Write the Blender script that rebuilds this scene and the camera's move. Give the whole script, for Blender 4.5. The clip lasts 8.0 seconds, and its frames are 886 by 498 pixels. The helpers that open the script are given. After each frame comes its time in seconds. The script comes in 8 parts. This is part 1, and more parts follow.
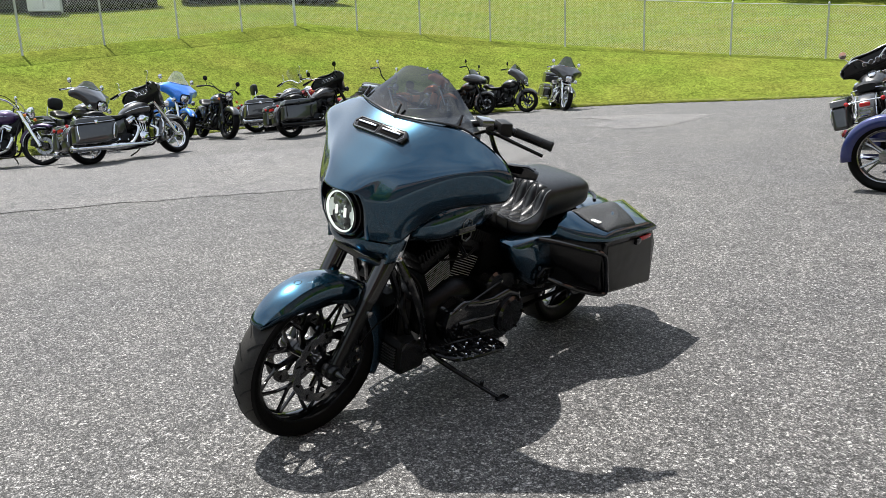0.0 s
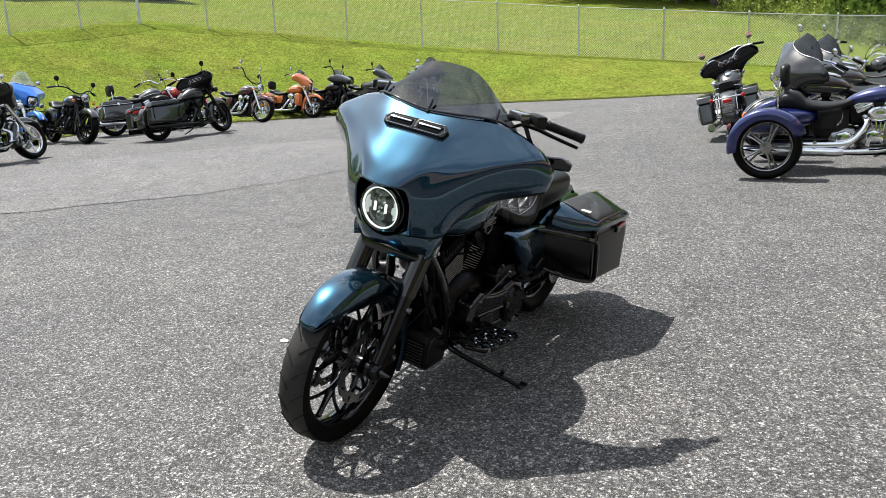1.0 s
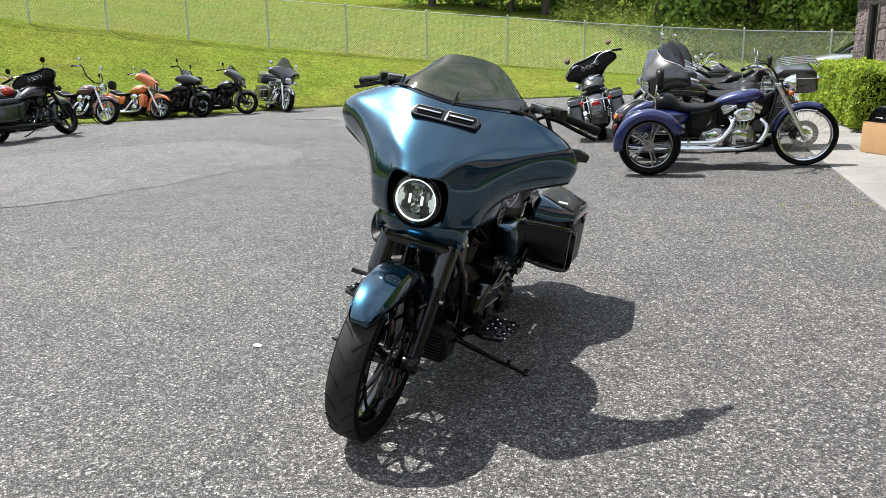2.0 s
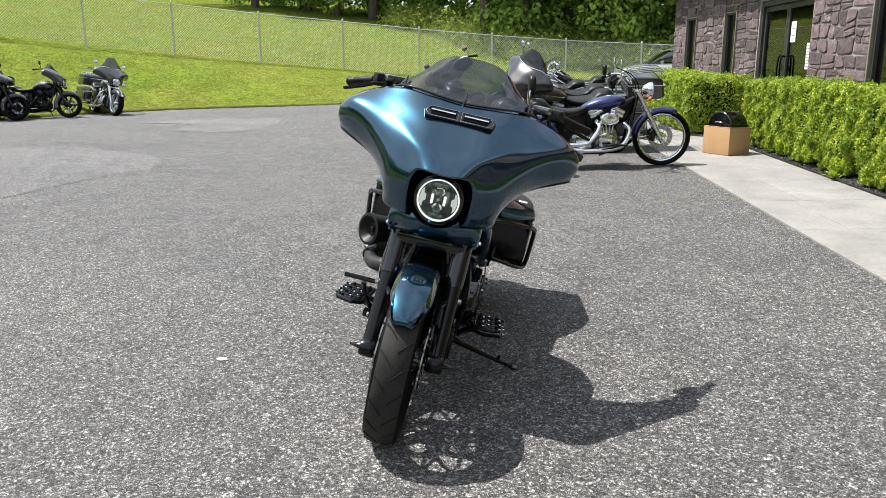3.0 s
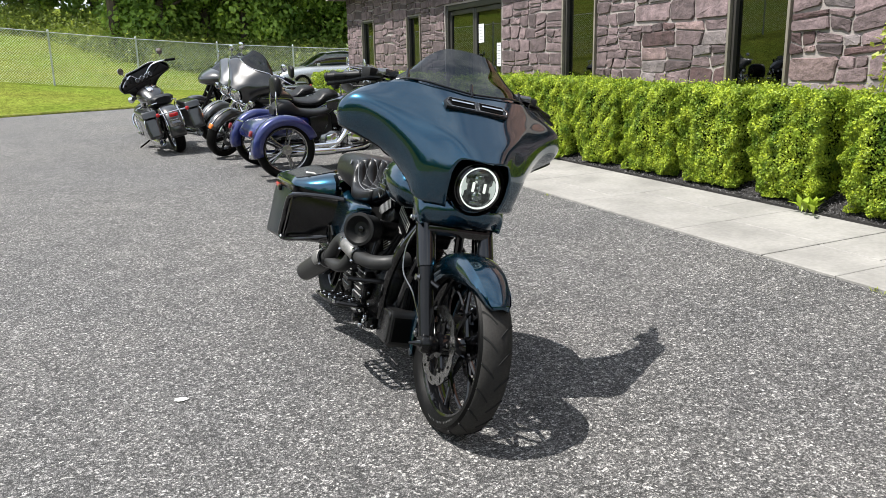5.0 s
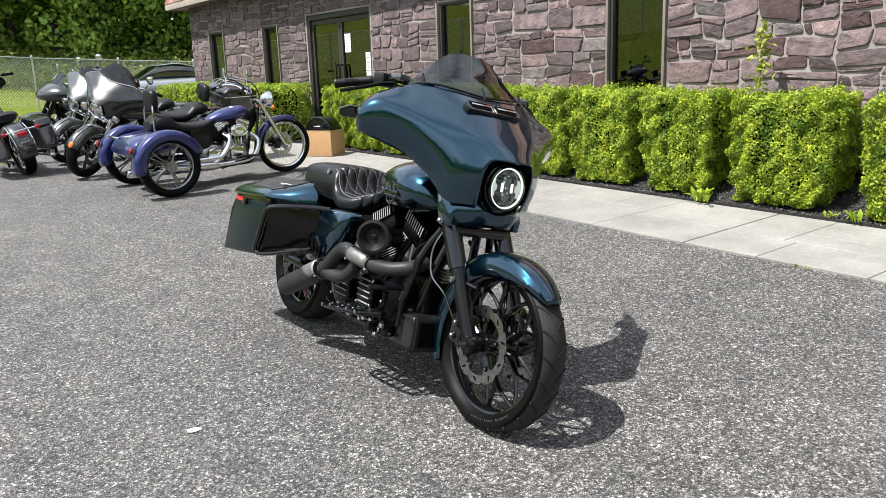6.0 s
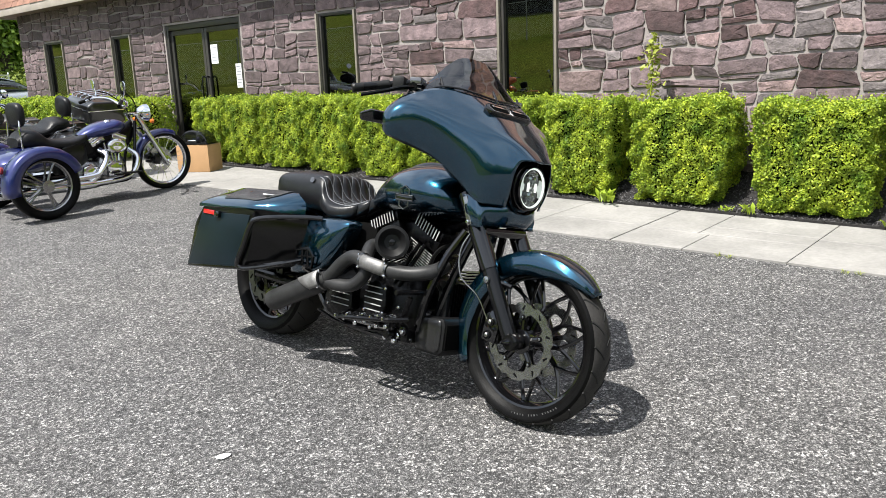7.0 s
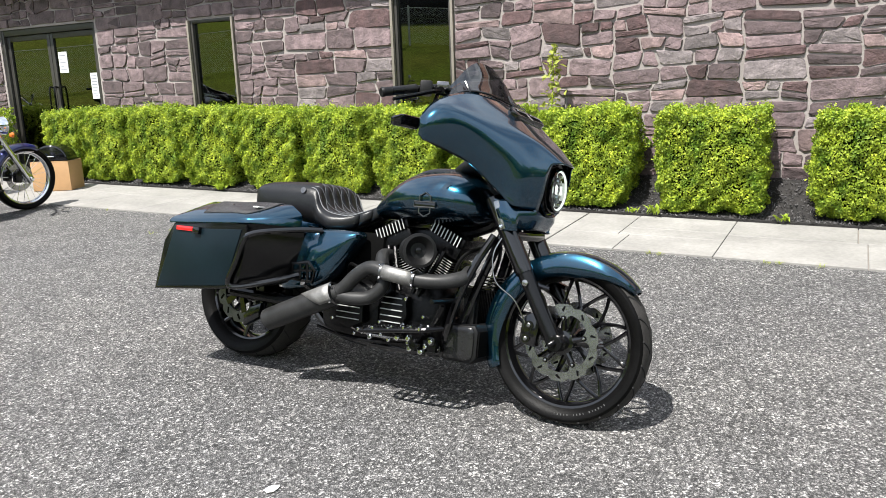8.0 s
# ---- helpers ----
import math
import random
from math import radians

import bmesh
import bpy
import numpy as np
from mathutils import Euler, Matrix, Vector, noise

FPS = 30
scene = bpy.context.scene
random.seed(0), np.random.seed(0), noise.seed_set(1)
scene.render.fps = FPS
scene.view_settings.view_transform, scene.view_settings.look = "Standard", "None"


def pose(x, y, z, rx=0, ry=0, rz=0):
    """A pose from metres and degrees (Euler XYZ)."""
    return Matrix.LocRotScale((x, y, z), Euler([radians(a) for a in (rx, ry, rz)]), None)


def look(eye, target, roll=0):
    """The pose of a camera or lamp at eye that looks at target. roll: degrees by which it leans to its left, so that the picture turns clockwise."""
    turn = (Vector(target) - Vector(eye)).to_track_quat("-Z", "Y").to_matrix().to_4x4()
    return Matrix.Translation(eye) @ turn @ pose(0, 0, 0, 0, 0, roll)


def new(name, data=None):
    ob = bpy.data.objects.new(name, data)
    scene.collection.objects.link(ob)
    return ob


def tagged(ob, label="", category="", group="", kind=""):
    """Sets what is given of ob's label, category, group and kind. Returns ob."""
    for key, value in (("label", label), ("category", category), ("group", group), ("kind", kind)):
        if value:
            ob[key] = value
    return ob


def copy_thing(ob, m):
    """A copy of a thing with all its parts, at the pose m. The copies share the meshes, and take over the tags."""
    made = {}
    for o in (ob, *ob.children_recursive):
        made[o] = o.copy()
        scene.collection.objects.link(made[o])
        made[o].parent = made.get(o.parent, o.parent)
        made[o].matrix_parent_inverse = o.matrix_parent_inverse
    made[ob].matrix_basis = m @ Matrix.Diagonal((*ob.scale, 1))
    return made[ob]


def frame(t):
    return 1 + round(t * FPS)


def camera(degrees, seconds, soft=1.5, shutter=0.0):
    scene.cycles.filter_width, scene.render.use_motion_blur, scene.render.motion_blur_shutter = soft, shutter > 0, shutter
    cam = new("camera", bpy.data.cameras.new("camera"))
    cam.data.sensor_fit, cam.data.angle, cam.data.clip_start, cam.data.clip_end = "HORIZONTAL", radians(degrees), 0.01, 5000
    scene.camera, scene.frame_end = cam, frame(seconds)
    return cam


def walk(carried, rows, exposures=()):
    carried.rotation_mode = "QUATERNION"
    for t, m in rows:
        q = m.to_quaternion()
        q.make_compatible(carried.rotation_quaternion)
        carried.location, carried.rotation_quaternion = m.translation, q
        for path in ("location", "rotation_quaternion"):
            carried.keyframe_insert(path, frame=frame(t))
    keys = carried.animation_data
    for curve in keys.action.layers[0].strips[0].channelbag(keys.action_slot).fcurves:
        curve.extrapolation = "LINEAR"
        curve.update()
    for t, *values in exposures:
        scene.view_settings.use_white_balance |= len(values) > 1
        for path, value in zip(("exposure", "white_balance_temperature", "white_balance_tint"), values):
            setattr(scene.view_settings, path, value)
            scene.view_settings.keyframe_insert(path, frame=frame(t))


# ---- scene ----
cam = camera(59.6, 8.0, soft=0.75)
METRES, EYE, TILT, LEAN, TURN = 5.818, 1.402, 0.0, 0.0, 40.3
ROWS = [
    (0.0, 0.0, 0.0, 0.0, -0.53, -13.31, 2.25),
    (0.5, -0.0576, 0.0062, 0.003, -6.24, -13.53, 2.34),
    (1.0, -0.1189, 0.0079, 0.0011, -11.99, -13.69, 2.12),
    (2.5, -0.292, 0.067, -0.0027, -30.55, -13.65, 0.56),
    (3.0, -0.3439, 0.0981, -0.0028, -37.22, -13.55, 0.09),
    (3.5, -0.3875, 0.1423, -0.0047, -44.03, -13.52, -0.08),
    (4.0, -0.4334, 0.184, -0.0073, -50.84, -13.55, 0.11),
    (4.5, -0.4727, 0.2319, -0.0077, -57.76, -13.6, 0.6),
    (6.0, -0.5532, 0.4019, -0.0084, -77.24, -13.13, 2.0),
    (6.5, -0.5628, 0.4669, -0.0095, -83.64, -12.86, 2.18),
    (7.0, -0.5717, 0.5274, -0.0103, -89.76, -12.61, 2.19),
    (7.5, -0.5698, 0.594, -0.0096, -96.29, -12.37, 2.11),
    (8.0, -0.5502, 0.6591, -0.0109, -102.57, -12.17, 2.07),
]
walk(cam, [(t, pose(0, 0, EYE, TILT, LEAN, TURN) @ pose(METRES * x, METRES * y, METRES * z, 90 + pitch, roll, yaw)) for t, x, y, z, yaw, pitch, roll in ROWS],
     [(0.0, 1.04, 6500, 7), (4.5, 1.03, 6500, 7), (6.5, 1.13, 6500, 7), (7.5, 1.21, 6500, 7), (8.0, 1.25, 6500, 7)])

# ---- world and sun ----
SUN = Vector((-0.46, 0.115, 0.88)).normalized()      # towards the sun
world = bpy.data.worlds.new("sky")
scene.world = world
world.use_nodes = True
wn = world.node_tree
sky = wn.nodes.new("ShaderNodeTexSky")
sky.sky_type, sky.sun_disc = "NISHITA", False
sky.sun_elevation = math.asin(SUN.z)
sky.sun_rotation = math.atan2(SUN.x, SUN.y)
sky.air_density, sky.dust_density, sky.ozone_density = 1.0, 1.4, 1.0
wn.nodes["Background"].inputs[1].default_value = 0.1
haze = wn.nodes.new("ShaderNodeHueSaturation")        # thin white cloud takes colour out of the blue
haze.inputs["Saturation"].default_value = 0.8
wn.links.new(sky.outputs[0], haze.inputs["Color"])
where, drift, cover, cloud = (wn.nodes.new("ShaderNode" + k) for k in ("TexCoord", "TexNoise", "MapRange", "Mix"))   # broken thin cloud
drift.inputs["Scale"].default_value, drift.inputs["Detail"].default_value, drift.inputs["Roughness"].default_value = 2.6, 6.0, 0.55
for key, value in (("From Min", 0.38), ("From Max", 0.68), ("To Min", 0.12), ("To Max", 0.75)):
    cover.inputs[key].default_value = value
cloud.data_type = "RGBA"
cloud.inputs[7].default_value = (8.0, 8.3, 8.8, 1)
for a, b in ((where.outputs["Generated"], drift.inputs["Vector"]), (drift.outputs[0], cover.inputs["Value"]), (cover.outputs[0], cloud.inputs[0]), (haze.outputs[0], cloud.inputs[6]), (cloud.outputs[2], wn.nodes["Background"].inputs[0])):
    wn.links.new(a, b)
sun_data = bpy.data.lights.new("sun", "SUN")
sun_data.energy, sun_data.angle, sun_data.color = 4.6, radians(0.53), (1.0, 0.955, 0.915)
sun = new("sun", sun_data)
sun.matrix_world = look(SUN * 50, (0, 0, 0))
# ---- materials ----
MATS = {}


def nodes_of(name):
    m = bpy.data.materials.new(name)
    m.use_nodes = True
    t = m.node_tree
    return m, t, t.nodes["Principled BSDF"]


def noise_node(t, scale, detail=4.0, rough=0.55, coord="Object"):
    tc = t.nodes.new("ShaderNodeTexCoord")
    n = t.nodes.new("ShaderNodeTexNoise")
    n.inputs["Scale"].default_value, n.inputs["Detail"].default_value, n.inputs["Roughness"].default_value = scale, detail, rough
    t.links.new(tc.outputs[coord], n.inputs["Vector"])
    return n


def ramp_node(t, source, stops):
    r = t.nodes.new("ShaderNodeValToRGB")
    e = r.color_ramp.elements
    while len(e) < len(stops):
        e.new(0.5)
    for k, (p, c) in zip(e, stops):
        k.position, k.color = p, (*c, 1)
    t.links.new(source, r.inputs[0])
    return r


def mix_node(t, kind, fac, a, b):
    m = t.nodes.new("ShaderNodeMix")
    m.data_type, m.blend_type = "RGBA", kind
    for s, v in ((m.inputs[0], fac), (m.inputs[6], a), (m.inputs[7], b)):
        if hasattr(v, "is_linked"):
            t.links.new(v, s)
        else:
            s.default_value = v if isinstance(v, (int, float)) else (*v, 1)
    return m.outputs[2]


def bump_node(t, p, height, strength, distance):
    b = t.nodes.new("ShaderNodeBump")
    b.inputs["Strength"].default_value, b.inputs["Distance"].default_value = strength, distance
    t.links.new(height, b.inputs["Height"])
    t.links.new(b.outputs[0], p.inputs["Normal"])
    return b


def shade(name, base, rough=0.5, metal=0.0, vary=0.25, scale=(3.0, 60.0), bump=0.0, bump_scale=200.0, coat=0.0, per_piece=0.0, island=0.0, spec=0.5, depth=0.004):
    """A surface whose colour varies at two scales, with grain and, for pieces, a tone of their own."""
    m, t, p = nodes_of(name)
    big, small = noise_node(t, scale[0]), noise_node(t, scale[1])
    lo, hi = [c * (1 - vary) for c in base], [min(1, c * (1 + vary)) for c in base]
    c = ramp_node(t, big.outputs[0], [(0.3, lo), (0.7, hi)]).outputs[0]
    c = mix_node(t, "OVERLAY", 0.35 * min(1, vary * 3), c, ramp_node(t, small.outputs[0], [(0.35, (0.3, 0.3, 0.3)), (0.65, (0.7, 0.7, 0.7))]).outputs[0])
    if per_piece or island:
        g = t.nodes.new("ShaderNodeObjectInfo" if per_piece else "ShaderNodeNewGeometry")
        a = per_piece or island
        r = ramp_node(t, g.outputs["Random" if per_piece else "Random Per Island"], [(0.0, (1 - a,) * 3), (1.0, (1 + a,) * 3)])
        c = mix_node(t, "MULTIPLY", 1.0, c, r.outputs[0])
    t.links.new(c, p.inputs["Base Color"])
    rr = t.nodes.new("ShaderNodeMapRange")
    rr.inputs["To Min"].default_value, rr.inputs["To Max"].default_value = max(0.02, rough * 0.8), min(1, rough * 1.2)
    t.links.new(big.outputs[0], rr.inputs["Value"])
    t.links.new(rr.outputs[0], p.inputs["Roughness"])
    p.inputs["Metallic"].default_value = metal
    p.inputs["Coat Weight"].default_value = coat
    p.inputs["Coat Roughness"].default_value = 0.03
    p.inputs["Specular IOR Level"].default_value = spec
    if bump:
        bump_node(t, p, noise_node(t, bump_scale, 6.0, 0.6).outputs[0], bump, depth)
    MATS[name] = m
    return m


def metallic_paint(name, base, metal=0.75, rough=0.36, gloss=1.5):
    """Clear-coated car paint with fine metal flakes."""
    m, t, p = nodes_of(name)
    tc = t.nodes.new("ShaderNodeTexCoord")
    v = t.nodes.new("ShaderNodeTexVoronoi")
    v.inputs["Scale"].default_value = 1400
    t.links.new(tc.outputs["Object"], v.inputs["Vector"])
    flake = ramp_node(t, v.outputs["Color"], [(0.0, [c * 0.75 for c in base]), (1.0, [min(1, c * 1.3) for c in base])])
    dust = noise_node(t, 6.0, 6.0)
    c = mix_node(t, "MIX", ramp_node(t, dust.outputs[0], [(0.55, (0, 0, 0)), (0.85, (0.05, 0.05, 0.05))]).outputs[0], flake.outputs[0], (0.35, 0.34, 0.32))
    t.links.new(c, p.inputs["Base Color"])
    p.inputs["Metallic"].default_value, p.inputs["Roughness"].default_value = metal, rough
    p.inputs["Coat Weight"].default_value, p.inputs["Coat Roughness"].default_value, p.inputs["Coat IOR"].default_value = 1.0, 0.015, gloss
    MATS[name] = m
    return m


def glowing(name, colour, strength):
    m, t, p = nodes_of(name)
    p.inputs["Base Color"].default_value = (0.6, 0.6, 0.6, 1)
    p.inputs["Emission Color"].default_value, p.inputs["Emission Strength"].default_value = (*colour, 1), strength
    MATS[name] = m
    return m


def clear(name, tint, mirror, rough=0.0):
    """Thin glass or plastic: tinted see-through with a mirror that grows at a grazing angle."""
    m, t, p = nodes_of(name)
    out = t.nodes["Material Output"]
    tr, gl, mx, lw, pw, mr = (t.nodes.new("ShaderNode" + k) for k in ("BsdfTransparent", "BsdfGlossy", "MixShader", "LayerWeight", "Math", "MapRange"))
    tr.inputs[0].default_value = (*tint, 1)
    gl.inputs["Roughness"].default_value = rough
    lw.inputs[0].default_value = 0.5
    pw.operation = "POWER"
    pw.inputs[1].default_value = 4.0
    mr.inputs["To Min"].default_value, mr.inputs["To Max"].default_value = mirror, 0.6
    for a, b in ((lw.outputs["Facing"], pw.inputs[0]), (pw.outputs[0], mr.inputs["Value"]), (mr.outputs[0], mx.inputs[0]), (tr.outputs[0], mx.inputs[1]), (gl.outputs[0], mx.inputs[2]), (mx.outputs[0], out.inputs[0])):
        t.links.new(a, b)
    MATS[name] = m
    return m


def leafy(name, dark, light, scale=3.0):
    """Leaves: tone by clump and by leaf, a little light through them."""
    m, t, p = nodes_of(name)
    n = noise_node(t, scale, 3.0)
    c = ramp_node(t, n.outputs[0], [(0.3, dark), (0.7, light)]).outputs[0]
    g = t.nodes.new("ShaderNodeNewGeometry")
    c = mix_node(t, "MULTIPLY", 1.0, c, ramp_node(t, g.outputs["Random Per Island"], [(0.0, (0.55, 0.6, 0.5)), (0.7, (1.1, 1.1, 1.0)), (1.0, (1.7, 1.5, 1.1))]).outputs[0])
    t.links.new(c, p.inputs["Base Color"])
    p.inputs["Roughness"].default_value = 0.5
    p.inputs["Specular IOR Level"].default_value = 0.35
    tl, mx = t.nodes.new("ShaderNodeBsdfTranslucent"), t.nodes.new("ShaderNodeMixShader")
    mx.inputs[0].default_value = 0.35
    t.links.new(c, tl.inputs[0])
    t.links.new(p.outputs[0], mx.inputs[1])
    t.links.new(tl.outputs[0], mx.inputs[2])
    t.links.new(mx.outputs[0], t.nodes["Material Output"].inputs[0])
    MATS[name] = m
    return m


def asphalt(name, tone, stone, fine, coarse=1.0):
    """Worn asphalt: pale and dark chips of two sizes in a grey binder, pits, wide stains, fine relief."""
    m, t, p = nodes_of(name)
    tc = t.nodes.new("ShaderNodeTexCoord")
    warp = noise_node(t, 40.0, 2.0)
    place = mix_node(t, "ADD", 0.012, tc.outputs["Object"], warp.outputs["Color"])

    def cells(scale):
        v, sep = t.nodes.new("ShaderNodeTexVoronoi"), t.nodes.new("ShaderNodeSeparateColor")
        v.inputs["Scale"].default_value = scale
        t.links.new(place, v.inputs["Vector"])
        t.links.new(v.outputs["Color"], sep.inputs[0])
        return v, sep

    v, sep = cells(fine)
    v2, sep2 = cells(fine * 0.7)
    v3, sep3 = cells(fine * 0.42)
    chips = ramp_node(t, sep.outputs[0], [(0.0, [tone * k for k in (0.46, 0.456, 0.462)]), (0.40, [tone * k for k in (0.96, 0.945, 0.955)]), (0.82, [stone * k for k in (0.98, 0.965, 0.96)]), (1.0, [stone * k for k in (1.55, 1.525, 1.49)])]).outputs[0]
    joint = ramp_node(t, v.outputs["Distance"], [(0.34, (1, 1, 1)), (0.62, (0.34, 0.34, 0.34))]).outputs[0]
    c = mix_node(t, "MULTIPLY", 0.85, chips, joint)
    pale = ramp_node(t, sep2.outputs[1], [(0.90, (0, 0, 0)), (0.92, (0.7, 0.7, 0.7))]).outputs[0]
    c = mix_node(t, "MIX", pale, c, [stone * k for k in (1.95, 1.92, 1.86)])
    c = mix_node(t, "MULTIPLY", 1.0, c, ramp_node(t, sep3.outputs[0], [(0.0, (0.52, 0.52, 0.525)), (0.5, (0.95, 0.95, 0.95)), (1.0, (1.6, 1.595, 1.59))]).outputs[0])
    pit = noise_node(t, 110.0, 3.0, 0.7)
    c = mix_node(t, "MULTIPLY", coarse, c, ramp_node(t, pit.outputs[0], [(0.34, (0.5, 0.5, 0.5)), (0.46, (1.0, 1.0, 1.0))]).outputs[0])
    wide, mid = noise_node(t, 0.5, 5.0), noise_node(t, 3.5, 7.0, 0.8)
    clot = noise_node(t, 42.0, 5.0, 0.8)
    c = mix_node(t, "MULTIPLY", coarse, c, ramp_node(t, clot.outputs[0], [(0.33, (0.62, 0.62, 0.62)), (0.67, (1.34, 1.34, 1.335))]).outputs[0])
    c = mix_node(t, "MULTIPLY", 1.0, c, ramp_node(t, wide.outputs[0], [(0.3, (0.9, 0.9, 0.92)), (0.7, (1.13, 1.115, 1.09))]).outputs[0])
    c = mix_node(t, "MULTIPLY", 1.0, c, ramp_node(t, mid.outputs[0], [(0.3, (0.74, 0.74, 0.75)), (0.7, (1.22, 1.21, 1.2))]).outputs[0])
    t.links.new(c, p.inputs["Base Color"])
    p.inputs["Roughness"].default_value = 0.8
    p.inputs["Specular IOR Level"].default_value = 0.4
    h = mix_node(t, "ADD", 0.5, v.outputs["Distance"], sep.outputs[0])
    bump_node(t, p, h, 1.0, 0.007)
    MATS[name] = m
    return m


def turf(name, base):
    """Mown grass: wide dry and lush areas, clumps and fine mottling."""
    m, t, p = nodes_of(name)
    c = ramp_node(t, noise_node(t, 0.35, 3.0).outputs[0], [(0.3, [base[0] * 1.12, base[1] * 1.0, base[2] * 1.1]), (0.7, [base[0] * 0.9, base[1] * 1.02, base[2] * 0.85])]).outputs[0]
    for scale, detail, a in ((0.9, 4.0, 0.16), (4.0, 4.0, 0.2), (13.0, 4.0, 0.48), (48.0, 3.0, 0.75)):
        n = noise_node(t, scale, detail, 0.6)
        c = mix_node(t, "MULTIPLY", 1.0, c, ramp_node(t, n.outputs[0], [(0.3, (1 - a,) * 3), (0.7, (1 + a, 1 + a, 1 + a * 0.8))]).outputs[0])
    t.links.new(c, p.inputs["Base Color"])
    p.inputs["Roughness"].default_value, p.inputs["Specular IOR Level"].default_value = 0.95, 0.0
    bump_node(t, p, noise_node(t, 20.0, 6.0, 0.7).outputs[0], 0.8, 0.03)
    MATS[name] = m
    return m


asphalt("asphalt", 0.127, 0.248, 184.0)
asphalt("asphalt_pale", 0.182, 0.285, 210.0, 0.6)
turf("lawn", (0.112, 0.136, 0.030))
turf("meadow", (0.118, 0.138, 0.043))
shade("crack_dirt", (0.03, 0.028, 0.026), 0.95, vary=0.6, scale=(9, 60))
shade("concrete", (0.215, 0.207, 0.194), 0.85, vary=0.2, scale=(2.2, 30.0), bump=0.5, bump_scale=45, per_piece=0.05)
shade("concrete_joint", (0.19, 0.17, 0.15), 0.9, vary=0.2)
shade("mulch", (0.013, 0.0115, 0.011), 0.95, vary=0.5, scale=(8, 120), bump=0.8, bump_scale=80)
shade("mulch_chip", (0.075, 0.072, 0.074), 0.9, vary=0.4, island=0.9)
shade("mortar", (0.27, 0.24, 0.228), 0.95, vary=0.15, scale=(2.0, 80.0), bump=0.4, bump_scale=150)
shade("stone", (0.122, 0.089, 0.093), 0.85, vary=0.38, scale=(9.0, 60.0), bump=1.0, bump_scale=16, per_piece=0.5, depth=0.018)
shade("stone_far", (0.122, 0.089, 0.093), 0.85, vary=0.38, scale=(9.0, 60.0), bump=1.0, bump_scale=16, island=0.5, depth=0.018)
shade("stone_grey", (0.165, 0.14, 0.142), 0.85, vary=0.35, scale=(9.0, 60.0), bump=1.0, bump_scale=16, per_piece=0.35, depth=0.018)
shade("stone_dark", (0.078, 0.047, 0.048), 0.85, vary=0.35, scale=(9.0, 60.0), bump=1.0, bump_scale=16, per_piece=0.35, depth=0.018)
shade("stone_pink", (0.195, 0.138, 0.136), 0.85, vary=0.35, scale=(9.0, 60.0), bump=1.0, bump_scale=16, per_piece=0.35, depth=0.018)
shade("bronze_frame", (0.045, 0.042, 0.038), 0.45, 0.3, vary=0.15)
shade("bronze_pale", (0.20, 0.18, 0.15), 0.5, 0.2, vary=0.15)
shade("shingle", (0.23, 0.12, 0.085), 0.9, vary=0.3, scale=(2, 60), bump=0.6, bump_scale=300, island=0.3)
shade("fascia", (0.33, 0.29, 0.255), 0.6, vary=0.12)
shade("soffit", (0.16, 0.11, 0.09), 0.8, vary=0.2)
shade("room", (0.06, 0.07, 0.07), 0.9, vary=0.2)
clear("window_glass", (0.22, 0.28, 0.25), 0.15)
shade("paper", (0.75, 0.76, 0.78), 0.8, vary=0.05)
shade("ink", (0.25, 0.26, 0.3), 0.8, vary=0.1)
shade("cardboard", (0.42, 0.25, 0.12), 0.85, vary=0.1, scale=(4, 90), bump=0.15, bump_scale=60)
shade("galvanised", (0.50, 0.52, 0.52), 0.55, 0.3, vary=0.2)
leafy("hedge_leaf", (0.110, 0.205, 0.020), (0.44, 0.53, 0.06), 7.0)
# near-black core colour: stands in for the shade deep inside the bushes
shade("hedge_inner_shade", (0.010, 0.016, 0.005), 0.95, vary=0.4, spec=0.0)
leafy("tree_leaf", (0.14, 0.25, 0.05), (0.38, 0.52, 0.11), 0.4)
leafy("brush_leaf", (0.13, 0.18, 0.03), (0.26, 0.32, 0.07), 0.8)
leafy("grass_blade", (0.19, 0.23, 0.05), (0.32, 0.34, 0.10), 1.5)
leafy("weed_leaf", (0.20, 0.28, 0.02), (0.34, 0.44, 0.05), 8.0)
leafy("sapling_leaf", (0.26, 0.31, 0.06), (0.40, 0.42, 0.10), 8.0)
shade("bark", (0.08, 0.06, 0.045), 0.95, vary=0.35, bump=0.8, bump_scale=40)
metallic_paint("teal_paint", (0.0055, 0.045, 0.083), 0.95, 0.235, 1.6)
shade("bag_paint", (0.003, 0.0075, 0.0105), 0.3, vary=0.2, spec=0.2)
metallic_paint("blue_paint", (0.006, 0.012, 0.10), 0.4, 0.3)
metallic_paint("bright_blue_paint", (0.01, 0.16, 0.62), 0.4, 0.35)
metallic_paint("orange_paint", (0.62, 0.17, 0.04), 0.4, 0.35)
metallic_paint("black_paint", (0.008, 0.008, 0.009), 0.0, 0.3)
metallic_paint("grey_paint", (0.016, 0.016, 0.017), 0.5, 0.3)
metallic_paint("pewter_paint", (0.075, 0.078, 0.082), 0.6, 0.3)
metallic_paint("maroon_paint", (0.06, 0.01, 0.015), 0.5, 0.35)
metallic_paint("purple_paint", (0.035, 0.012, 0.07), 0.5, 0.35)
metallic_paint("red_paint", (0.35, 0.01, 0.012), 0.3, 0.35)
metallic_paint("silver_paint", (0.42, 0.44, 0.45), 0.8, 0.35)
shade("satin_black", (0.003, 0.003, 0.0033), 0.22, vary=0.3, scale=(8, 200), spec=0.3)
shade("gloss_black", (0.003, 0.003, 0.0035), 0.1, vary=0.2, coat=0.3)
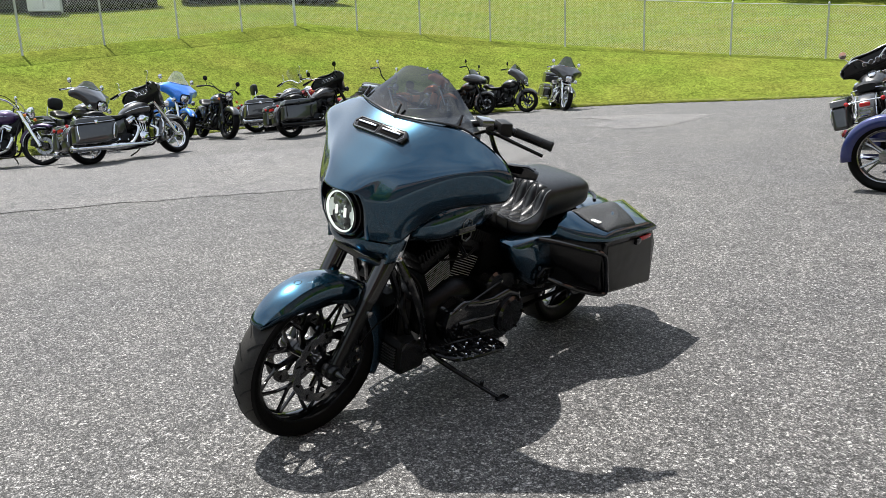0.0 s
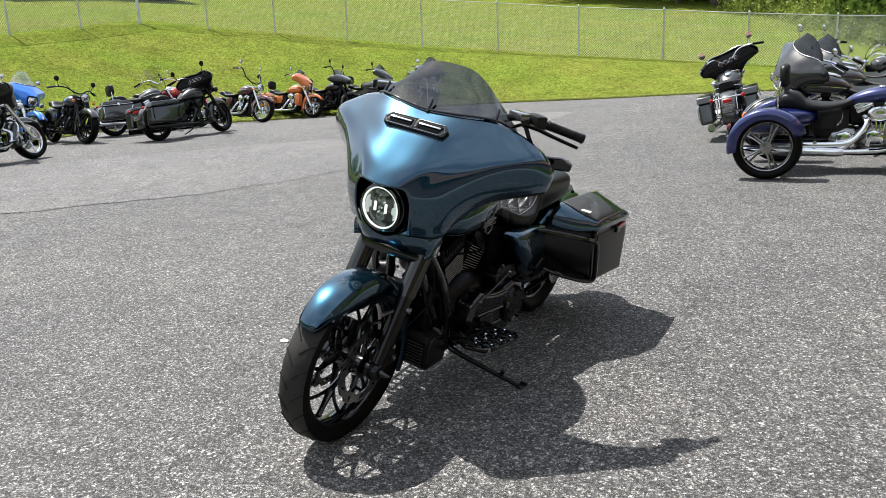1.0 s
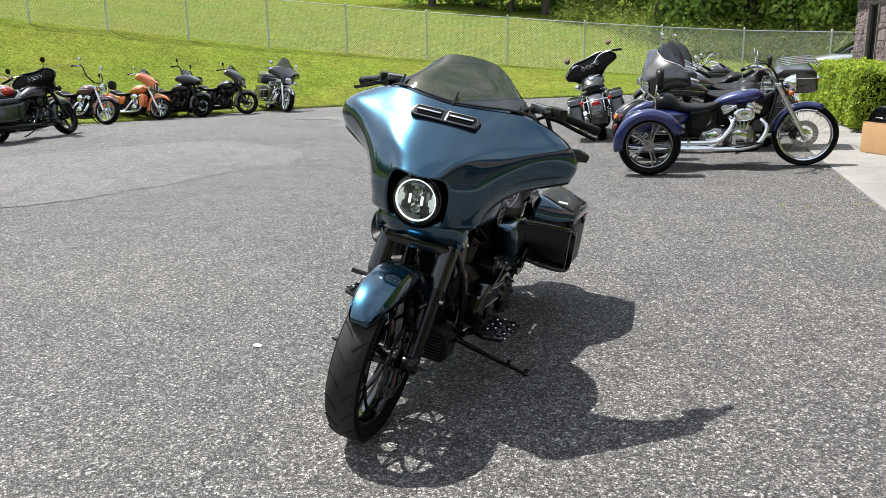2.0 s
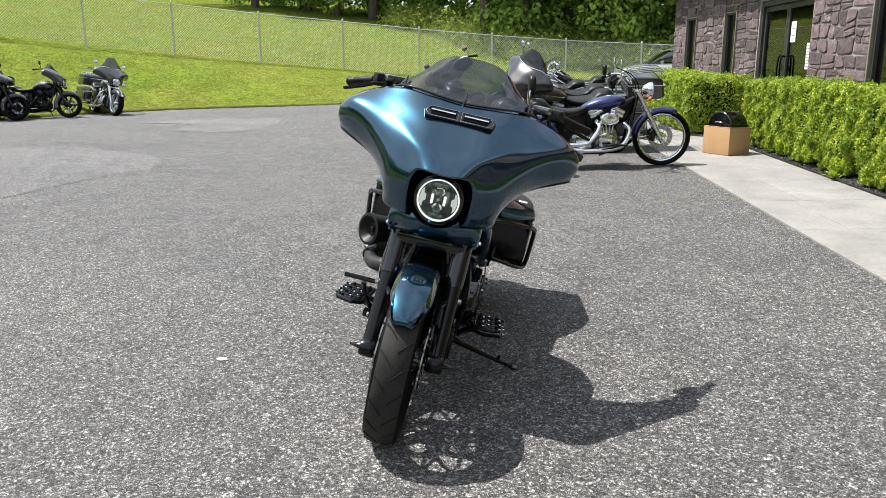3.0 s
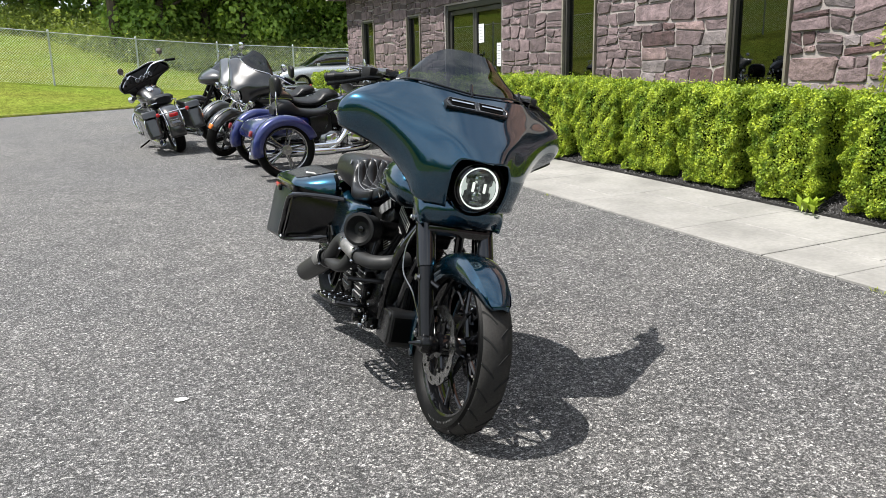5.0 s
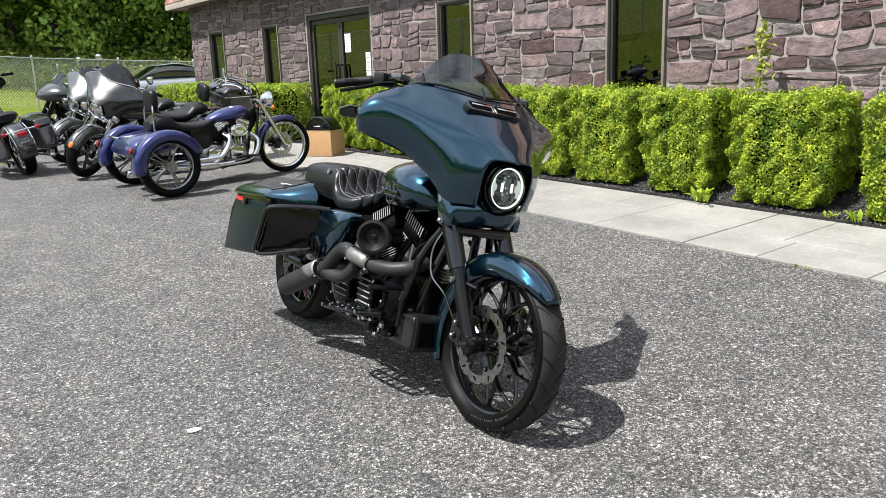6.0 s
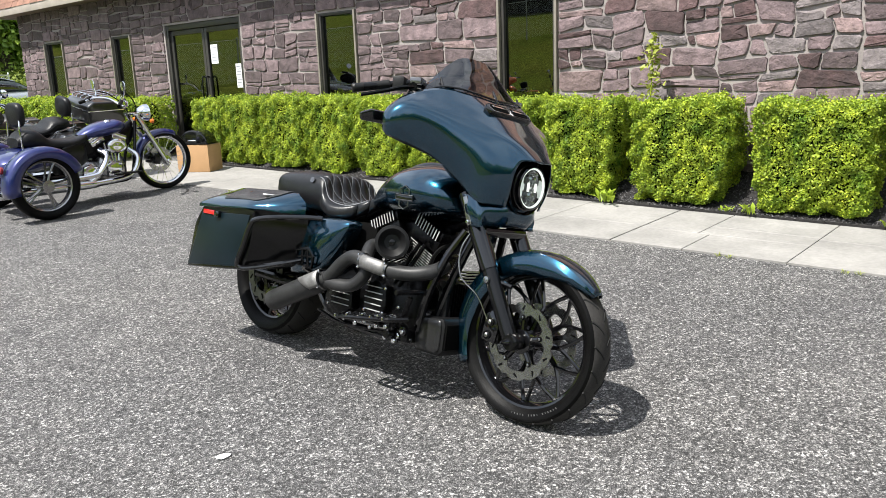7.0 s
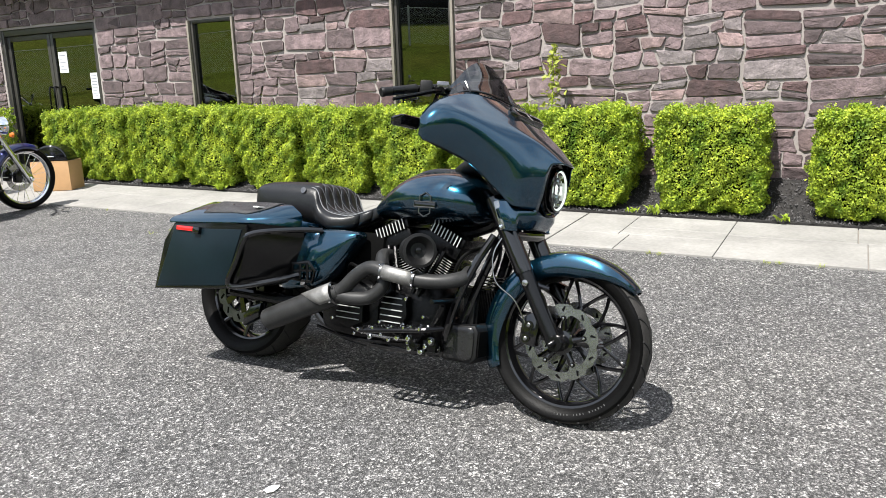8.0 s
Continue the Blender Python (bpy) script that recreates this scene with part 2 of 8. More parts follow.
shade("plastic_black", (0.005, 0.005, 0.0053), 0.45, vary=0.25, bump=0.1, bump_scale=600, spec=0.25)
shade("engine_black", (0.0022, 0.0022, 0.0024), 0.23, vary=0.3, bump=0.2, bump_scale=700, spec=0.17)
shade("dark_cavity", (0.0025, 0.0025, 0.0025), 0.9, vary=0.2, spec=0.05)
shade("rubber", (0.0035, 0.0034, 0.0034), 0.42, vary=0.35, scale=(6, 120), bump=0.2, bump_scale=400, spec=0.08)
shade("rubber_worn", (0.027, 0.0253, 0.0238), 0.7, vary=0.35, scale=(6, 120), bump=0.25, bump_scale=400, spec=0.25)
shade("groove", (0.0025, 0.0025, 0.0025), 0.9, vary=0.2)
shade("leather", (0.008, 0.008, 0.009), 0.40, vary=0.25, scale=(10, 200), bump=0.25, bump_scale=500, spec=0.24)
def quilted(name, base):
    """Leather sewn into padded diamonds on the seat's dished front, plain elsewhere."""
    m, t, p = nodes_of(name)
    tc, sep = t.nodes.new("ShaderNodeTexCoord"), t.nodes.new("ShaderNodeSeparateXYZ")
    t.links.new(tc.outputs["Object"], sep.inputs[0])

    def calc(op, a, b=0.0):
        n = t.nodes.new("ShaderNodeMath")
        n.operation = op
        for s, v in ((n.inputs[0], a), (n.inputs[1], b)):
            if hasattr(v, "is_linked"):
                t.links.new(v, s)
            else:
                s.default_value = v
        return n.outputs[0]

    x, y = calc("DIVIDE", sep.outputs[0], 1.045), calc("DIVIDE", sep.outputs[1], 1.045)
    slope = calc("SUBTRACT", 0.5511, calc("MULTIPLY", x, 0.62))
    waves = [calc("ABSOLUTE", calc("SINE", calc("MULTIPLY", calc("ADD", slope, calc("MULTIPLY", y, k)), math.pi / 0.054))) for k in (1.0, -1.0)]
    pad = calc("POWER", calc("MULTIPLY", waves[0], waves[1]), 0.55)
    inside = calc("MULTIPLY", calc("GREATER_THAN", x, 0.405), calc("LESS_THAN", calc("ABSOLUTE", y), 0.135))
    fine = noise_node(t, 420.0, 3.0)
    bump_node(t, p, calc("ADD", calc("MULTIPLY", pad, inside), calc("MULTIPLY", fine.outputs[0], 0.06)), 1.0, 0.011)
    c = ramp_node(t, noise_node(t, 12.0, 4.0).outputs[0], [(0.3, [k * 0.8 for k in base]), (0.7, [k * 1.25 for k in base])])
    t.links.new(c.outputs[0], p.inputs["Base Color"])
    p.inputs["Roughness"].default_value, p.inputs["Specular IOR Level"].default_value = 0.33, 0.4
    MATS[name] = m
    return m


quilted("quilted_leather", (0.0065, 0.0065, 0.0073))
shade("stitch", (0.11, 0.115, 0.125), 0.7, vary=0.1)
shade("chrome", (0.72, 0.73, 0.75), 0.09, 1.0, vary=0.05)
shade("steel", (0.31, 0.305, 0.30), 0.25, 1.0, vary=0.2, scale=(20, 300))
shade("steel_dark", (0.13, 0.13, 0.13), 0.3, 1.0, vary=0.25, scale=(20, 300))
shade("heat_shield", (0.20, 0.196, 0.19), 0.5, 0.7, vary=0.3, scale=(15, 300), bump=0.3, bump_scale=500)
shade("pipe_black", (0.021, 0.021, 0.0213), 0.42, vary=0.35, scale=(12, 200), bump=0.1, spec=0.22)
shade("fin_edge", (0.40, 0.40, 0.397), 0.36, 0.3, vary=0.1)
shade("red_lens", (0.45, 0.01, 0.012), 0.12, vary=0.1, coat=0.5)
shade("tail_lens", (0.16, 0.006, 0.008), 0.14, vary=0.1, coat=0.5)
shade("amber_lens", (0.62, 0.16, 0.02), 0.15, vary=0.1, coat=0.5)
shade("lamp_lens", (0.55, 0.56, 0.57), 0.08, 0.9, vary=0.3, scale=(60, 200), coat=1.0)
shade("lamp_dark", (0.10, 0.10, 0.105), 0.2, 0.7, vary=0.3, coat=1.0)
glowing("lamp_ring", (1.0, 0.99, 0.95), 0.75)
glowing("lamp_side", (1.0, 0.99, 0.95), 0.30)
glowing("lamp_bar", (1.0, 0.97, 0.9), 0.8)
clear("smoke_shield", (0.105, 0.122, 0.142), 0.11)
clear("clear_shield", (0.62, 0.68, 0.66), 0.05)
clear("pale_shield", (0.72, 0.76, 0.74), 0.28, 0.12)
clear("dark_shield", (0.03, 0.032, 0.036), 0.06)
shade("slat_pale", (0.075, 0.075, 0.075), 0.7, vary=0.2)
# the chin cover's black plastic, lightened for the light on its side faces
shade("chin_lit_side", (0.012, 0.012, 0.0125), 0.24, vary=0.25, scale=(10, 200), spec=0.4)
shade("slat_grey", (0.03, 0.03, 0.031), 0.4, vary=0.2)
shade("bag_black", (0.003, 0.003, 0.0034), 0.2, vary=0.2, spec=0.35)
shade("mesh_grille", (0.022, 0.022, 0.024), 0.36, vary=0.5, scale=(20, 500), bump=1.0, bump_scale=420)
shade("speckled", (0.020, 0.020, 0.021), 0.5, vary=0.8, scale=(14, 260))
shade("chalk", (0.72, 0.71, 0.68), 0.9, vary=0.1)
shade("trailer_white", (0.7, 0.71, 0.72), 0.5, vary=0.08)
# ---- mesh tools: every shape is (vertices, faces) in plan units ----
U = 1.045            # plan units to metres
GROUND = (0.0636, 0.0228, 0.01185)   # the lot's plane: height at the origin, fall along x and along y


def ease(t):
    t = min(1.0, max(0.0, t))
    return t * t * (3 - 2 * t)


def lot_z(x, y):
    """The lot's height: a plane that flattens out towards the parked row."""
    return GROUND[0] + GROUND[1] * x + GROUND[2] * y + 0.2 * ease((-x - 5) / 6) * ease((17 - y) / 5)


def join(*shapes):
    v, f, n = [], [], 0
    for a, b in shapes:
        v += [tuple(p) for p in a]
        f += [tuple(i + n for i in q) for q in b]
        n += len(a)
    return v, f


def moved(shape, m):
    return [tuple(m @ Vector(p)) for p in shape[0]], shape[1]


def box(cx, cy, cz, sx, sy, sz, bevel=0.0, segments=2):
    bm = bmesh.new()
    bmesh.ops.create_cube(bm, size=1, matrix=Matrix.Translation((cx, cy, cz)) @ Matrix.Diagonal((sx, sy, sz, 1)))
    if bevel:
        bmesh.ops.bevel(bm, geom=bm.edges[:], offset=bevel, segments=segments, profile=0.6, affect="EDGES")
    out = [tuple(v.co) for v in bm.verts], [tuple(v.index for v in f.verts) for f in bm.faces]
    bm.free()
    return out


def prism(outline, axis, a, b, bevel=0.0, segments=2):
    """An outline of two coordinates, drawn out along an axis from a to b."""
    def p3(p, h):
        return {"x": (h, p[0], p[1]), "y": (p[0], h, p[1]), "z": (p[0], p[1], h)}[axis]
    bm = bmesh.new()
    lo, hi = [bm.verts.new(p3(p, a)) for p in outline], [bm.verts.new(p3(p, b)) for p in outline]
    bm.faces.new(lo)
    bm.faces.new(hi)
    for i in range(len(outline)):
        j = (i + 1) % len(outline)
        bm.faces.new((lo[i], lo[j], hi[j], hi[i]))
    bmesh.ops.recalc_face_normals(bm, faces=bm.faces[:])
    if bevel:
        bmesh.ops.bevel(bm, geom=bm.edges[:], offset=bevel, segments=segments, profile=0.6, affect="EDGES", clamp_overlap=True)
    bm.verts.index_update()
    out = [tuple(v.co) for v in bm.verts], [tuple(v.index for v in f.verts) for f in bm.faces]
    bm.free()
    return out


def curve(points, steps=5):
    """A smooth line through the points."""
    p = [Vector(q) for q in points]
    if len(p) < 3 or steps < 2:
        return p
    p = [2 * p[0] - p[1]] + p + [2 * p[-1] - p[-2]]
    out = []
    for i in range(1, len(p) - 2):
        a, b, c, d = p[i - 1:i + 3]
        for k in range(steps):
            t = k / steps
            out.append(0.5 * (2 * b + (c - a) * t + (2 * a - 5 * b + 4 * c - d) * t * t + (3 * b - a - 3 * c + d) * t ** 3))
    return out + [p[-2]]


def tube(points, r, n=10, steps=5, closed=False, flat=1.0):
    """A pipe along a smooth line; r is one radius, or one for each given point."""
    line = curve([*points, points[0]] if closed else points, steps)
    if closed:
        line = line[:-1]
    m = len(line)
    if not isinstance(r, (int, float)):
        r = [v.x for v in curve([(q, 0, 0) for q in r], steps)]
    else:
        r = [r] * m
    v, f = [], []
    tan = (line[1] - line[0]).normalized()
    side = tan.orthogonal().normalized()
    for i, p in enumerate(line):
        a, b = (line[i - 1] if i or closed else line[0]), line[(i + 1) % m] if (closed or i + 1 < m) else line[-1]
        t2 = (b - a).normalized()
        side = (side - t2 * side.dot(t2)).normalized()
        up = t2.cross(side)
        for k in range(n):
            w = 2 * math.pi * k / n
            v.append(tuple(p + (side * math.cos(w) + up * math.sin(w) * flat) * r[i]))
    for i in range(m if closed else m - 1):
        j = (i + 1) % m
        for k in range(n):
            l = (k + 1) % n
            f.append((i * n + k, i * n + l, j * n + l, j * n + k))
    if not closed:
        f += [tuple(reversed(range(n))), tuple(range((m - 1) * n, m * n))]
    return v, f


def lathe(profile, origin, axis, n=32, closed=False, caps=True):
    """Turns (radius, height) pairs round an axis."""
    axis = Vector(axis).normalized()
    side = axis.orthogonal().normalized()
    up = axis.cross(side)
    o = Vector(origin)
    v, f, m = [], [], len(profile)
    for k in range(n):
        w = 2 * math.pi * k / n
        d = side * math.cos(w) + up * math.sin(w)
        v += [tuple(o + axis * h + d * r) for r, h in profile]
    for k in range(n):
        l = (k + 1) % n
        for i in range(m if closed else m - 1):
            j = (i + 1) % m
            f.append((k * m + i, l * m + i, l * m + j, k * m + j))
    if not closed and caps:
        if profile[0][0] > 1e-6:
            f.append(tuple(k * m for k in reversed(range(n))))
        if profile[-1][0] > 1e-6:
            f.append(tuple(k * m + m - 1 for k in range(n)))
    return v, f


def loft(rings, caps=True):
    n, v, f = len(rings[0]), [tuple(p) for r in rings for p in r], []
    for i in range(len(rings) - 1):
        for k in range(n):
            l = (k + 1) % n
            f.append((i * n + k, i * n + l, (i + 1) * n + l, (i + 1) * n + k))
    if caps:
        f += [tuple(reversed(range(n))), tuple(range((len(rings) - 1) * n, len(rings) * n))]
    return v, f


def body(sections, n=24, steps=4, power=2.6):
    """A smooth body along x: sections (x, half width, bottom, top) with rounded-off corners."""
    rows = curve([(s[0], s[1], s[2]) for s in sections], steps)
    tops = curve([(s[3], 0, 0) for s in sections], steps)
    rings = []
    for s, t in zip(rows, tops):
        zc, hh = (s.z + t.x) / 2, (t.x - s.z) / 2
        ring = []
        for k in range(n):
            w = 2 * math.pi * k / n
            c, d = math.cos(w), math.sin(w)
            ring.append((s.x, s.y * math.copysign(abs(c) ** (2 / power), c), zc + hh * math.copysign(abs(d) ** (2 / power), d)))
        rings.append(ring)
    return loft(rings)


def sheet(rows, steps=4):
    """A smooth skin through a grid of points."""
    rows = [curve(r, steps) for r in rows]
    cols = [curve(c, steps) for c in zip(*rows)]
    n, m = len(cols), len(cols[0])
    return [tuple(p) for c in cols for p in c], [(i * m + j, i * m + j + 1, (i + 1) * m + j + 1, (i + 1) * m + j) for i in range(n - 1) for j in range(m - 1)]


def mesh_of(name, shape, material, smooth=35.0):
    me = bpy.data.meshes.new(name)
    me.from_pydata([(x * U, y * U, z * U) for x, y, z in shape[0]], [], shape[1])
    me.materials.append(MATS[material])
    if smooth:
        me.shade_smooth()
        me.set_sharp_from_angle(angle=radians(smooth))
    me.update()
    return me


def part(name, shape, material, parent=None, label="", m=None, smooth=35.0, thick=0.0):
    """Links a shape as one mesh under a thing or a part."""
    if m is not None:
        shape = moved(shape, m)
    ob = new(name, mesh_of(name, shape, material, smooth))
    ob.parent = parent
    if label:
        ob["label"] = label
    if thick:
        s = ob.modifiers.new("thickness", "SOLIDIFY")
        s.thickness, s.offset = thick, -1
    return ob


def thing(name, label, category, m=None, group="", kind=""):
    """An empty at the base of a thing; m is its pose in plan units."""
    ob = new(name)
    ob.empty_display_size = 0.1
    if m is not None:
        ob.matrix_world = Matrix.Translation(m.translation * U) @ m.to_3x3().to_4x4()
    return tagged(ob, label, category, group, kind)


def plain(name, shape, material, label="", category="", kind="", group="", smooth=35.0, m=None):
    """A thing, or a piece of the setting, of one mesh."""
    ob = part(name, shape, material, None, "", m, smooth)
    return tagged(ob, label, category, group, kind)


def leaves(points, normals, size, rng, spread=0.9, aspect=0.55):
    """One small bent leaf at every point, turned roughly along its normal."""
    p, nn = np.asarray(points), np.asarray(normals)
    n = len(p)
    d = nn + rng.normal(0, spread, (n, 3))
    d /= np.linalg.norm(d, axis=1)[:, None] + 1e-9
    a = np.cross(d, rng.normal(0, 1, (n, 3)))
    a /= np.linalg.norm(a, axis=1)[:, None] + 1e-9
    b = np.cross(d, a)
    s = size * rng.uniform(0.6, 1.3, (n, 1))
    v = np.stack([p - a * s, p - b * s * aspect + d * s * 0.15, p + a * s, p + b * s * aspect + d * s * 0.15], 1).reshape(-1, 3)
    f = np.arange(4 * n).reshape(-1, 4)
    return v.tolist(), f.tolist()


def ground_pose(x, y, heading, lean=0.0):
    """A pose on the lot: heading in degrees from +x, leaning to its left."""
    up = Vector((lot_z(x - 0.4, y) - lot_z(x + 0.4, y), lot_z(x, y - 0.4) - lot_z(x, y + 0.4), 0.8)).normalized()
    f = Vector((math.cos(radians(heading)), math.sin(radians(heading)), 0))
    f = (f - up * f.dot(up)).normalized()
    left = up.cross(f)
    r = Matrix((f, left, up)).transposed().to_4x4()
    return Matrix.Translation((x, y, lot_z(x, y))) @ r @ pose(0, 0, 0, -lean, 0, 0)
# ---- the ground ----
EDGE = [(-16.4, -60), (-16.3, -42), (-16.2, -28), (-16.0, -17), (-15.8, -9), (-15.6, -3), (-15.5, 2), (-15.5, 6), (-15.8, 9.5), (-16.0, 12.3), (-15.2, 15.6), (-13.8, 17.9), (-12.2, 19.4), (-10.9, 20.2), (-9.2, 20.7), (-7.2, 20.9), (-4.7, 21.6), (-2.8, 21.9), (-0.5, 22.3), (2, 22.6), (5, 22.9), (9, 23.2), (15, 23.5), (23, 23.8), (33, 24)]
edge_line = [p.to_2d() for p in curve([(x, y, 0) for x, y in EDGE], 6)]
MIDDLE = Vector((6, 0))                  # the lot's middle, from which the bank's distances are taken
POSTS = [(-21.3, 4.0, 1.65), (-21.8, 6.6, 1.88), (-22.2, 9.18, 2.11), (-22.65, 11.72, 2.33), (-22.88, 14.33, 2.56), (-23.38, 17.16, 2.85), (-23.77, 19.9, 3.13), (-21.85, 21.28, 2.82), (-19.8, 22.54, 2.53), (-17.6, 23.95, 2.22), (-15.1, 25.1, 1.88), (-12.45, 25.95, 1.61), (-9.68, 26.68, 1.32), (-6.87, 27.3, 1.08), (-4.2, 27.7, 0.83), (-1.6, 28.1, 0.62), (1.1, 28.5, 0.44), (3.9, 28.9, 0.32), (6.7, 29.3, 0.22)]


def to_fence(way):
    """How far the fence's line lies from the lot's middle in a direction, and its height there."""
    best = None
    for (ax, ay, az), (bx, by, bz) in zip(POSTS, POSTS[1:]):
        a, b = Vector((ax, ay)) - MIDDLE, Vector((bx, by)) - MIDDLE
        e = b - a
        c = way.x * e.y - way.y * e.x
        if abs(c) < 1e-9:
            continue
        r, t = (a.x * e.y - a.y * e.x) / c, (a.x * way.y - a.y * way.x) / c
        if r > 0 and -1e-6 <= t <= 1 + 1e-6:
            best = (r, az + (bz - az) * t)
    return best


def bank(way, d, edge):
    """How far the grass has risen above the lot's plane, d beyond its edge."""
    met = to_fence(way)
    if met is None:
        met = to_fence((Vector(POSTS[0][:2]) - MIDDLE).normalized()) if way.x < 0 else to_fence((Vector(POSTS[-1][:2]) - MIDDLE).normalized())
    run = max(3.0, met[0] - edge)
    p = MIDDLE + way * (edge + run)
    top = met[1] - lot_z(p.x, p.y)
    d = max(0.0, d)
    return top * min(d, run) / run * (1 - 0.25 * math.exp(-d)) + 0.15 * min(max(0.0, d - run), 32)


def lawn_point(i, d):
    e = edge_line[i]
    way = (e - MIDDLE).normalized()
    p, q = e + way * d, e + way * min(d, 40)
    return p.x, p.y, lot_z(q.x, q.y) + bank(way, min(d, 40), (e - MIDDLE).length) + 0.01


def bank_z(x, y):
    """The grass's height at a place beyond the edge."""
    v = Vector((x, y)) - MIDDLE
    i = max(range(len(edge_line)), key=lambda k: (edge_line[k] - MIDDLE).normalized().dot(v.normalized()))
    e = (edge_line[i] - MIDDLE).length
    return lot_z(x, y) + bank(v.normalized(), v.length - e, e)


OUT = [-0.05, 0.05, 0.2, 0.5, 1, 1.7, 2.5, 3.5, 4.5, 6, 7.5, 9, 11, 14, 18, 24, 32, 40, 60, 120, 400]
nd = len(OUT)
lawn = plain("ground", ([lawn_point(i, d) for i in range(len(edge_line)) for d in OUT],
                        [(i * nd + j + 1, i * nd + j, (i + 1) * nd + j, (i + 1) * nd + j + 1) for i in range(len(edge_line) - 1) for j in range(nd - 1)]),
             "lawn", "sunlit mown grass bank rising beside the lot", "lawn", "structure")


def draped(outline, centre, lift, shares):
    """A skin over the lot between a middle and an outline."""
    n = len(outline)
    v = [(centre[0] + (x - centre[0]) * s, centre[1] + (y - centre[1]) * s) for s in shares for x, y in outline]
    f = [(k * n + i, (k + 1) * n + i, (k + 1) * n + (i + 1) % n, k * n + (i + 1) % n) for k in range(len(shares) - 1) for i in range(n)]
    return [(x, y, lot_z(x, y) + lift) for x, y in v], f + [tuple(range(n))]


def facing_up(shape):
    """Turns the faces of a flat shape upwards."""
    out = []
    for q in shape[1]:
        a, b, c = (Vector(shape[0][k]) for k in q[:3])
        out.append(q if (b - a).cross(c - a).z > 0 else tuple(reversed(q)))
    return shape[0], out


around = [(p.x, p.y) for p in edge_line] + [(33, y) for y in range(18, -60, -8)] + [(x, -60) for x in range(33, -16, -7)]
plain("road", facing_up(draped(around, (6, 0), 0.0, [0.005, 0.1, 0.2, 0.3, 0.4, 0.45, 0.5, 0.55, 0.6, 0.65, 0.7, 0.75, 0.8, 0.85, 0.9, 0.95, 1.0])), "asphalt", "weathered grey asphalt parking lot with pale chips", "parking lot", "structure")
far = 600
plain("backdrop", ([(-far, -far, -6), (far, -far, -6), (far, far, -6), (-far, far, -6)], [(0, 1, 2, 3)]), "meadow", "wide grassy land beyond the lot", "land", "structure", smooth=0)


def on_lot(outline, lift=0.006):
    c = np.mean(outline, axis=0)
    return facing_up(draped(outline, (float(c[0]), float(c[1])), lift, [0.02, 0.25, 0.5, 0.75, 1.0]))


def wobbled(points, amount, rng, steps=6):
    line = curve([(x, y, 0) for x, y in [*points, points[0]]], steps)[:-1]
    return [(p.x + rng.uniform(-amount, amount), p.y + rng.uniform(-amount, amount)) for p in line]


rng = np.random.default_rng(5)
plain("road_patch", on_lot(wobbled([(-8.9, 2.6), (-7.6, 4.7), (-6.8, 6.0), (-6.3, 7.8), (-6.0, 8.9), (-6.7, 9.9), (-8.4, 10.4), (-9.7, 8.5), (-11.2, 6.7), (-13.2, 5.0), (-14.0, 1), (-11, -1.5)], 0.05, rng)), "asphalt_pale", "paler smooth patch of old asphalt", "asphalt patch", "structure", smooth=0)
plain("road_patch_far", on_lot(wobbled([(-9.5, 15.6), (-7.8, 14.9), (-7.5, 13.2), (-6.2, 13.4), (-6.2, 15.8), (-6.9, 16.7), (-9.4, 16.2)], 0.05, rng)), "asphalt_pale", "paler smooth patch of old asphalt", "asphalt patch", "structure", smooth=0)


def crack(points, width, rng):
    line = curve([(x, y, 0) for x, y in points], 10)
    left, right = [], []
    for i, p in enumerate(line):
        t = (line[min(i + 1, len(line) - 1)] - line[max(0, i - 1)]).normalized()
        nrm = Vector((-t.y, t.x, 0))
        q = p + nrm * rng.normal(0, 0.02)
        w = width * rng.uniform(0.3, 1.0)
        left.append((q + nrm * w).to_2d())
        right.append((q - nrm * w).to_2d())
    v = [(p.x, p.y, lot_z(p.x, p.y) + 0.008) for pair in zip(left, right) for p in pair]
    return v, [(2 * i, 2 * i + 1, 2 * i + 3, 2 * i + 2) for i in range(len(line) - 1) if math.sin(i * 0.7) + math.sin(i * 0.31 + 1) > -0.2]


for pts in ([(-8.7, 2.9), (-7.5, 4.7), (-6.7, 6.0), (-6.25, 7.8), (-5.95, 8.9)], [(-1.0, 6.5), (-0.6, 5.9), (0.2, 5.7), (0.45, 5.5)], [(-4.4, 7.2), (-3.4, 6.6), (-2.2, 6.7), (-1.0, 6.5)]):
    plain("road_crack", crack(pts, 0.0032, rng), "crack_dirt", "dark crack in the asphalt", "crack", "structure", smooth=0)

# ---- the walkway, its slabs' joints, and the planting bed ----
KERB, WALK, WALL = 0.45, 1.62, 2.236     # x of the walkway's edge, of the bed and of the wall
Y0, Y1 = -9.0, 24.0
LIFT = 0.015


def slab(x0, x1, y0, y1, lift, depth=0.2):
    c = [(x0, y0), (x1, y0), (x1, y1), (x0, y1)]
    return join(([(x, y, lot_z(x, y) + lift) for x, y in c] + [(x, y, lot_z(x, y) - depth) for x, y in c],
                 [(0, 1, 2, 3), (4, 7, 6, 5), (0, 4, 5, 1), (1, 5, 6, 2), (2, 6, 7, 3), (3, 7, 4, 0)]))


walkway = thing("pavement", "pale tan stamped concrete walkway along the building", "walkway", kind="structure")
part("concrete_bed", slab(KERB + 0.006, WALK, Y0, Y1, LIFT - 0.012), "concrete_joint", walkway, smooth=0)

# ---- the stone building ----
FRONT_OPENINGS = [(4.35, 5.0, 0.35, 2.62), (7.13, 7.78, 0.35, 2.09), (9.42, 11.35, 0.2, 2.19), (12.39, 12.99, 0.35, 2.12), (14.84, 15.56, 0.35, 2.16)]
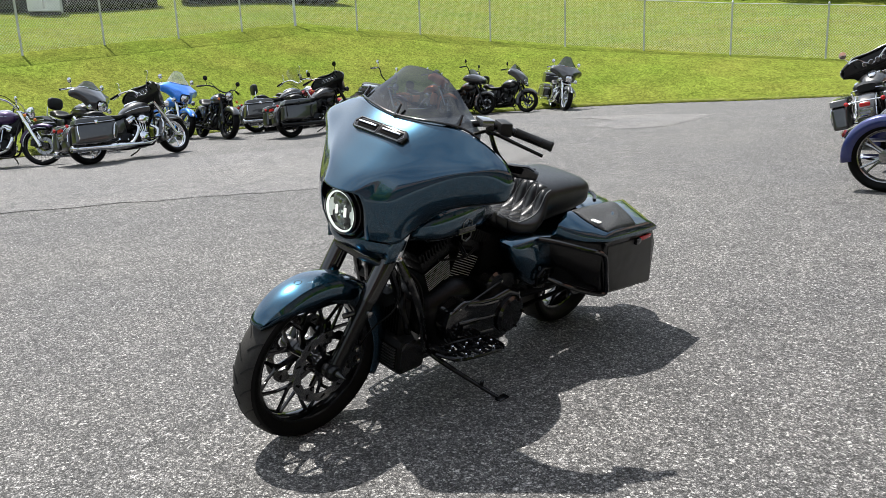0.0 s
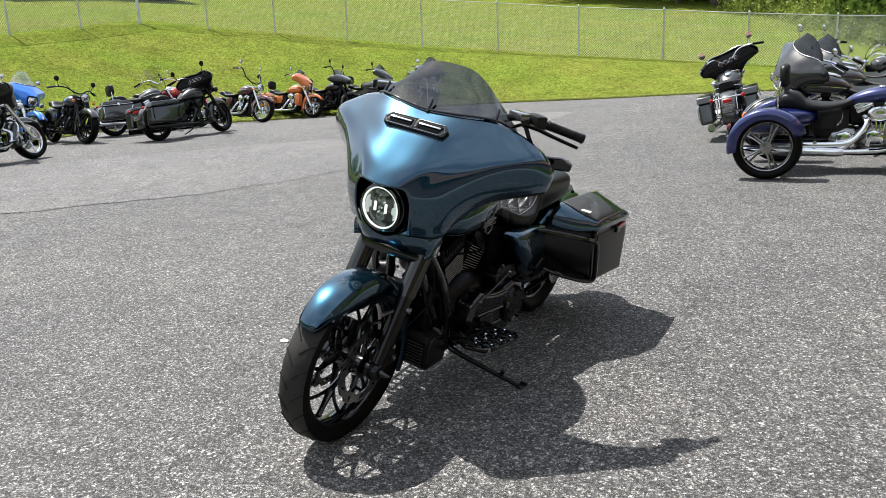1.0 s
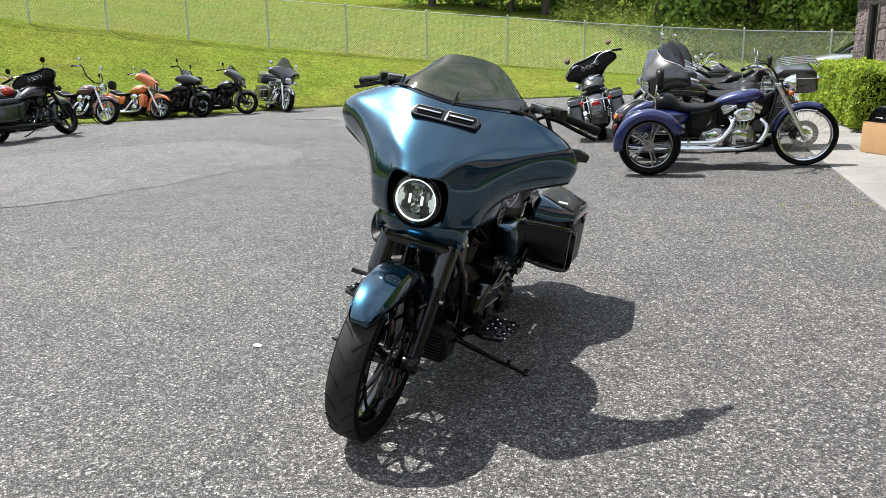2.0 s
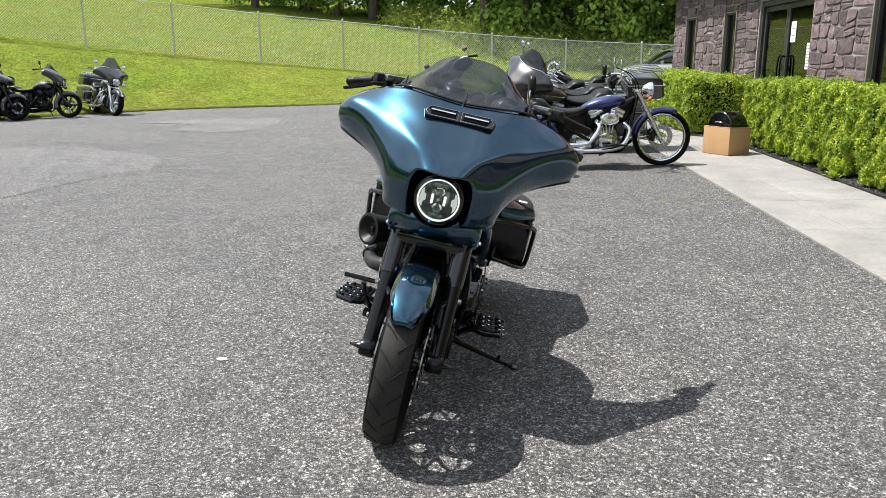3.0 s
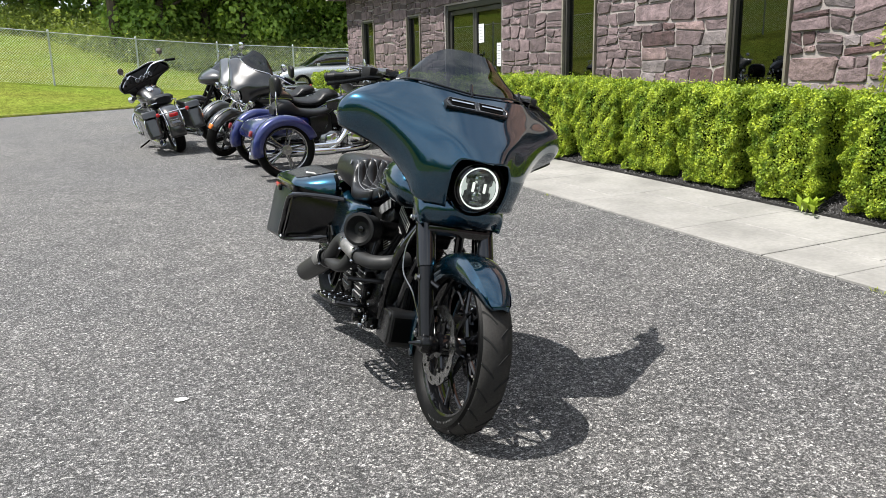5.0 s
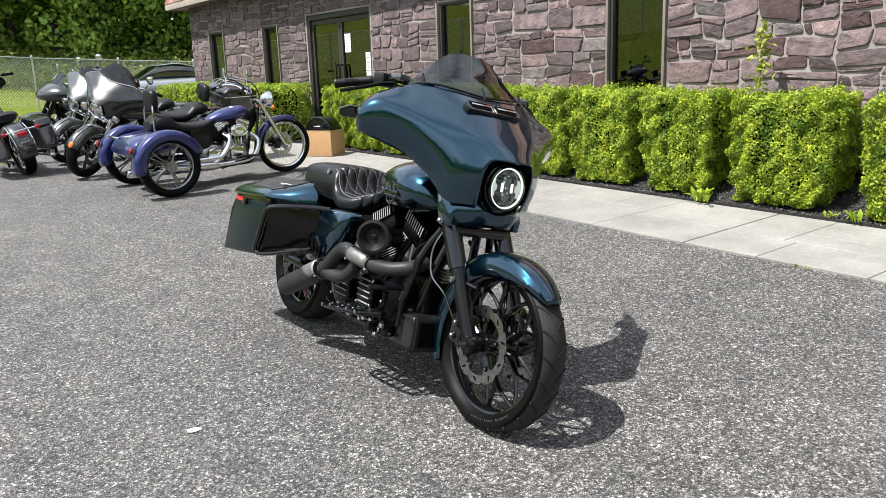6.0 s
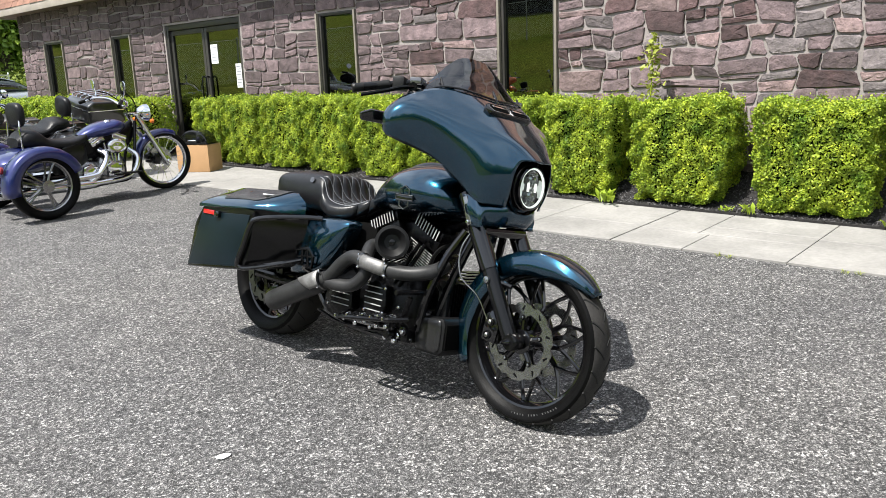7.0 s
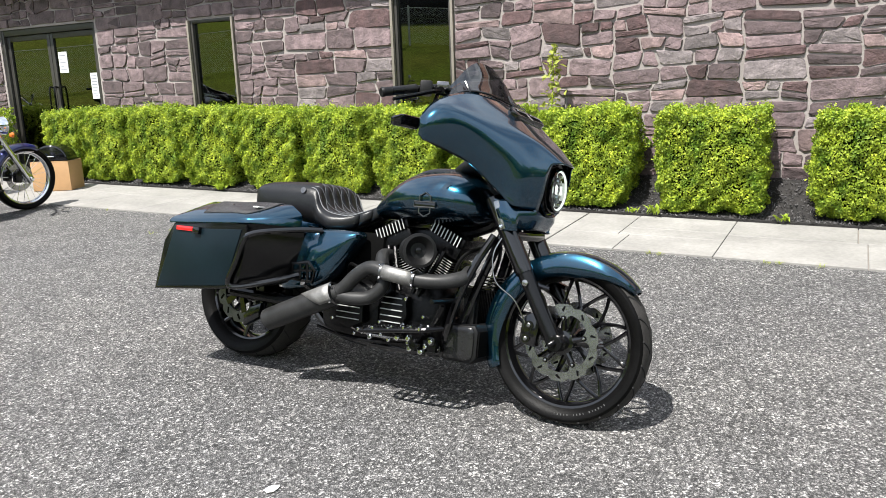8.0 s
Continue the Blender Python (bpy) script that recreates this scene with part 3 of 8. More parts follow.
WALL_TOP, FAR_END, NEAR_END, DEPTH = 2.75, 16.65, -9.0, 0.3


def wall_with_openings(x0, x1, y0, y1, z0, z1, openings):
    shapes, y = [], y0
    for a, b, lo, hi in sorted(openings):
        shapes.append(box((x0 + x1) / 2, (y + a) / 2, (z0 + z1) / 2, x1 - x0, a - y, z1 - z0))
        shapes.append(box((x0 + x1) / 2, (a + b) / 2, (z0 + lo) / 2, x1 - x0, b - a, lo - z0))
        if hi < z1:
            shapes.append(box((x0 + x1) / 2, (a + b) / 2, (hi + z1) / 2, x1 - x0, b - a, z1 - hi))
        y = b
    shapes.append(box((x0 + x1) / 2, (y + y1) / 2, (z0 + z1) / 2, x1 - x0, y1 - y, z1 - z0))
    return join(*shapes)


wall_west = plain("wall_west", wall_with_openings(WALL, WALL + DEPTH, NEAR_END, FAR_END, -0.4, WALL_TOP, FRONT_OPENINGS), "mortar", "pale mortar wall faced with reddish fieldstone", "wall", "structure", smooth=0)
plain("wall_north", box(WALL + DEPTH + 4.6, FAR_END - 0.15, 1.2, 9.2, 0.3, 3.2), "mortar", "end wall of the stone building", "wall", "structure", smooth=0)
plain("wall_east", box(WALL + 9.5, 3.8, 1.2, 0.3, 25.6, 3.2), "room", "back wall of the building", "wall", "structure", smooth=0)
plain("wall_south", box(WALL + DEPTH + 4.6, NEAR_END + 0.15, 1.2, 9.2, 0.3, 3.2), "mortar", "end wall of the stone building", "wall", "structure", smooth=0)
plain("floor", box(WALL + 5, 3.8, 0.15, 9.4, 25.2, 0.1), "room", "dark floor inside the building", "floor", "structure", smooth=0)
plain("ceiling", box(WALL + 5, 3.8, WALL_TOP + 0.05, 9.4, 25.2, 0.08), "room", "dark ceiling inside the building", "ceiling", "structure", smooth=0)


def window(name, y0, y1, z0, z1, label):
    w = thing(name, label, "window", kind="structure")
    x = WALL + 0.045
    fr = 0.035
    part("window_frame", join(box(x, y0 + fr / 2, (z0 + z1) / 2, 0.09, fr, z1 - z0, 0.004), box(x, y1 - fr / 2, (z0 + z1) / 2, 0.09, fr, z1 - z0, 0.004),
                              box(x, (y0 + y1) / 2, z1 - fr / 2, 0.085, y1 - y0 - 2 * fr, fr, 0.004), box(x, (y0 + y1) / 2, z0 + fr / 2, 0.085, y1 - y0 - 2 * fr, fr, 0.004)), "bronze_frame", w)
    part("outer_trim", join(box(WALL - 0.008, y0 - 0.014, (z0 + z1) / 2, 0.06, 0.028, z1 - z0, 0.003), box(WALL - 0.008, y1 + 0.014, (z0 + z1) / 2, 0.06, 0.028, z1 - z0, 0.003)), "bronze_pale", w, "pale bronze edge trim")
    g = part("pane", box(x, (y0 + y1) / 2, (z0 + z1) / 2, 0.008, y1 - y0 - 2 * fr, z1 - z0 - 2 * fr), "window_glass", w)
    g.visible_shadow = False
    return w


for i, (a, b, lo, hi) in enumerate(o for k, o in enumerate(FRONT_OPENINGS) if k != 2):
    window("window_%d" % (i + 1), a, b, lo, hi, "narrow tall tinted window in a bronze frame")


def entrance():
    a, b, lo, hi = FRONT_OPENINGS[2]
    x, mid = WALL + 0.08, (a + b) / 2
    d = thing("door_1", "closed double glass entrance door in a dark bronze frame", "door", kind="structure")
    part("door_frame", join(box(x, a + 0.03, (lo + hi) / 2, 0.12, 0.06, hi - lo, 0.004), box(x, b - 0.03, (lo + hi) / 2, 0.12, 0.06, hi - lo, 0.004), box(x, mid, hi - 0.04, 0.116, b - a - 0.12, 0.08, 0.004)), "bronze_frame", d)
    for s in (-1, 1):
        y = mid + s * (b - a - 0.12) / 4
        w = (b - a - 0.12) / 2 - 0.008
        leaf = part("door_leaf", join(box(x, y - w / 2 + 0.03, (lo + hi - 0.08) / 2, 0.05, 0.06, hi - lo - 0.1, 0.003), box(x, y + w / 2 - 0.03, (lo + hi - 0.08) / 2, 0.05, 0.06, hi - lo - 0.1, 0.003),
                                      box(x, y, hi - 0.12, 0.046, w - 0.12, 0.07, 0.003), box(x, y, lo + 0.12, 0.046, w - 0.12, 0.2, 0.003)), "bronze_frame", d)
        g = part("pane", box(x, y, (lo + hi) / 2, 0.008, w - 0.12, hi - lo - 0.3), "window_glass", leaf)
        g.visible_shadow = False
        part("door_handle", tube([(x - 0.03, mid + s * 0.05, 1.05), (x - 0.09, mid + s * 0.05, 1.06), (x - 0.09, mid + s * 0.05, 1.38), (x - 0.03, mid + s * 0.05, 1.4)], 0.012, 8, 4), "satin_black", leaf)


entrance()


def notice(y, z, w, h, lines):
    n = thing("paper_notice", "white printed paper notice taped inside the glass door", "notice")
    x = WALL + 0.07
    part("sheet", box(x, y, z, 0.002, w, h), "paper", n, smooth=0)
    for i in range(lines):
        part("text_bar", box(x - 0.0035, y, z + h / 2 - (i + 1) * h / (lines + 1), 0.002, w * 0.78, h * 0.025), "ink", n, smooth=0)


notice(10.19, 1.72, 0.17, 0.27, 5)
notice(9.63, 1.40, 0.13, 0.33, 8)

# ---- the roof's eave ----
roof = thing("roof", "brown shingled mansard roof over a deep eave", "roof", kind="structure")
EAVE_X, EAVE_Z, ROOF_END = 1.92, 2.72, 17.1
part("soffit", box((EAVE_X + WALL + 0.6) / 2, (ROOF_END + NEAR_END) / 2, EAVE_Z + 0.02, WALL + 0.6 - EAVE_X, ROOF_END - NEAR_END, 0.03), "soffit", roof, smooth=0)
part("fascia", join(box(EAVE_X - 0.016, (ROOF_END + NEAR_END) / 2, EAVE_Z + 0.055, 0.03, ROOF_END - NEAR_END, 0.14, 0.004), box(4.5, ROOF_END + 0.016, EAVE_Z + 0.055, 2 * (4.5 - EAVE_X), 0.03, 0.14, 0.004)), "fascia", roof, "pale painted fascia board")


def shingle_slope():
    rng = np.random.default_rng(8)
    v, f = [], []
    def quad(p):
        f.append(tuple(range(len(v), len(v) + 4)))
        v.extend(p)
    rise, run = 0.105, 0.042
    for k in range(14):
        z, x = EAVE_Z + 0.125 + k * rise, EAVE_X - 0.03 + k * run
        y = NEAR_END
        while y < ROOF_END - k * run:
            w = rng.uniform(0.2, 0.34)
            e = min(y + w, ROOF_END - k * run)
            l = rng.uniform(0, 0.008)
            quad([(x - l - 0.006, y, z - 0.012), (x - l - 0.006, e - 0.006, z - 0.012), (x + run, e - 0.006, z + rise), (x + run, y, z + rise)][::-1])
            y += w
        x2, yb = EAVE_X - 0.03 + k * run, ROOF_END + 0.03 - k * run
        while x2 < 7:
            w = rng.uniform(0.2, 0.34)
            quad([(x2, yb + 0.006, z - 0.012), (x2 + w - 0.006, yb + 0.006, z - 0.012), (x2 + w - 0.006, yb - run, z + rise), (x2, yb - run, z + rise)])
            x2 += w
    return v, f


part("shingles", shingle_slope(), "shingle", roof, smooth=0)
part("roof_deck", box(6.5, 4, EAVE_Z + 1.6, 8.6, 25.5, 0.08), "shingle", roof, smooth=0)

# ---- the chain-link fence on the bank ----
fence = thing("chain_link_fence", "grey galvanised chain-link fence across the grass bank", "fence")
FH = 1.66
tops = []
for k, (x, y, z) in enumerate(POSTS):
    tops.append((x, y, z))
    r = 0.05 if k == 6 else 0.03
    part("post", join(lathe([(r, -0.3), (r, FH + 0.03), (r * 1.2, FH + 0.04), (r * 0.6, FH + 0.09), (0, FH + 0.1)], (x, y, z), (0, 0, 1), 10)), "galvanised", fence)
part("top_rail", tube([(x, y, z + FH) for x, y, z in tops], 0.015, 6, 1), "galvanised", fence)


def netting():
    v, f = [], []
    def wire(a, b, w=0.0024):
        d = (Vector(b) - Vector(a)).normalized()
        s = Vector((0, 0, 1)).cross(d).normalized() * w if abs(d.z) < 0.95 else Vector((w, 0, 0))
        u = d.cross(s).normalized() * w
        n = len(v)
        for p in (Vector(a), Vector(b)):
            v.extend(tuple(p + q) for q in (s, u, -s - u))
        f.extend([(n, n + 1, n + 4, n + 3), (n + 1, n + 2, n + 5, n + 4), (n + 2, n, n + 3, n + 5)])
    for (x0, y0, z0), (x1, y1, z1) in zip(tops, tops[1:]):
        a, b = Vector((x0, y0, z0)), Vector((x1, y1, z1))
        length, step = (b - a).length, 0.085
        h = FH - 0.05
        n = int((length + h) / step)
        for s in (1, -1):
            for i in range(n):
                o = i * step - (h if s > 0 else 0)
                t0, t1 = o, o + s * h if s > 0 else o - h
                q0, q1 = (t0, 0.03), (t0 + s * h, 0.03 + h)
                lo, hi = 0.0, 1.0
                if s > 0:
                    lo, hi = max(0, -t0 / h), min(1, (length - t0) / h)
                else:
                    lo, hi = max(0, (t0 - length) / h), min(1, t0 / h)
                if hi - lo > 0.02:
                    p = [a + (b - a) * ((t0 + s * h * k) / length) + Vector((0, 0, 0.03 + h * k)) for k in (lo, hi)]
                    wire(p[0], p[1])
    return v, f


part("netting", netting(), "galvanised", fence, "woven wire diamond netting", smooth=0)
# ---- hedges ----
def bush(y0, y1, x0, x1, height, seed, label, group, n_leaves, leaf=0.0165):
    """A clipped box bush: thousands of small leaves on an uneven rounded block, round a near-black core painted as
    inner shade.
    """
    rng = np.random.default_rng(seed)
    cx, cy = (x0 + x1) / 2, (y0 + y1) / 2
    hx, hy = (x1 - x0) / 2, (y1 - y0) / 2
    b = thing("hedge_bush", label, "hedge", pose(cx, cy, lot_z(cx, cy) + 0.03), group)
    area = np.array([hy * height / 2, hx * height / 2, hx * hy])
    face = rng.choice(3, n_leaves, p=area / area.sum())
    s = rng.uniform(-1, 1, (n_leaves, 3))
    s[np.arange(n_leaves), face] = np.where(rng.random(n_leaves) < 0.5, -1, 1)
    s /= (np.abs(s) ** 10).sum(1)[:, None] ** (1 / 10)
    d = np.sign(s) * np.abs(s) ** 5
    d /= np.linalg.norm(d, axis=1)[:, None]
    ph = rng.uniform(0, 6.28, 6)
    swell = 1 + 0.06 * np.sin(4 * s[:, 1] + ph[0]) * np.cos(3 * s[:, 2] + ph[1]) + 0.04 * np.sin(7 * s[:, 0] + 8 * s[:, 1] + ph[2]) + 0.03 * np.sin(15 * s[:, 2] + 12 * s[:, 1] + ph[3])
    low = np.clip((s[:, 2] + 1) / 0.9, 0.0, 1) ** 0.7
    taper = 0.82 + 0.18 * low
    depth = 1 - np.abs(rng.normal(0, 0.06, n_leaves))
    q = s * (swell * depth)[:, None]
    p = np.c_[q[:, 0] * hx * taper, q[:, 1] * hy * taper, (q[:, 2] + 1) * height / 2]
    tufts = p[rng.integers(0, n_leaves, 170)]            # leaves bulge round many small tufts, with dark gaps between
    near = np.concatenate([np.min(((q[:, None, :] - tufts[None]) ** 2).sum(2), axis=1) ** 0.5 for q in np.array_split(p, 12)])
    p -= d * (0.040 * np.clip(near / 0.07, 0, 1) ** 2)[:, None]
    sprig = (rng.random(n_leaves) < 0.07) & (d[:, 2] > 0.3)
    p[sprig, 2] += rng.uniform(0.0, 0.045, sprig.sum())
    shoot = rng.random(n_leaves) < 0.09
    p[shoot] += d[shoot] * rng.uniform(0.0, 0.024, shoot.sum())[:, None]
    p[:, 2] = np.maximum(p[:, 2], 0.03)
    part("foliage", leaves(p, d, leaf, rng, 0.8, 0.6), "hedge_leaf", b, smooth=0)
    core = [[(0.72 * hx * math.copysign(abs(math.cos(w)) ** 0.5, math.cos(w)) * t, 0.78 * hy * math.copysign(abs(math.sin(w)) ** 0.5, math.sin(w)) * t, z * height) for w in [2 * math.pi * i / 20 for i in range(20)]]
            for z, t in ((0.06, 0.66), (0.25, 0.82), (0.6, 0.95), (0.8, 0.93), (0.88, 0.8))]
    part("shade_core", loft(core), "hedge_inner_shade", b, "near-black core, painted as the shade between the leaves")
    for i in range(3):
        y = (i - 1) * hy * 0.4
        part("stem", tube([(0, y, -0.05), (rng.uniform(-0.03, 0.03), y, 0.06), (rng.uniform(-0.08, 0.08), y, 0.14)], 0.018, 6, 2), "bark", b)


LABEL_HEDGE = "bright green clipped box bush in dark mulch beside the walkway"
BUSHES = [(-0.55, 0.3, 0.84), (0.30, 1.13, 0.84), (1.36, 2.30, 0.86), (2.40, 3.30, 0.87), (3.34, 4.20, 0.87), (4.16, 5.05, 0.88), (4.98, 5.9, 0.87), (5.82, 6.75, 0.88), (6.66, 7.6, 0.9), (7.5, 8.45, 0.9), (8.35, 9.25, 0.88), (9.15, 9.95, 0.86)]
for i, (a, b, h) in enumerate(BUSHES):
    trim = 0.02 if i < 4 else 0.06
    bush(a + trim, b - trim, 1.60, 2.16, h, 20 + i, LABEL_HEDGE, "hedge along the walkway", 48000, 0.0112)
for i, (a, b) in enumerate([(11.0, 12.4), (12.2, 13.6), (13.4, 14.8), (14.6, 16.1)]):
    bush(a, b, 1.15, 2.15, 0.88, 50 + i, "bright green clipped box bush beyond the entrance", "hedge beyond the entrance", 26000, 0.017)


def blade_shape(base, tip, width, rng):
    """One pointed leaf that bends over."""
    a, b = Vector(base), Vector(tip)
    side = (b - a).cross(Vector((0, 0, 1)))
    side = (side if side.length > 1e-6 else Vector((1, 0, 0))).normalized() * width
    m = (a + b) / 2 + Vector((0, 0, (b - a).length * 0.18))
    return [tuple(a), tuple(m - side), tuple(b), tuple(m + side), tuple(m + Vector((0, 0, -width * 0.3)))], [(0, 1, 4), (1, 2, 4), (2, 3, 4), (3, 0, 4)]


def weed(x, y, h, seed, material="weed_leaf", n=14, width=0.02, spread=1.0, lift=0.03, label="small lime green weed growing from dark mulch"):
    rng = np.random.default_rng(seed)
    w = thing("weed", label, "weed", pose(x, y, lot_z(x, y) + lift))
    for i in range(n):
        a, r = rng.uniform(0, 6.28), h * spread * rng.uniform(0.4, 1.1)
        o = Vector((rng.normal(0, h * 0.3 * spread), rng.normal(0, h * 0.3 * spread), 0))
        z = h * rng.uniform(0.4, 1.0)
        part("leaf", blade_shape(o, o + Vector((math.cos(a) * r, math.sin(a) * r, z)), width * rng.uniform(0.7, 1.2), rng), material, w, smooth=0)


weed(1.60, 3.45, 0.13, 1, width=0.024, n=26)
weed(1.62, 2.24, 0.09, 2, width=0.012, n=20)
weed(1.66, 2.42, 0.05, 3, width=0.012)
weed(1.64, 1.25, 0.07, 4, width=0.012, n=14)
weed(1.62, 6.95, 0.09, 5, width=0.022, n=20)
TUFT = "tuft of short grass at the edge of the walkway"
for i, (x, y) in enumerate([(0.42, 2.0), (0.41, 1.93), (0.41, 1.25), (0.42, 1.18), (0.42, 0.95), (0.40, 6.02), (0.30, 6.05), (0.41, 7.3), (0.41, 5.2)]):
    weed(x, y, 0.03, 30 + i, "grass_blade", 12, 0.003, 1.2, 0.0, TUFT)
for i, (x, y) in enumerate([(-0.25, 5.95), (-0.1, 5.9), (0.05, 5.85)]):
    weed(x, y, 0.025, 50 + i, "grass_blade", 10, 0.003, 1.5, 0.0, "dry grass growing from a crack in the asphalt")


def sapling():
    rng = np.random.default_rng(77)
    s = thing("sapling", "thin yellow-green sapling growing between hedge and wall", "sapling", pose(2.0, 3.27, lot_z(2.0, 3.27)))
    top = [(0, 0, 0), (0.01, 0.02, 0.5), (0.0, -0.03, 1.0), (-0.01, -0.05, 1.42)]
    part("stem", tube(top, [0.008, 0.007, 0.005, 0.002], 6, 4), "weed_leaf", s)
    line = curve(top, 12)
    for i in range(18, len(line) - 1, 1):
        q = line[i]
        n = 8
        r = 0.085 * (1 - 0.5 * (i - 18) / 18)
        p = np.c_[q.x + rng.normal(0, r * 0.6, n), q.y + rng.normal(0, r * 0.6, n), q.z + rng.normal(0, 0.02, n)]
        for k in range(n):
            part("leaf", leaves(p[k:k + 1], [(rng.normal(0, .5), rng.normal(0, .5), 1)], 0.033, rng, 0.5, 0.55), "sapling_leaf", s, smooth=0)


sapling()

# ---- woods behind the fence and round the lot ----
def tree(name, seed, height, spread, label, n_leaves=11000, leaf=0.15):
    rng = np.random.default_rng(seed)
    t = thing(name, label, "tree")
    sway = rng.normal(0, 0.04 * height, (3, 2))
    trunk = [(0, 0, -1.0), (sway[0, 0] * 0.4, sway[0, 1] * 0.4, height * 0.25), (sway[1, 0], sway[1, 1], height * 0.55), (sway[2, 0], sway[2, 1], height * 0.85)]
    part("trunk", tube(trunk, [height * 0.028, height * 0.02, height * 0.012, height * 0.003], 8, 4), "bark", t)
    centres = []
    for i in range(9):
        a, h = i * 2.4 + rng.uniform(-.4, .4), height * rng.uniform(0.3, 0.75)
        r = spread * rng.uniform(0.5, 0.95) * (1.1 - 0.5 * h / height)
        e = (math.cos(a) * r, math.sin(a) * r, h + r * rng.uniform(0.15, 0.6))
        part("limb", tube([(0, 0, h * 0.8), (e[0] * 0.5, e[1] * 0.5, h * 0.95 + 0.1), e], [height * 0.009, height * 0.006, height * 0.002], 6, 3), "bark", t)
        centres.append((*e, spread * rng.uniform(0.28, 0.5)))
    for i in range(22):
        a, z = rng.uniform(0, 6.28), rng.uniform(0.1, 1.0)
        r = spread * rng.uniform(0.1, 0.95) * math.sqrt(max(0.05, 1 - (z - 0.5) ** 2 * 2.6))
        centres.append((math.cos(a) * r, math.sin(a) * r, height * z * 0.92, spread * rng.uniform(0.22, 0.42)))
    c = np.array(centres)
    k = rng.integers(0, len(c), n_leaves)
    d = rng.normal(0, 1, (n_leaves, 3))
    d /= np.linalg.norm(d, axis=1)[:, None]
    p = c[k, :3] + d * (c[k, 3] * rng.uniform(0.55, 1.08, n_leaves))[:, None] * np.array([1, 1, 0.8])
    part("crown", leaves(p, d + np.array([0, 0, .4]), leaf, rng, 0.6, 0.6), "tree_leaf", t, smooth=0)
    return t


kinds = [tree("broadleaf_tree", 100 + i, h, s, "tall leafy green tree in the woods behind the fence") for i, (h, s) in enumerate([(11, 4.2), (9, 3.8), (13, 4.6), (7, 3.2)])]
spots = []
trng = np.random.default_rng(3)
for i in range(26):
    spots.append((-16 + i * 1.75 + trng.uniform(-.6, .6), 50 - i * 0.35 + trng.uniform(-2, 5), i))
for i in range(12):
    spots.append((-2 + i * 1.9 + trng.uniform(-.6, .6), 38 + trng.uniform(-1.5, 3.0), i))
for i in range(34):                      # the far side of the lot, behind the camera
    a = math.radians(175 + i * 4.2)
    r = 34 + trng.uniform(-3, 8)
    spots.append((math.cos(a) * r, math.sin(a) * r, i))
for i in range(26):                      # a far belt beyond the trailers, seen in the paint
    a = math.radians(103 + i * 2.8)
    r = 78 + trng.uniform(-4, 8)
    spots.append((math.cos(a) * r, math.sin(a) * r, i))
for n, (x, y, i) in enumerate(spots):
    z = bank_z(x, y) - 0.3 if y > 16 else -1.0
    m = pose(x * U, y * U, z * U, 0, 0, trng.uniform(0, 360))
    k = kinds[i % 4]
    if n < 4:
        kinds[n].matrix_world = m
    else:
        copy_thing(k, m)


def brush(n, seed):
    """Tall weeds and shrubs at the foot of the woods."""
    rng = np.random.default_rng(seed)
    pts = []
    for _ in range(n // 40):
        x = rng.uniform(-7, 22)
        y = 44 - 9.5 * ease((x + 6) / 6) - 0.22 * max(0.0, x) + rng.uniform(-1.5, 4)
        z, r = bank_z(x, y), rng.uniform(0.5, 1.5)
        d = rng.normal(0, 1, (40, 3))
        d /= np.linalg.norm(d, axis=1)[:, None]
        d[:, 2] = np.abs(d[:, 2])
        pts.append(np.array([x, y, z]) + d * r * rng.uniform(0.6, 1, (40, 1)))
    return np.concatenate(pts)


bp = brush(70000, 4)
brng = np.random.default_rng(6)
tagged(part("undergrowth", leaves(bp, np.tile([0, 0, 1.0], (len(bp), 1)), 0.085, brng, 0.9, 0.4), "brush_leaf", None, smooth=0), "tangled light green weeds and shrubs below the woods", "undergrowth", kind="stuff")


def blades(n, seed):
    """Grass along the lot's edge and on the bank."""
    rng = np.random.default_rng(seed)
    v, f = [], []
    m = len(edge_line)
    for _ in range(n):
        i = rng.integers(int(m * 0.25), int(m * 0.8))
        d = abs(rng.normal(0, 0.08))
        p, nx = Vector(lawn_point(i, d)), edge_line[i + 1] - edge_line[i]
        p += Vector((nx.x, nx.y, 0)) * rng.random()
        h, a = rng.uniform(0.012, 0.04), rng.uniform(0, 6.28)
        if d < 0.15:
            h *= 1.6
        w = Vector((math.cos(a), math.sin(a), 0)) * rng.uniform(0.01, 0.025)
        k = len(v)
        v.extend([tuple(p - w), tuple(p + w), tuple(p + Vector((rng.normal(0, 0.06), rng.normal(0, 0.06), h)))])
        f.append((k, k + 1, k + 2))
    return v, f


tagged(part("grass", blades(16000, 12), "grass_blade", None, smooth=0), "short uneven grass blades along the edge of the lot", "grass", kind="stuff")


def bed_lift(x):
    """The mulch is heaped up towards the wall."""
    return 0.03 + 0.25 * ease((x - WALK - 0.05) / (WALL - WALK))


def mulch_mound():
    rng = np.random.default_rng(8)
    xs, ys = np.linspace(WALK, WALL, 9), np.linspace(Y0, 10.0, 190)
    v = [(x, y, lot_z(x, y) + bed_lift(x) + (rng.uniform(-0.012, 0.012) if x > WALK + 0.01 else 0.0)) for y in ys for x in xs]
    f = [(i * 9 + j, i * 9 + j + 1, (i + 1) * 9 + j + 1, (i + 1) * 9 + j) for i in range(189) for j in range(8)]
    n = len(v)
    v += [(WALK, Y0, lot_z(WALK, Y0) - 0.1), (WALK, 10.0, lot_z(WALK, 10.0) - 0.1)]
    return v, f + [(n, 0, 189 * 9, n + 1)]


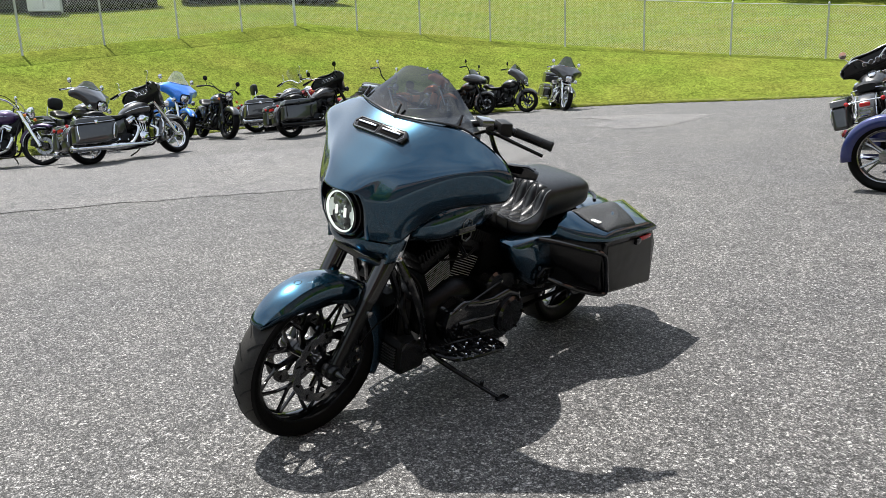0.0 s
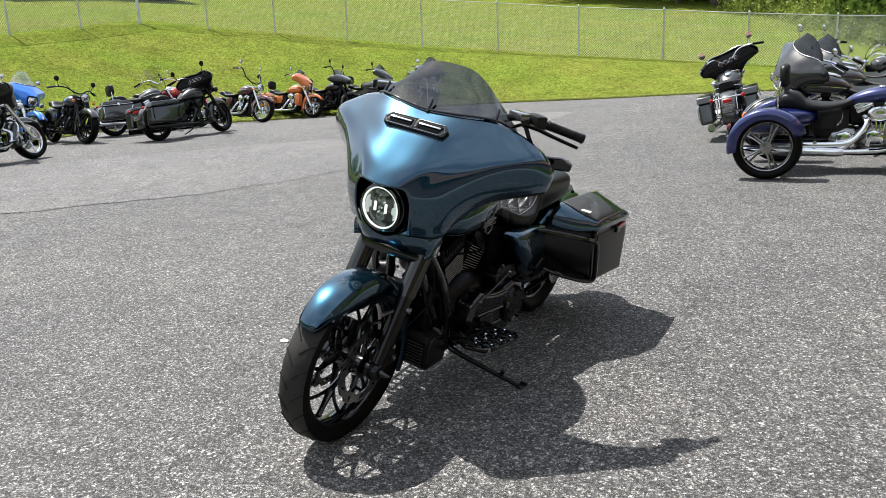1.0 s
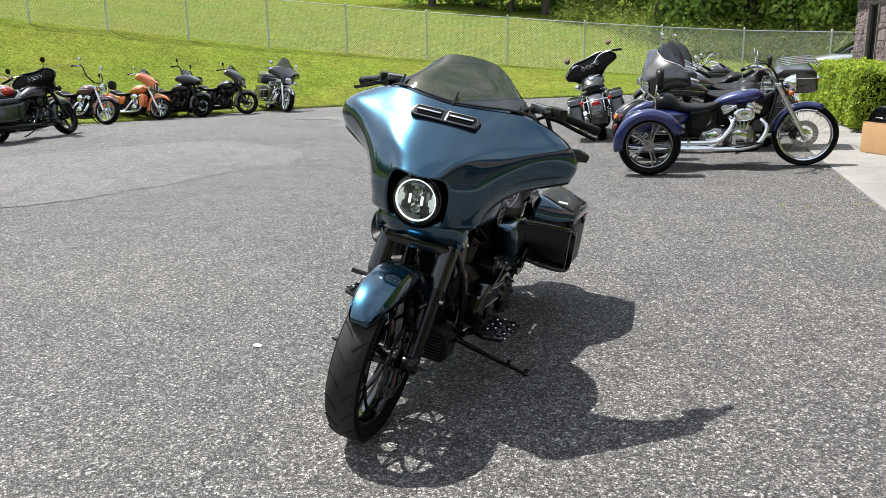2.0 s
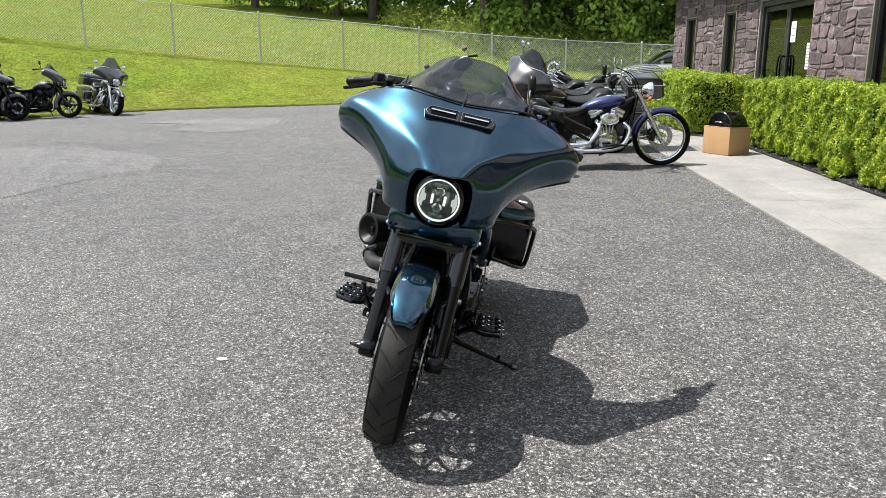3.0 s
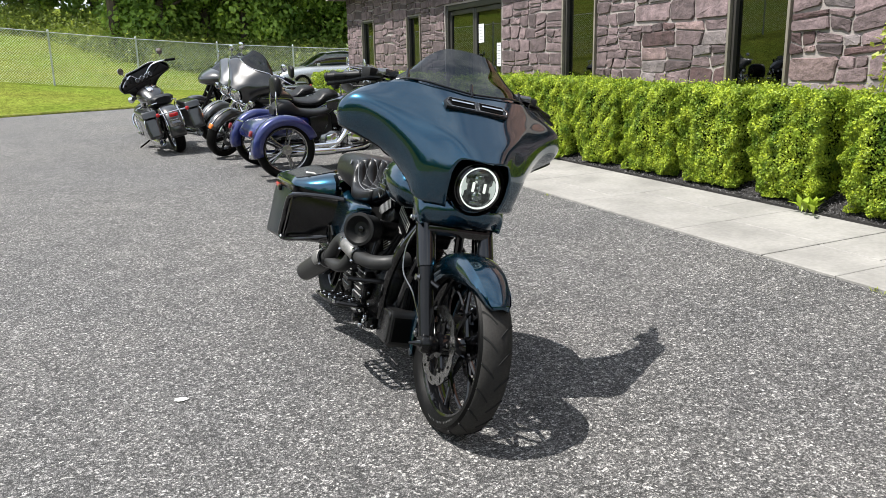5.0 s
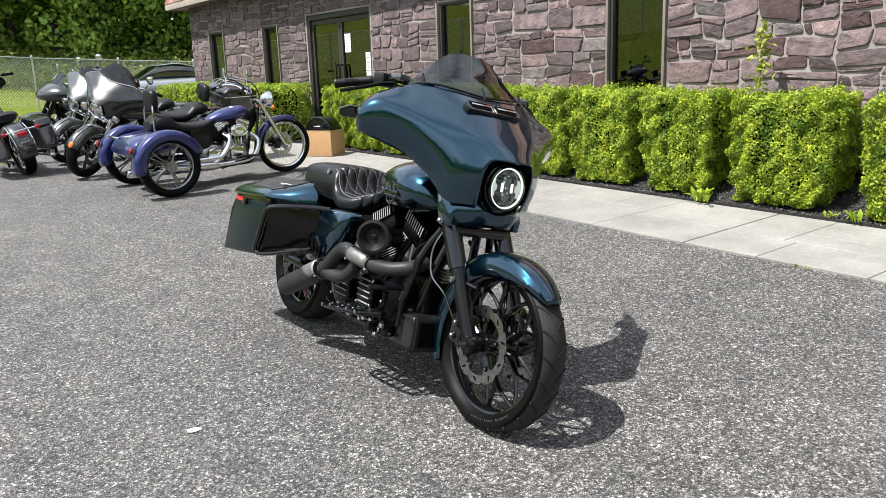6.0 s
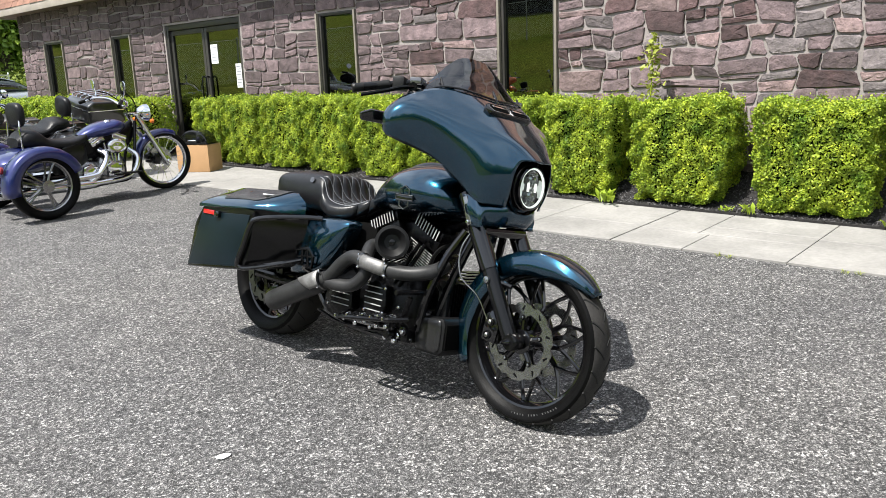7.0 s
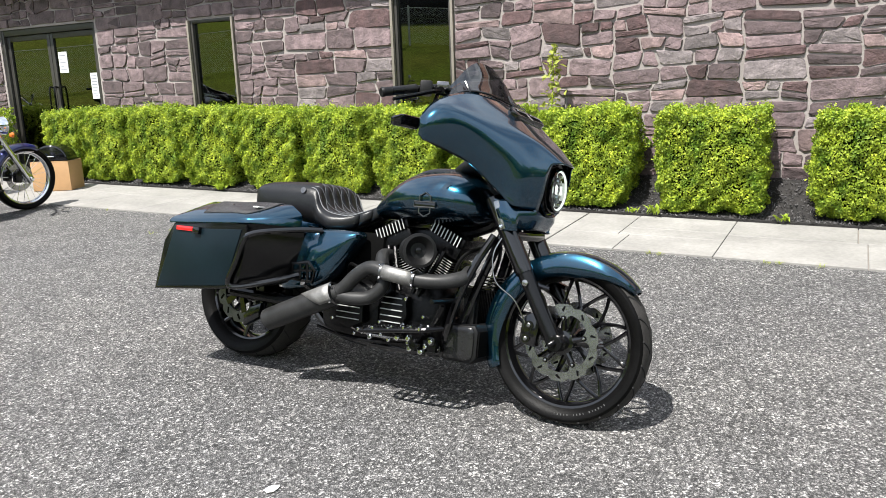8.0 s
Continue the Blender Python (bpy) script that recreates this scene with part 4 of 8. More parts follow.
def mulch_chips(n, seed):
    rng = np.random.default_rng(seed)
    shapes = []
    p = np.c_[rng.uniform(WALK - 0.01, WALL - 0.03, n), rng.uniform(-2.5, 9.9, n)]
    z = np.array([lot_z(x, y) + bed_lift(x) for x, y in p]) + 0.008
    return leaves(np.c_[p, z], np.tile([0, 0, 1.0], (n, 1)), 0.013, rng, 0.7, 0.3)


plain("mulch_bed", mulch_mound(), "mulch", "dark brown mulch bed under the hedge", "mulch bed", "structure", smooth=0)
tagged(part("mulch_chips", mulch_chips(24000, 9), "mulch_chip", None, smooth=0), "loose dark bark chips", "mulch", kind="stuff")
from mathutils.bvhtree import BVHTree
# ---- parts that motorcycles share ----
def tyre_shape(r, rim, width, n=56):
    """A motorcycle tyre: round crown, bulged wall, bead at the rim."""
    w = width / 2
    prof = [(rim - 0.004, -w * 0.62), (rim + 0.006, -w * 0.80), (rim + (r - rim) * 0.40, -w * 0.98), (rim + (r - rim) * 0.62, -w), (r - (r - rim) * 0.17, -w * 0.80), (r - (r - rim) * 0.045, -w * 0.45), (r, 0)]
    prof = prof + [(a, -b) for a, b in reversed(prof[:-1])]
    return lathe(prof, (0, 0, 0), (0, 1, 0), n, False, False)


def tread_band(r, rim, width, n=56):
    """The worn crown of a tyre, a hair proud of it."""
    w, e = width / 2, 0.0008
    prof = [(r - (r - rim) * 0.23 + e, -w * 0.87), (r - (r - rim) * 0.17 + e, -w * 0.80), (r - (r - rim) * 0.045 + e, -w * 0.45), (r + e, 0)]
    prof = prof + [(a, -b) for a, b in reversed(prof[:-1])]
    return lathe(prof, (0, 0, 0), (0, 1, 0), n, False, False)


def rim_shape(rim, width, n=56):
    w = width / 2
    prof = [(rim + 0.008, -w * 0.72), (rim + 0.002, -w * 0.76), (rim - 0.012, -w * 0.66), (rim - 0.022, -w * 0.35), (rim - 0.026, 0), (rim - 0.022, w * 0.35), (rim - 0.012, w * 0.66), (rim + 0.002, w * 0.76), (rim + 0.008, w * 0.72), (rim - 0.006, w * 0.5), (rim - 0.012, 0), (rim - 0.006, -w * 0.5)]
    return lathe(prof, (0, 0, 0), (0, 1, 0), n, True)


def disc_shape(r, inner, y, n=10, thick=0.005, wave=0.06, tabs=0, deep=0.0, turn=0.0):
    """A wavy brake disc, with rounded tabs towards the hub."""
    m = n * 12
    v, f = [], []
    for k in range(m):
        a = 2 * math.pi * k / m
        ro = r * (1 - wave * max(0.0, math.cos(a * n)) ** 3)
        ri = inner - deep * max(0.0, math.cos((a - turn) * tabs)) ** 2.2 if tabs else inner
        for rad, yy in ((ro, y - thick / 2), (ri, y - thick / 2), (ri, y + thick / 2), (ro, y + thick / 2)):
            v.append((math.cos(a) * rad, yy, math.sin(a) * rad))
    for k in range(m):
        l = (k + 1) % m
        for i in range(4):
            j = (i + 1) % 4
            f.append((k * 4 + i, k * 4 + j, l * 4 + j, l * 4 + i))
    return v, f


def fender_shape(r, a0, a1, half, skirt, n=30, tip=1.0):
    """A fender over a wheel at the origin, from angle a0 to a1; skirt gives its side's depth along the way."""
    rings, width = [], half
    for k in range(n + 1):
        t = k / n
        a = radians(a0 + (a1 - a0) * t)
        s = skirt(t)
        half = width * (tip + (1 - tip) * min(1.0, t / 0.16) ** 0.5)
        sec = [(half, r - s), (half * 1.0, r - s * 0.55), (half * 0.95, r - 0.024), (half * 0.78, r - 0.008), (half * 0.4, r - 0.001), (0, r)]
        sec = sec + [(-y, q) for y, q in reversed(sec[:-1])]
        rings.append([(math.cos(a) * q, y, math.sin(a) * q) for y, q in sec])
    m = len(rings[0])
    return [p for ring in rings for p in ring], [(i * m + j, i * m + j + 1, (i + 1) * m + j + 1, (i + 1) * m + j) for i in range(n) for j in range(m - 1)]


# one half of the batwing fairing: each row runs from the middle over the ridge to the lower edge,
# the first row along the windshield's foot and round the wing's tip, the last round the headlamp
FAIRING = [
    [(1.235, 0, 1.172), (1.226, .11, 1.179), (1.196, .215, 1.182), (1.160, .315, 1.158), (1.140, .392, 1.122), (1.128, .436, 1.086), (1.118, .460, 1.044), (1.112, .450, .990)],
    [(1.312, 0, 1.120), (1.303, .11, 1.124), (1.262, .215, 1.124), (1.217, .318, 1.118), (1.204, .415, 1.096), (1.182, .456, 1.058), (1.164, .463, 1.008), (1.148, .436, .966)],
    [(1.380, 0, 1.061), (1.370, .085, 1.068), (1.336, .160, 1.076), (1.292, .240, 1.082), (1.287, .310, 1.050), (1.268, .329, 1.006), (1.250, .325, .956), (1.236, .293, .912)],
    [(1.450, 0, 1.002), (1.441, .06, 1.010), (1.418, .118, 1.021), (1.384, .175, 1.026), (1.375, .222, .982), (1.360, .238, .936), (1.334, .236, .884), (1.306, .220, .834)],
    [(1.482, 0, .974), (1.474, .048, .978), (1.457, .092, .982), (1.430, .132, .978), (1.424, .171, .937), (1.414, .190, .893), (1.398, .198, .836), (1.376, .194, .780)],
    [(1.510, 0, .946), (1.506, .035, .948), (1.495, .066, .948), (1.474, .094, .938), (1.466, .110, .902), (1.460, .112, .866), (1.452, .110, .822), (1.434, .100, .770)]]


def fairing_shell():
    half = sheet(FAIRING, 6)
    shape = join((half[0], [tuple(reversed(q)) for q in half[1]]), ([(x, -y, z) for x, y, z in half[0]], half[1]))
    bm = bmesh.new()
    vs = [bm.verts.new(p) for p in shape[0]]
    for q in shape[1]:
        bm.faces.new([vs[i] for i in q])
    bmesh.ops.remove_doubles(bm, verts=bm.verts[:], dist=0.0008)
    inner = [v for v in bm.verts if not v.is_boundary]
    for _ in range(15):
        bmesh.ops.smooth_vert(bm, verts=inner, factor=0.5, use_axis_x=True, use_axis_y=True, use_axis_z=True)
    bmesh.ops.recalc_face_normals(bm, faces=bm.faces[:])
    bm.verts.index_update()
    out = [tuple(v.co) for v in bm.verts], [tuple(v.index for v in f.verts) for f in bm.faces]
    bm.free()
    return out


def fairing_inside():
    """The black shell that closes the fairing's back."""
    edge = [(1.165, .318, 1.145), (1.142, .382, 1.10)] + [r[-1] for r in FAIRING[:4]] + [(1.35, .19, .795)]
    rows = []
    for x, y, z in edge:
        rows.append([(x + 0.012 + 0.075 * (1 - s * s), y * 0.985 * s, z) for s in (-1, -0.8, -0.4, 0, 0.4, 0.8, 1)])
    return sheet(rows, 3)


def shield_shape(h=1.0, lean=0.0):
    base = [(1.236, 0, 1.166), (1.228, .10, 1.172), (1.208, .18, 1.178), (1.168, .245, 1.174), (1.130, .30, 1.145)]
    mid = [(1.190, 0, 1.218), (1.185, .10, 1.219), (1.168, .175, 1.218), (1.140, .235, 1.206), (1.112, .285, 1.165)]
    up = [(1.162, 0, 1.275), (1.158, .09, 1.274), (1.143, .158, 1.255), (1.122, .212, 1.220), (1.100, .262, 1.175)]
    top = [(1.12, 0, 1.330), (1.117, .085, 1.322), (1.108, .140, 1.290), (1.095, .185, 1.243), (1.085, .236, 1.192)]
    rows = [[(x - lean * (z - 1.17), y, 1.17 + (z - 1.17) * h) for x, y, z in r] for r in (base, mid, up, top)]
    full = [[(x, -y, z) for x, y, z in reversed(r[1:])] + r for r in rows]
    return sheet(full, 4)


def cylinder_fins(base, axis, n, pitch, a, b, material, parent, cut=0.0):
    """The finned barrel of one cylinder, a fin a mesh."""
    axis = Vector(axis).normalized()
    side = Vector((0, 1, 0))
    fore = side.cross(axis)
    for i in range(n):
        o = Vector(base) + axis * (i * pitch)
        m = Matrix.Translation(o) @ Matrix((fore, side, axis)).transposed().to_4x4()
        grow = 1 - cut * (1 - i / n)
        part("cooling_fin", box(0, 0, 0, a * grow, b * grow, pitch * 0.42, pitch * 0.12, 1), material, parent, m=m)


def bolt(parent, p, axis, r=0.008, material="chrome", m=None):
    part("bolt", lathe([(r, 0), (r, 0.006), (r * 0.6, 0.009), (0, 0.009)], p, axis, 8), material, parent, m=m)


# ---- the teal touring motorcycle ----
STEER = 0.3
HERO = ground_pose(-2.08, 3.27, -93.1, 14.0)
AXIS = Vector((-0.438, 0, 0.899))
FRONT = Matrix.Translation((1.567, 0, 0.305)) @ Matrix.Rotation(radians(STEER), 4, AXIS) @ Matrix.Translation((-1.567, 0, -0.305))
AXLE = Matrix.Translation((1.562, 0, 0.303))


def hero_front_wheel(bike):
    m = FRONT @ AXLE
    w = part("front_wheel", rim_shape(0.247, 0.10), "gloss_black", bike, "gloss black cast rim", m)
    part("tyre", tyre_shape(0.303, 0.247, 0.118), "rubber", w, "worn black rubber tyre", m)
    part("tread", tread_band(0.303, 0.247, 0.118), "rubber_worn", w, "dusty grey-brown tread", m)
    for i in range(22):                                  # slanted tread grooves, in pairs
        for s in (-1, 1):
            a0 = 2 * math.pi * (i + (0.5 if s > 0 else 0)) / 22
            pts = []
            for t in np.linspace(0, 1, 7):
                y = s * (0.006 + 0.046 * t)
                a = a0 + 0.20 * t - 0.05 * t * t
                q = abs(y) / 0.0625
                r = 0.303 - 0.056 * 0.045 * (q / 0.45) if q < 0.45 else 0.303 - 0.0025 - 0.0070 * ((q - 0.45) / 0.35)
                pts.append((math.cos(a) * (r - 0.0004), y, math.sin(a) * (r - 0.0004)))
            part("tread_groove", tube(pts, 0.0040, 4, 1), "groove", w, m=m)
    part("hub", lathe([(0.02, -0.085), (0.045, -0.08), (0.042, -0.045), (0.032, -0.03), (0.032, 0.03), (0.042, 0.045), (0.045, 0.08), (0.02, 0.085)], (0, 0, 0), (0, 1, 0), 28), "gloss_black", w, m=m)
    for i in range(10):                                  # forked spokes whose tips meet at the rim
        a = 2 * math.pi * i / 10
        y = 0.014 if i % 2 else -0.014
        p = lambda r, d, yy: (math.cos(a + d) * r, yy, math.sin(a + d) * r)
        part("spoke", join(tube([p(0.035, 0, y * 2.2), p(0.09, 0, y * 1.8), p(0.138, 0, y)], [0.014, 0.011, 0.009], 8, 3),
                           tube([p(0.130, 0, y), p(0.18, 0.17, y * 0.7), p(0.226, 0.285, 0)], [0.0085, 0.0068, 0.0085], 6, 3),
                           tube([p(0.130, 0, y), p(0.18, -0.17, y * 0.7), p(0.226, -0.285, 0)], [0.0085, 0.0068, 0.0085], 6, 3)), "gloss_black", w, m=m)
    for i in range(17):                                  # unreadable raised writing on the side wall
        if i in (5, 10):
            continue
        a = radians(-92 + 2.7 * i)
        part("sidewall_mark", moved(box(0, 0, 0, 0.0065, 0.0012, 0.0022 + 0.0012 * ((i * 7) % 3)), Matrix.Translation((math.cos(a) * 0.263, -0.0573, math.sin(a) * 0.263)) @ Matrix.Rotation(-a, 4, "Y") @ Matrix.Rotation(radians(4), 4, "Z")), "slat_pale", w, "pale raised writing", m)
    for s in (-1, 1):
        d = part("brake_disc", disc_shape(0.140, 0.107, 0.078 * s, 10, 0.005, 0.06, 5, 0.030, 0.3), "steel", bike, "wavy steel brake disc with tabs", m)
        for i in range(5):
            a = 2 * math.pi * i / 5 + 0.3
            part("disc_carrier", tube([(math.cos(a) * 0.04, 0.070 * s, math.sin(a) * 0.04), (math.cos(a) * 0.088, 0.072 * s, math.sin(a) * 0.088)], [0.011, 0.009], 8, 1), "gloss_black", d, m=m)
            spot = (math.cos(a) * 0.089, 0.080 * s, math.sin(a) * 0.089)
            part("rivet", lathe([(0.0095, 0), (0.0095, 0.003), (0.006, 0.004), (0, 0.004)], spot, (0, s, 0), 12), "dark_cavity", d, m=m)
            part("rivet_head", lathe([(0.0052, 0.002), (0.0052, 0.007), (0, 0.008)], spot, (0, s, 0), 8), "steel", d, m=m)
        for i in range(10):
            a = 2 * math.pi * (i + 0.5) / 10
            t = Matrix.Rotation(-a - (0.9 if i % 2 else -0.5), 4, "Y")
            part("disc_slot", moved(prism([(-0.011, -0.005), (0.010, -0.002), (0.010, 0.004), (-0.009, 0.005)], "y", -0.0033, 0.0033, 0.0008, 1), Matrix.Translation((math.cos(a) * 0.1235, 0.078 * s, math.sin(a) * 0.1235)) @ t), "dark_cavity", d, m=m)
        part("axle_spike", lathe([(0.021, 0), (0.021, 0.012), (0.015, 0.022), (0.004, 0.068), (0, 0.07)], (-0.005, 0.118 * s, 0.0), (0, s, 0), 16), "gloss_black", bike, "pointed black axle cover", m)
        part("caliper", join(prism([(-0.155, -0.02), (-0.145, 0.075), (-0.105, 0.10), (-0.075, 0.06), (-0.09, -0.03)], "y", 0.06 * s, 0.112 * s, 0.008), tube([(-0.125, 0.1 * s, 0.0), (-0.125, 0.118 * s, 0.0)], 0.016, 12, 1), tube([(-0.115, 0.1 * s, 0.05), (-0.115, 0.118 * s, 0.05)], 0.016, 12, 1)), "gloss_black", bike, "black brake caliper", m)
        for q in (0.0, 0.05):
            bolt(bike, (-0.125 + 0.2 * q, 0.117 * s, q), (0, s, 0), 0.009, "steel", m)


def hero_front(bike):
    hero_front_wheel(bike)
    m = FRONT
    f = part("front_fender", fender_shape(0.327, 40, 207, 0.068, lambda t: 0.016 + 0.072 * min(1, t * 4.0) * (1 if t < 0.75 else 1 - (t - 0.75) * 1.5), 40, 0.4), "teal_paint", bike, "metallic dark teal fender", m @ AXLE, thick=0.004)
    part("fender_emblem", lathe([(0.015, 0), (0.015, 0.003), (0.012, 0.004), (0.010, 0.002), (0, 0.003)], (0.327 * math.cos(radians(77)), 0, 0.327 * math.sin(radians(77))), (math.cos(radians(77)), 0, math.sin(radians(77))), 20), "gloss_black", f, "small round dark emblem", m @ AXLE)
    for s in (-1, 1):
        y = 0.118 * s
        top, bot = (1.255, y, 0.815), (1.552, y, 0.300)
        at = lambda t: tuple(Vector(bot) + (Vector(top) - Vector(bot)) * t)
        k = part("fork_leg", tube([at(-0.03), at(0.05), at(0.5)], [0.026, 0.029, 0.029], 16, 2), "satin_black", bike, "satin black fork slider", m)
        part("fork_cover", tube([at(0.49), at(0.5), at(0.98)], [0.031, 0.035, 0.035], 18, 2), "gloss_black", k, "gloss black upper fork cover", m)
        part("axle_clamp", lathe([(0.026, -0.03), (0.032, -0.02), (0.032, 0.02), (0.026, 0.03)], (1.562, y, 0.303), (0, 1, 0), 18), "satin_black", k, m=m)
        part("fender_bracket", tube([at(0.40), (1.50, y * 0.75, 0.49)], 0.010, 8, 1), "gloss_black", k, m=m)
        part("bracket_bolt", lathe([(0.012, 0), (0.012, 0.012), (0, 0.014)], (at(0.40)[0], y + 0.028 * s, at(0.40)[2]), (0, s, 0), 10), "steel", k, m=m)
        part("brake_hose", tube([(1.34, y * 1.1, 0.70), (1.30, y * 1.35, 0.60), (1.32, y * 1.4, 0.50), (1.39, y * 1.2, 0.44), (1.43, y * 0.98, 0.36)], 0.0032, 8, 5), "steel" if s < 0 else "rubber", bike, "braided brake hose", m)
        part("nacelle_strip", box(1.312, 0.166 * s, 0.742, 0.022, 0.006, 0.11, 0.003), "chrome" if s > 0 else "steel", bike, "bright strip bracket beside the fork", m @ Matrix.Translation((1.312, 0, .742)) @ Matrix.Rotation(-0.35, 4, "Y") @ Matrix.Translation((-1.312, 0, -.742)))
        bolt(bike, (1.325, 0.17 * s, 0.702), (0, s, 0), 0.008, "chrome", m)
    part("lower_clamp", box(1.345, 0, 0.672, 0.07, 0.25, 0.035, 0.01), "gloss_black", bike, m=m)
    rows = []
    for z, xf, xb, hw in ((0.800, 1.40, 1.28, 0.160), (0.765, 1.425, 1.295, 0.165), (0.730, 1.428, 1.31, 0.165), (0.700, 1.412, 1.315, 0.160), (0.688, 1.40, 1.32, 0.154)):
        rows.append([(xb, hw, z), (xb + 0.06, hw, z + 0.002), (xf - 0.045, hw * 0.86, z + 0.006), (xf - 0.004, hw * 0.5, z + 0.010), (xf, 0, z + 0.012), (xf - 0.004, -hw * 0.5, z + 0.010), (xf - 0.045, -hw * 0.86, z + 0.006), (xb + 0.06, -hw, z + 0.002), (xb, -hw, z)])
    part("nacelle", sheet(rows, 4), "teal_paint", bike, "teal painted fork nacelle below the fairing", m, thick=0.004)


def hero_fairing(bike):
    m = FRONT
    f = part("fairing", fairing_shell(), "teal_paint", bike, "dark teal metallic batwing fairing", m, smooth=60, thick=0.005)
    part("inner_fairing", fairing_inside(), "plastic_black", f, "matt black inner fairing", m, smooth=60, thick=0.004)
    w = part("windshield", shield_shape(), "smoke_shield", f, "dark smoked low windshield", m, smooth=60)
    foot = [(1.243, 0, 1.174), (1.235, .10, 1.180), (1.214, .18, 1.186), (1.174, .247, 1.181), (1.135, .303, 1.151)]
    part("trim", tube([(x, -y, z) for x, y, z in reversed(foot[1:])] + foot, 0.0042, 24, 6), "gloss_black", w, "thin glossy strip along the windshield's foot", m)
    for y, x, z in ((0, 1.243, 1.172), (0.235, 1.178, 1.183), (-0.235, 1.178, 1.183)):
        part("shield_clip", tube([(x + 0.004, y, z - 0.014), (x, y, z), (x - 0.022, y * 0.985, z + 0.036)], [0.004, 0.007, 0.004], 8, 3), "gloss_black", w, m=m)
    part("shield_gasket", tube([(x + 0.006, y, z - 0.012) for x, y, z in [(1.130, -.30, 1.145), (1.170, -.245, 1.172), (1.210, -.18, 1.176), (1.230, -.10, 1.170), (1.238, 0, 1.164), (1.230, .10, 1.170), (1.210, .18, 1.176), (1.170, .245, 1.172), (1.130, .30, 1.145)]], 0.0028, 6, 4), "gloss_black", w, "black trim line below the shield", m)
    # the split air vent
    tilt = Matrix.Translation((1.312, 0, 1.128)) @ Matrix.Rotation(radians(40), 4, "Y")
    ring = lambda a, b: [(-a, -b * 0.86), (-a * 0.2, -b), (a * 0.9, -b * 0.94), (a, -b * 0.8), (a, b * 0.8), (a * 0.9, b * 0.94), (-a * 0.2, b), (-a, b * 0.86)]
    v = part("vent", prism(ring(0.026, 0.130), "z", -0.02, 0.004, 0.004), "gloss_black", f, "black split air vent", m @ tilt)
    for s in (-1, 1):
        part("vent_slot", prism([(-0.014, 0.012 * s), (0.014, 0.012 * s), (0.016, 0.10 * s), (-0.012, 0.112 * s)][::s], "z", 0.0045, 0.0065, 0.0008), "dark_cavity", v, m=m @ tilt)
        part("vent_edge", tube([(-0.022, 0.006 * s, 0.005), (-0.022, 0.108 * s, 0.005), (0.004, 0.122 * s, 0.005), (0.022, 0.108 * s, 0.005), (0.022, 0.006 * s, 0.005)], 0.0018, 6, 1, True), "steel", v, "bright vent edge", m @ tilt)
        part("vent_strip", box(-0.002, 0.06 * s, 0.009, 0.007, 0.088, 0.004, 0.0015), "chrome", v, "bright strip", m @ tilt)
    # headlamp, set into a dark recess
    axis = Vector((1, 0, -0.04)).normalized()
    c = Vector((1.462, 0, 0.853))
    part("lamp_recess", lathe([(0.106, -0.022), (0.104, -0.012), (0.097, -0.022), (0.091, -0.03), (0.087, -0.012), (0.080, -0.008)], c, axis, 40, False, False), "gloss_black", f, "black headlamp surround", m, thick=0.004)
    part("brow", prism([(-0.10, 0.838), (-0.10, 0.905), (-0.08, 0.93), (0, 0.94), (0.08, 0.93), (0.10, 0.905), (0.10, 0.838), (0.082, 0.79), (0, 0.772), (-0.082, 0.79)], "x", 1.395, 1.425, 0.005), "dark_cavity", f, "dark inside of the recess", m)
    h = part("headlamp", lathe([(0.078, -0.03), (0.083, -0.004), (0.083, 0.006), (0.076, 0.010), (0.073, 0.004)], c, axis, 40, False, False), "gloss_black", f, "round LED headlamp, lit", m)
    part("reflector", lathe([(0.074, -0.012), (0.03, -0.02), (0, -0.02)], c, axis, 32, False, False), "lamp_dark", h, "dark lamp inside", m)
    part("light_ring", lathe([(0.0745, 0.004), (0.0735, 0.008), (0.0697, 0.006), (0.069, 0.0)], c, axis, 40, False, False), "lamp_ring", h, "white halo light ring", m, smooth=60)
    tip = Matrix.Translation(c)
    for s in (-1, 1):
        part("light_bar", box(0.004, 0.022 * s, 0.002, 0.008, 0.009, 0.034, 0.003), "lamp_bar", h, "bright vertical light bar", m @ tip)
        part("side_lens", prism([(0.045 * s, -0.010), (0.045 * s, 0.010), (0.053 * s, 0.014), (0.054 * s, 0.034), (0.062 * s, 0.024), (0.0665 * s, 0.0), (0.062 * s, -0.024), (0.054 * s, -0.034), (0.053 * s, -0.014)][::-s], "x", -0.008, 0.003, 0.0015), "lamp_side", h, "bright side light", m @ tip)
    for z, r in ((0.030, 0.019), (-0.030, 0.019), (0.0, 0.010)):
        part("projector_lens", lathe([(r, -0.02), (r, 0.0), (r * 0.7, 0.007), (0, 0.010)], c + Vector((0, 0, z)), axis, 20), "lamp_lens", h, m=m)
    for z in (0.052, -0.054):
        part("reflector_facet", box(0, 0, z, 0.012, 0.05, 0.012, 0.003), "lamp_lens", h, m=m @ tip)
    cover = part("lamp_cover", lathe([(0.079, 0.006), (0.06, 0.014), (0.03, 0.018), (0, 0.019)], c, axis, 32, False, False), "clear_shield", h, "clear lamp cover", m)
    cover.visible_shadow = False


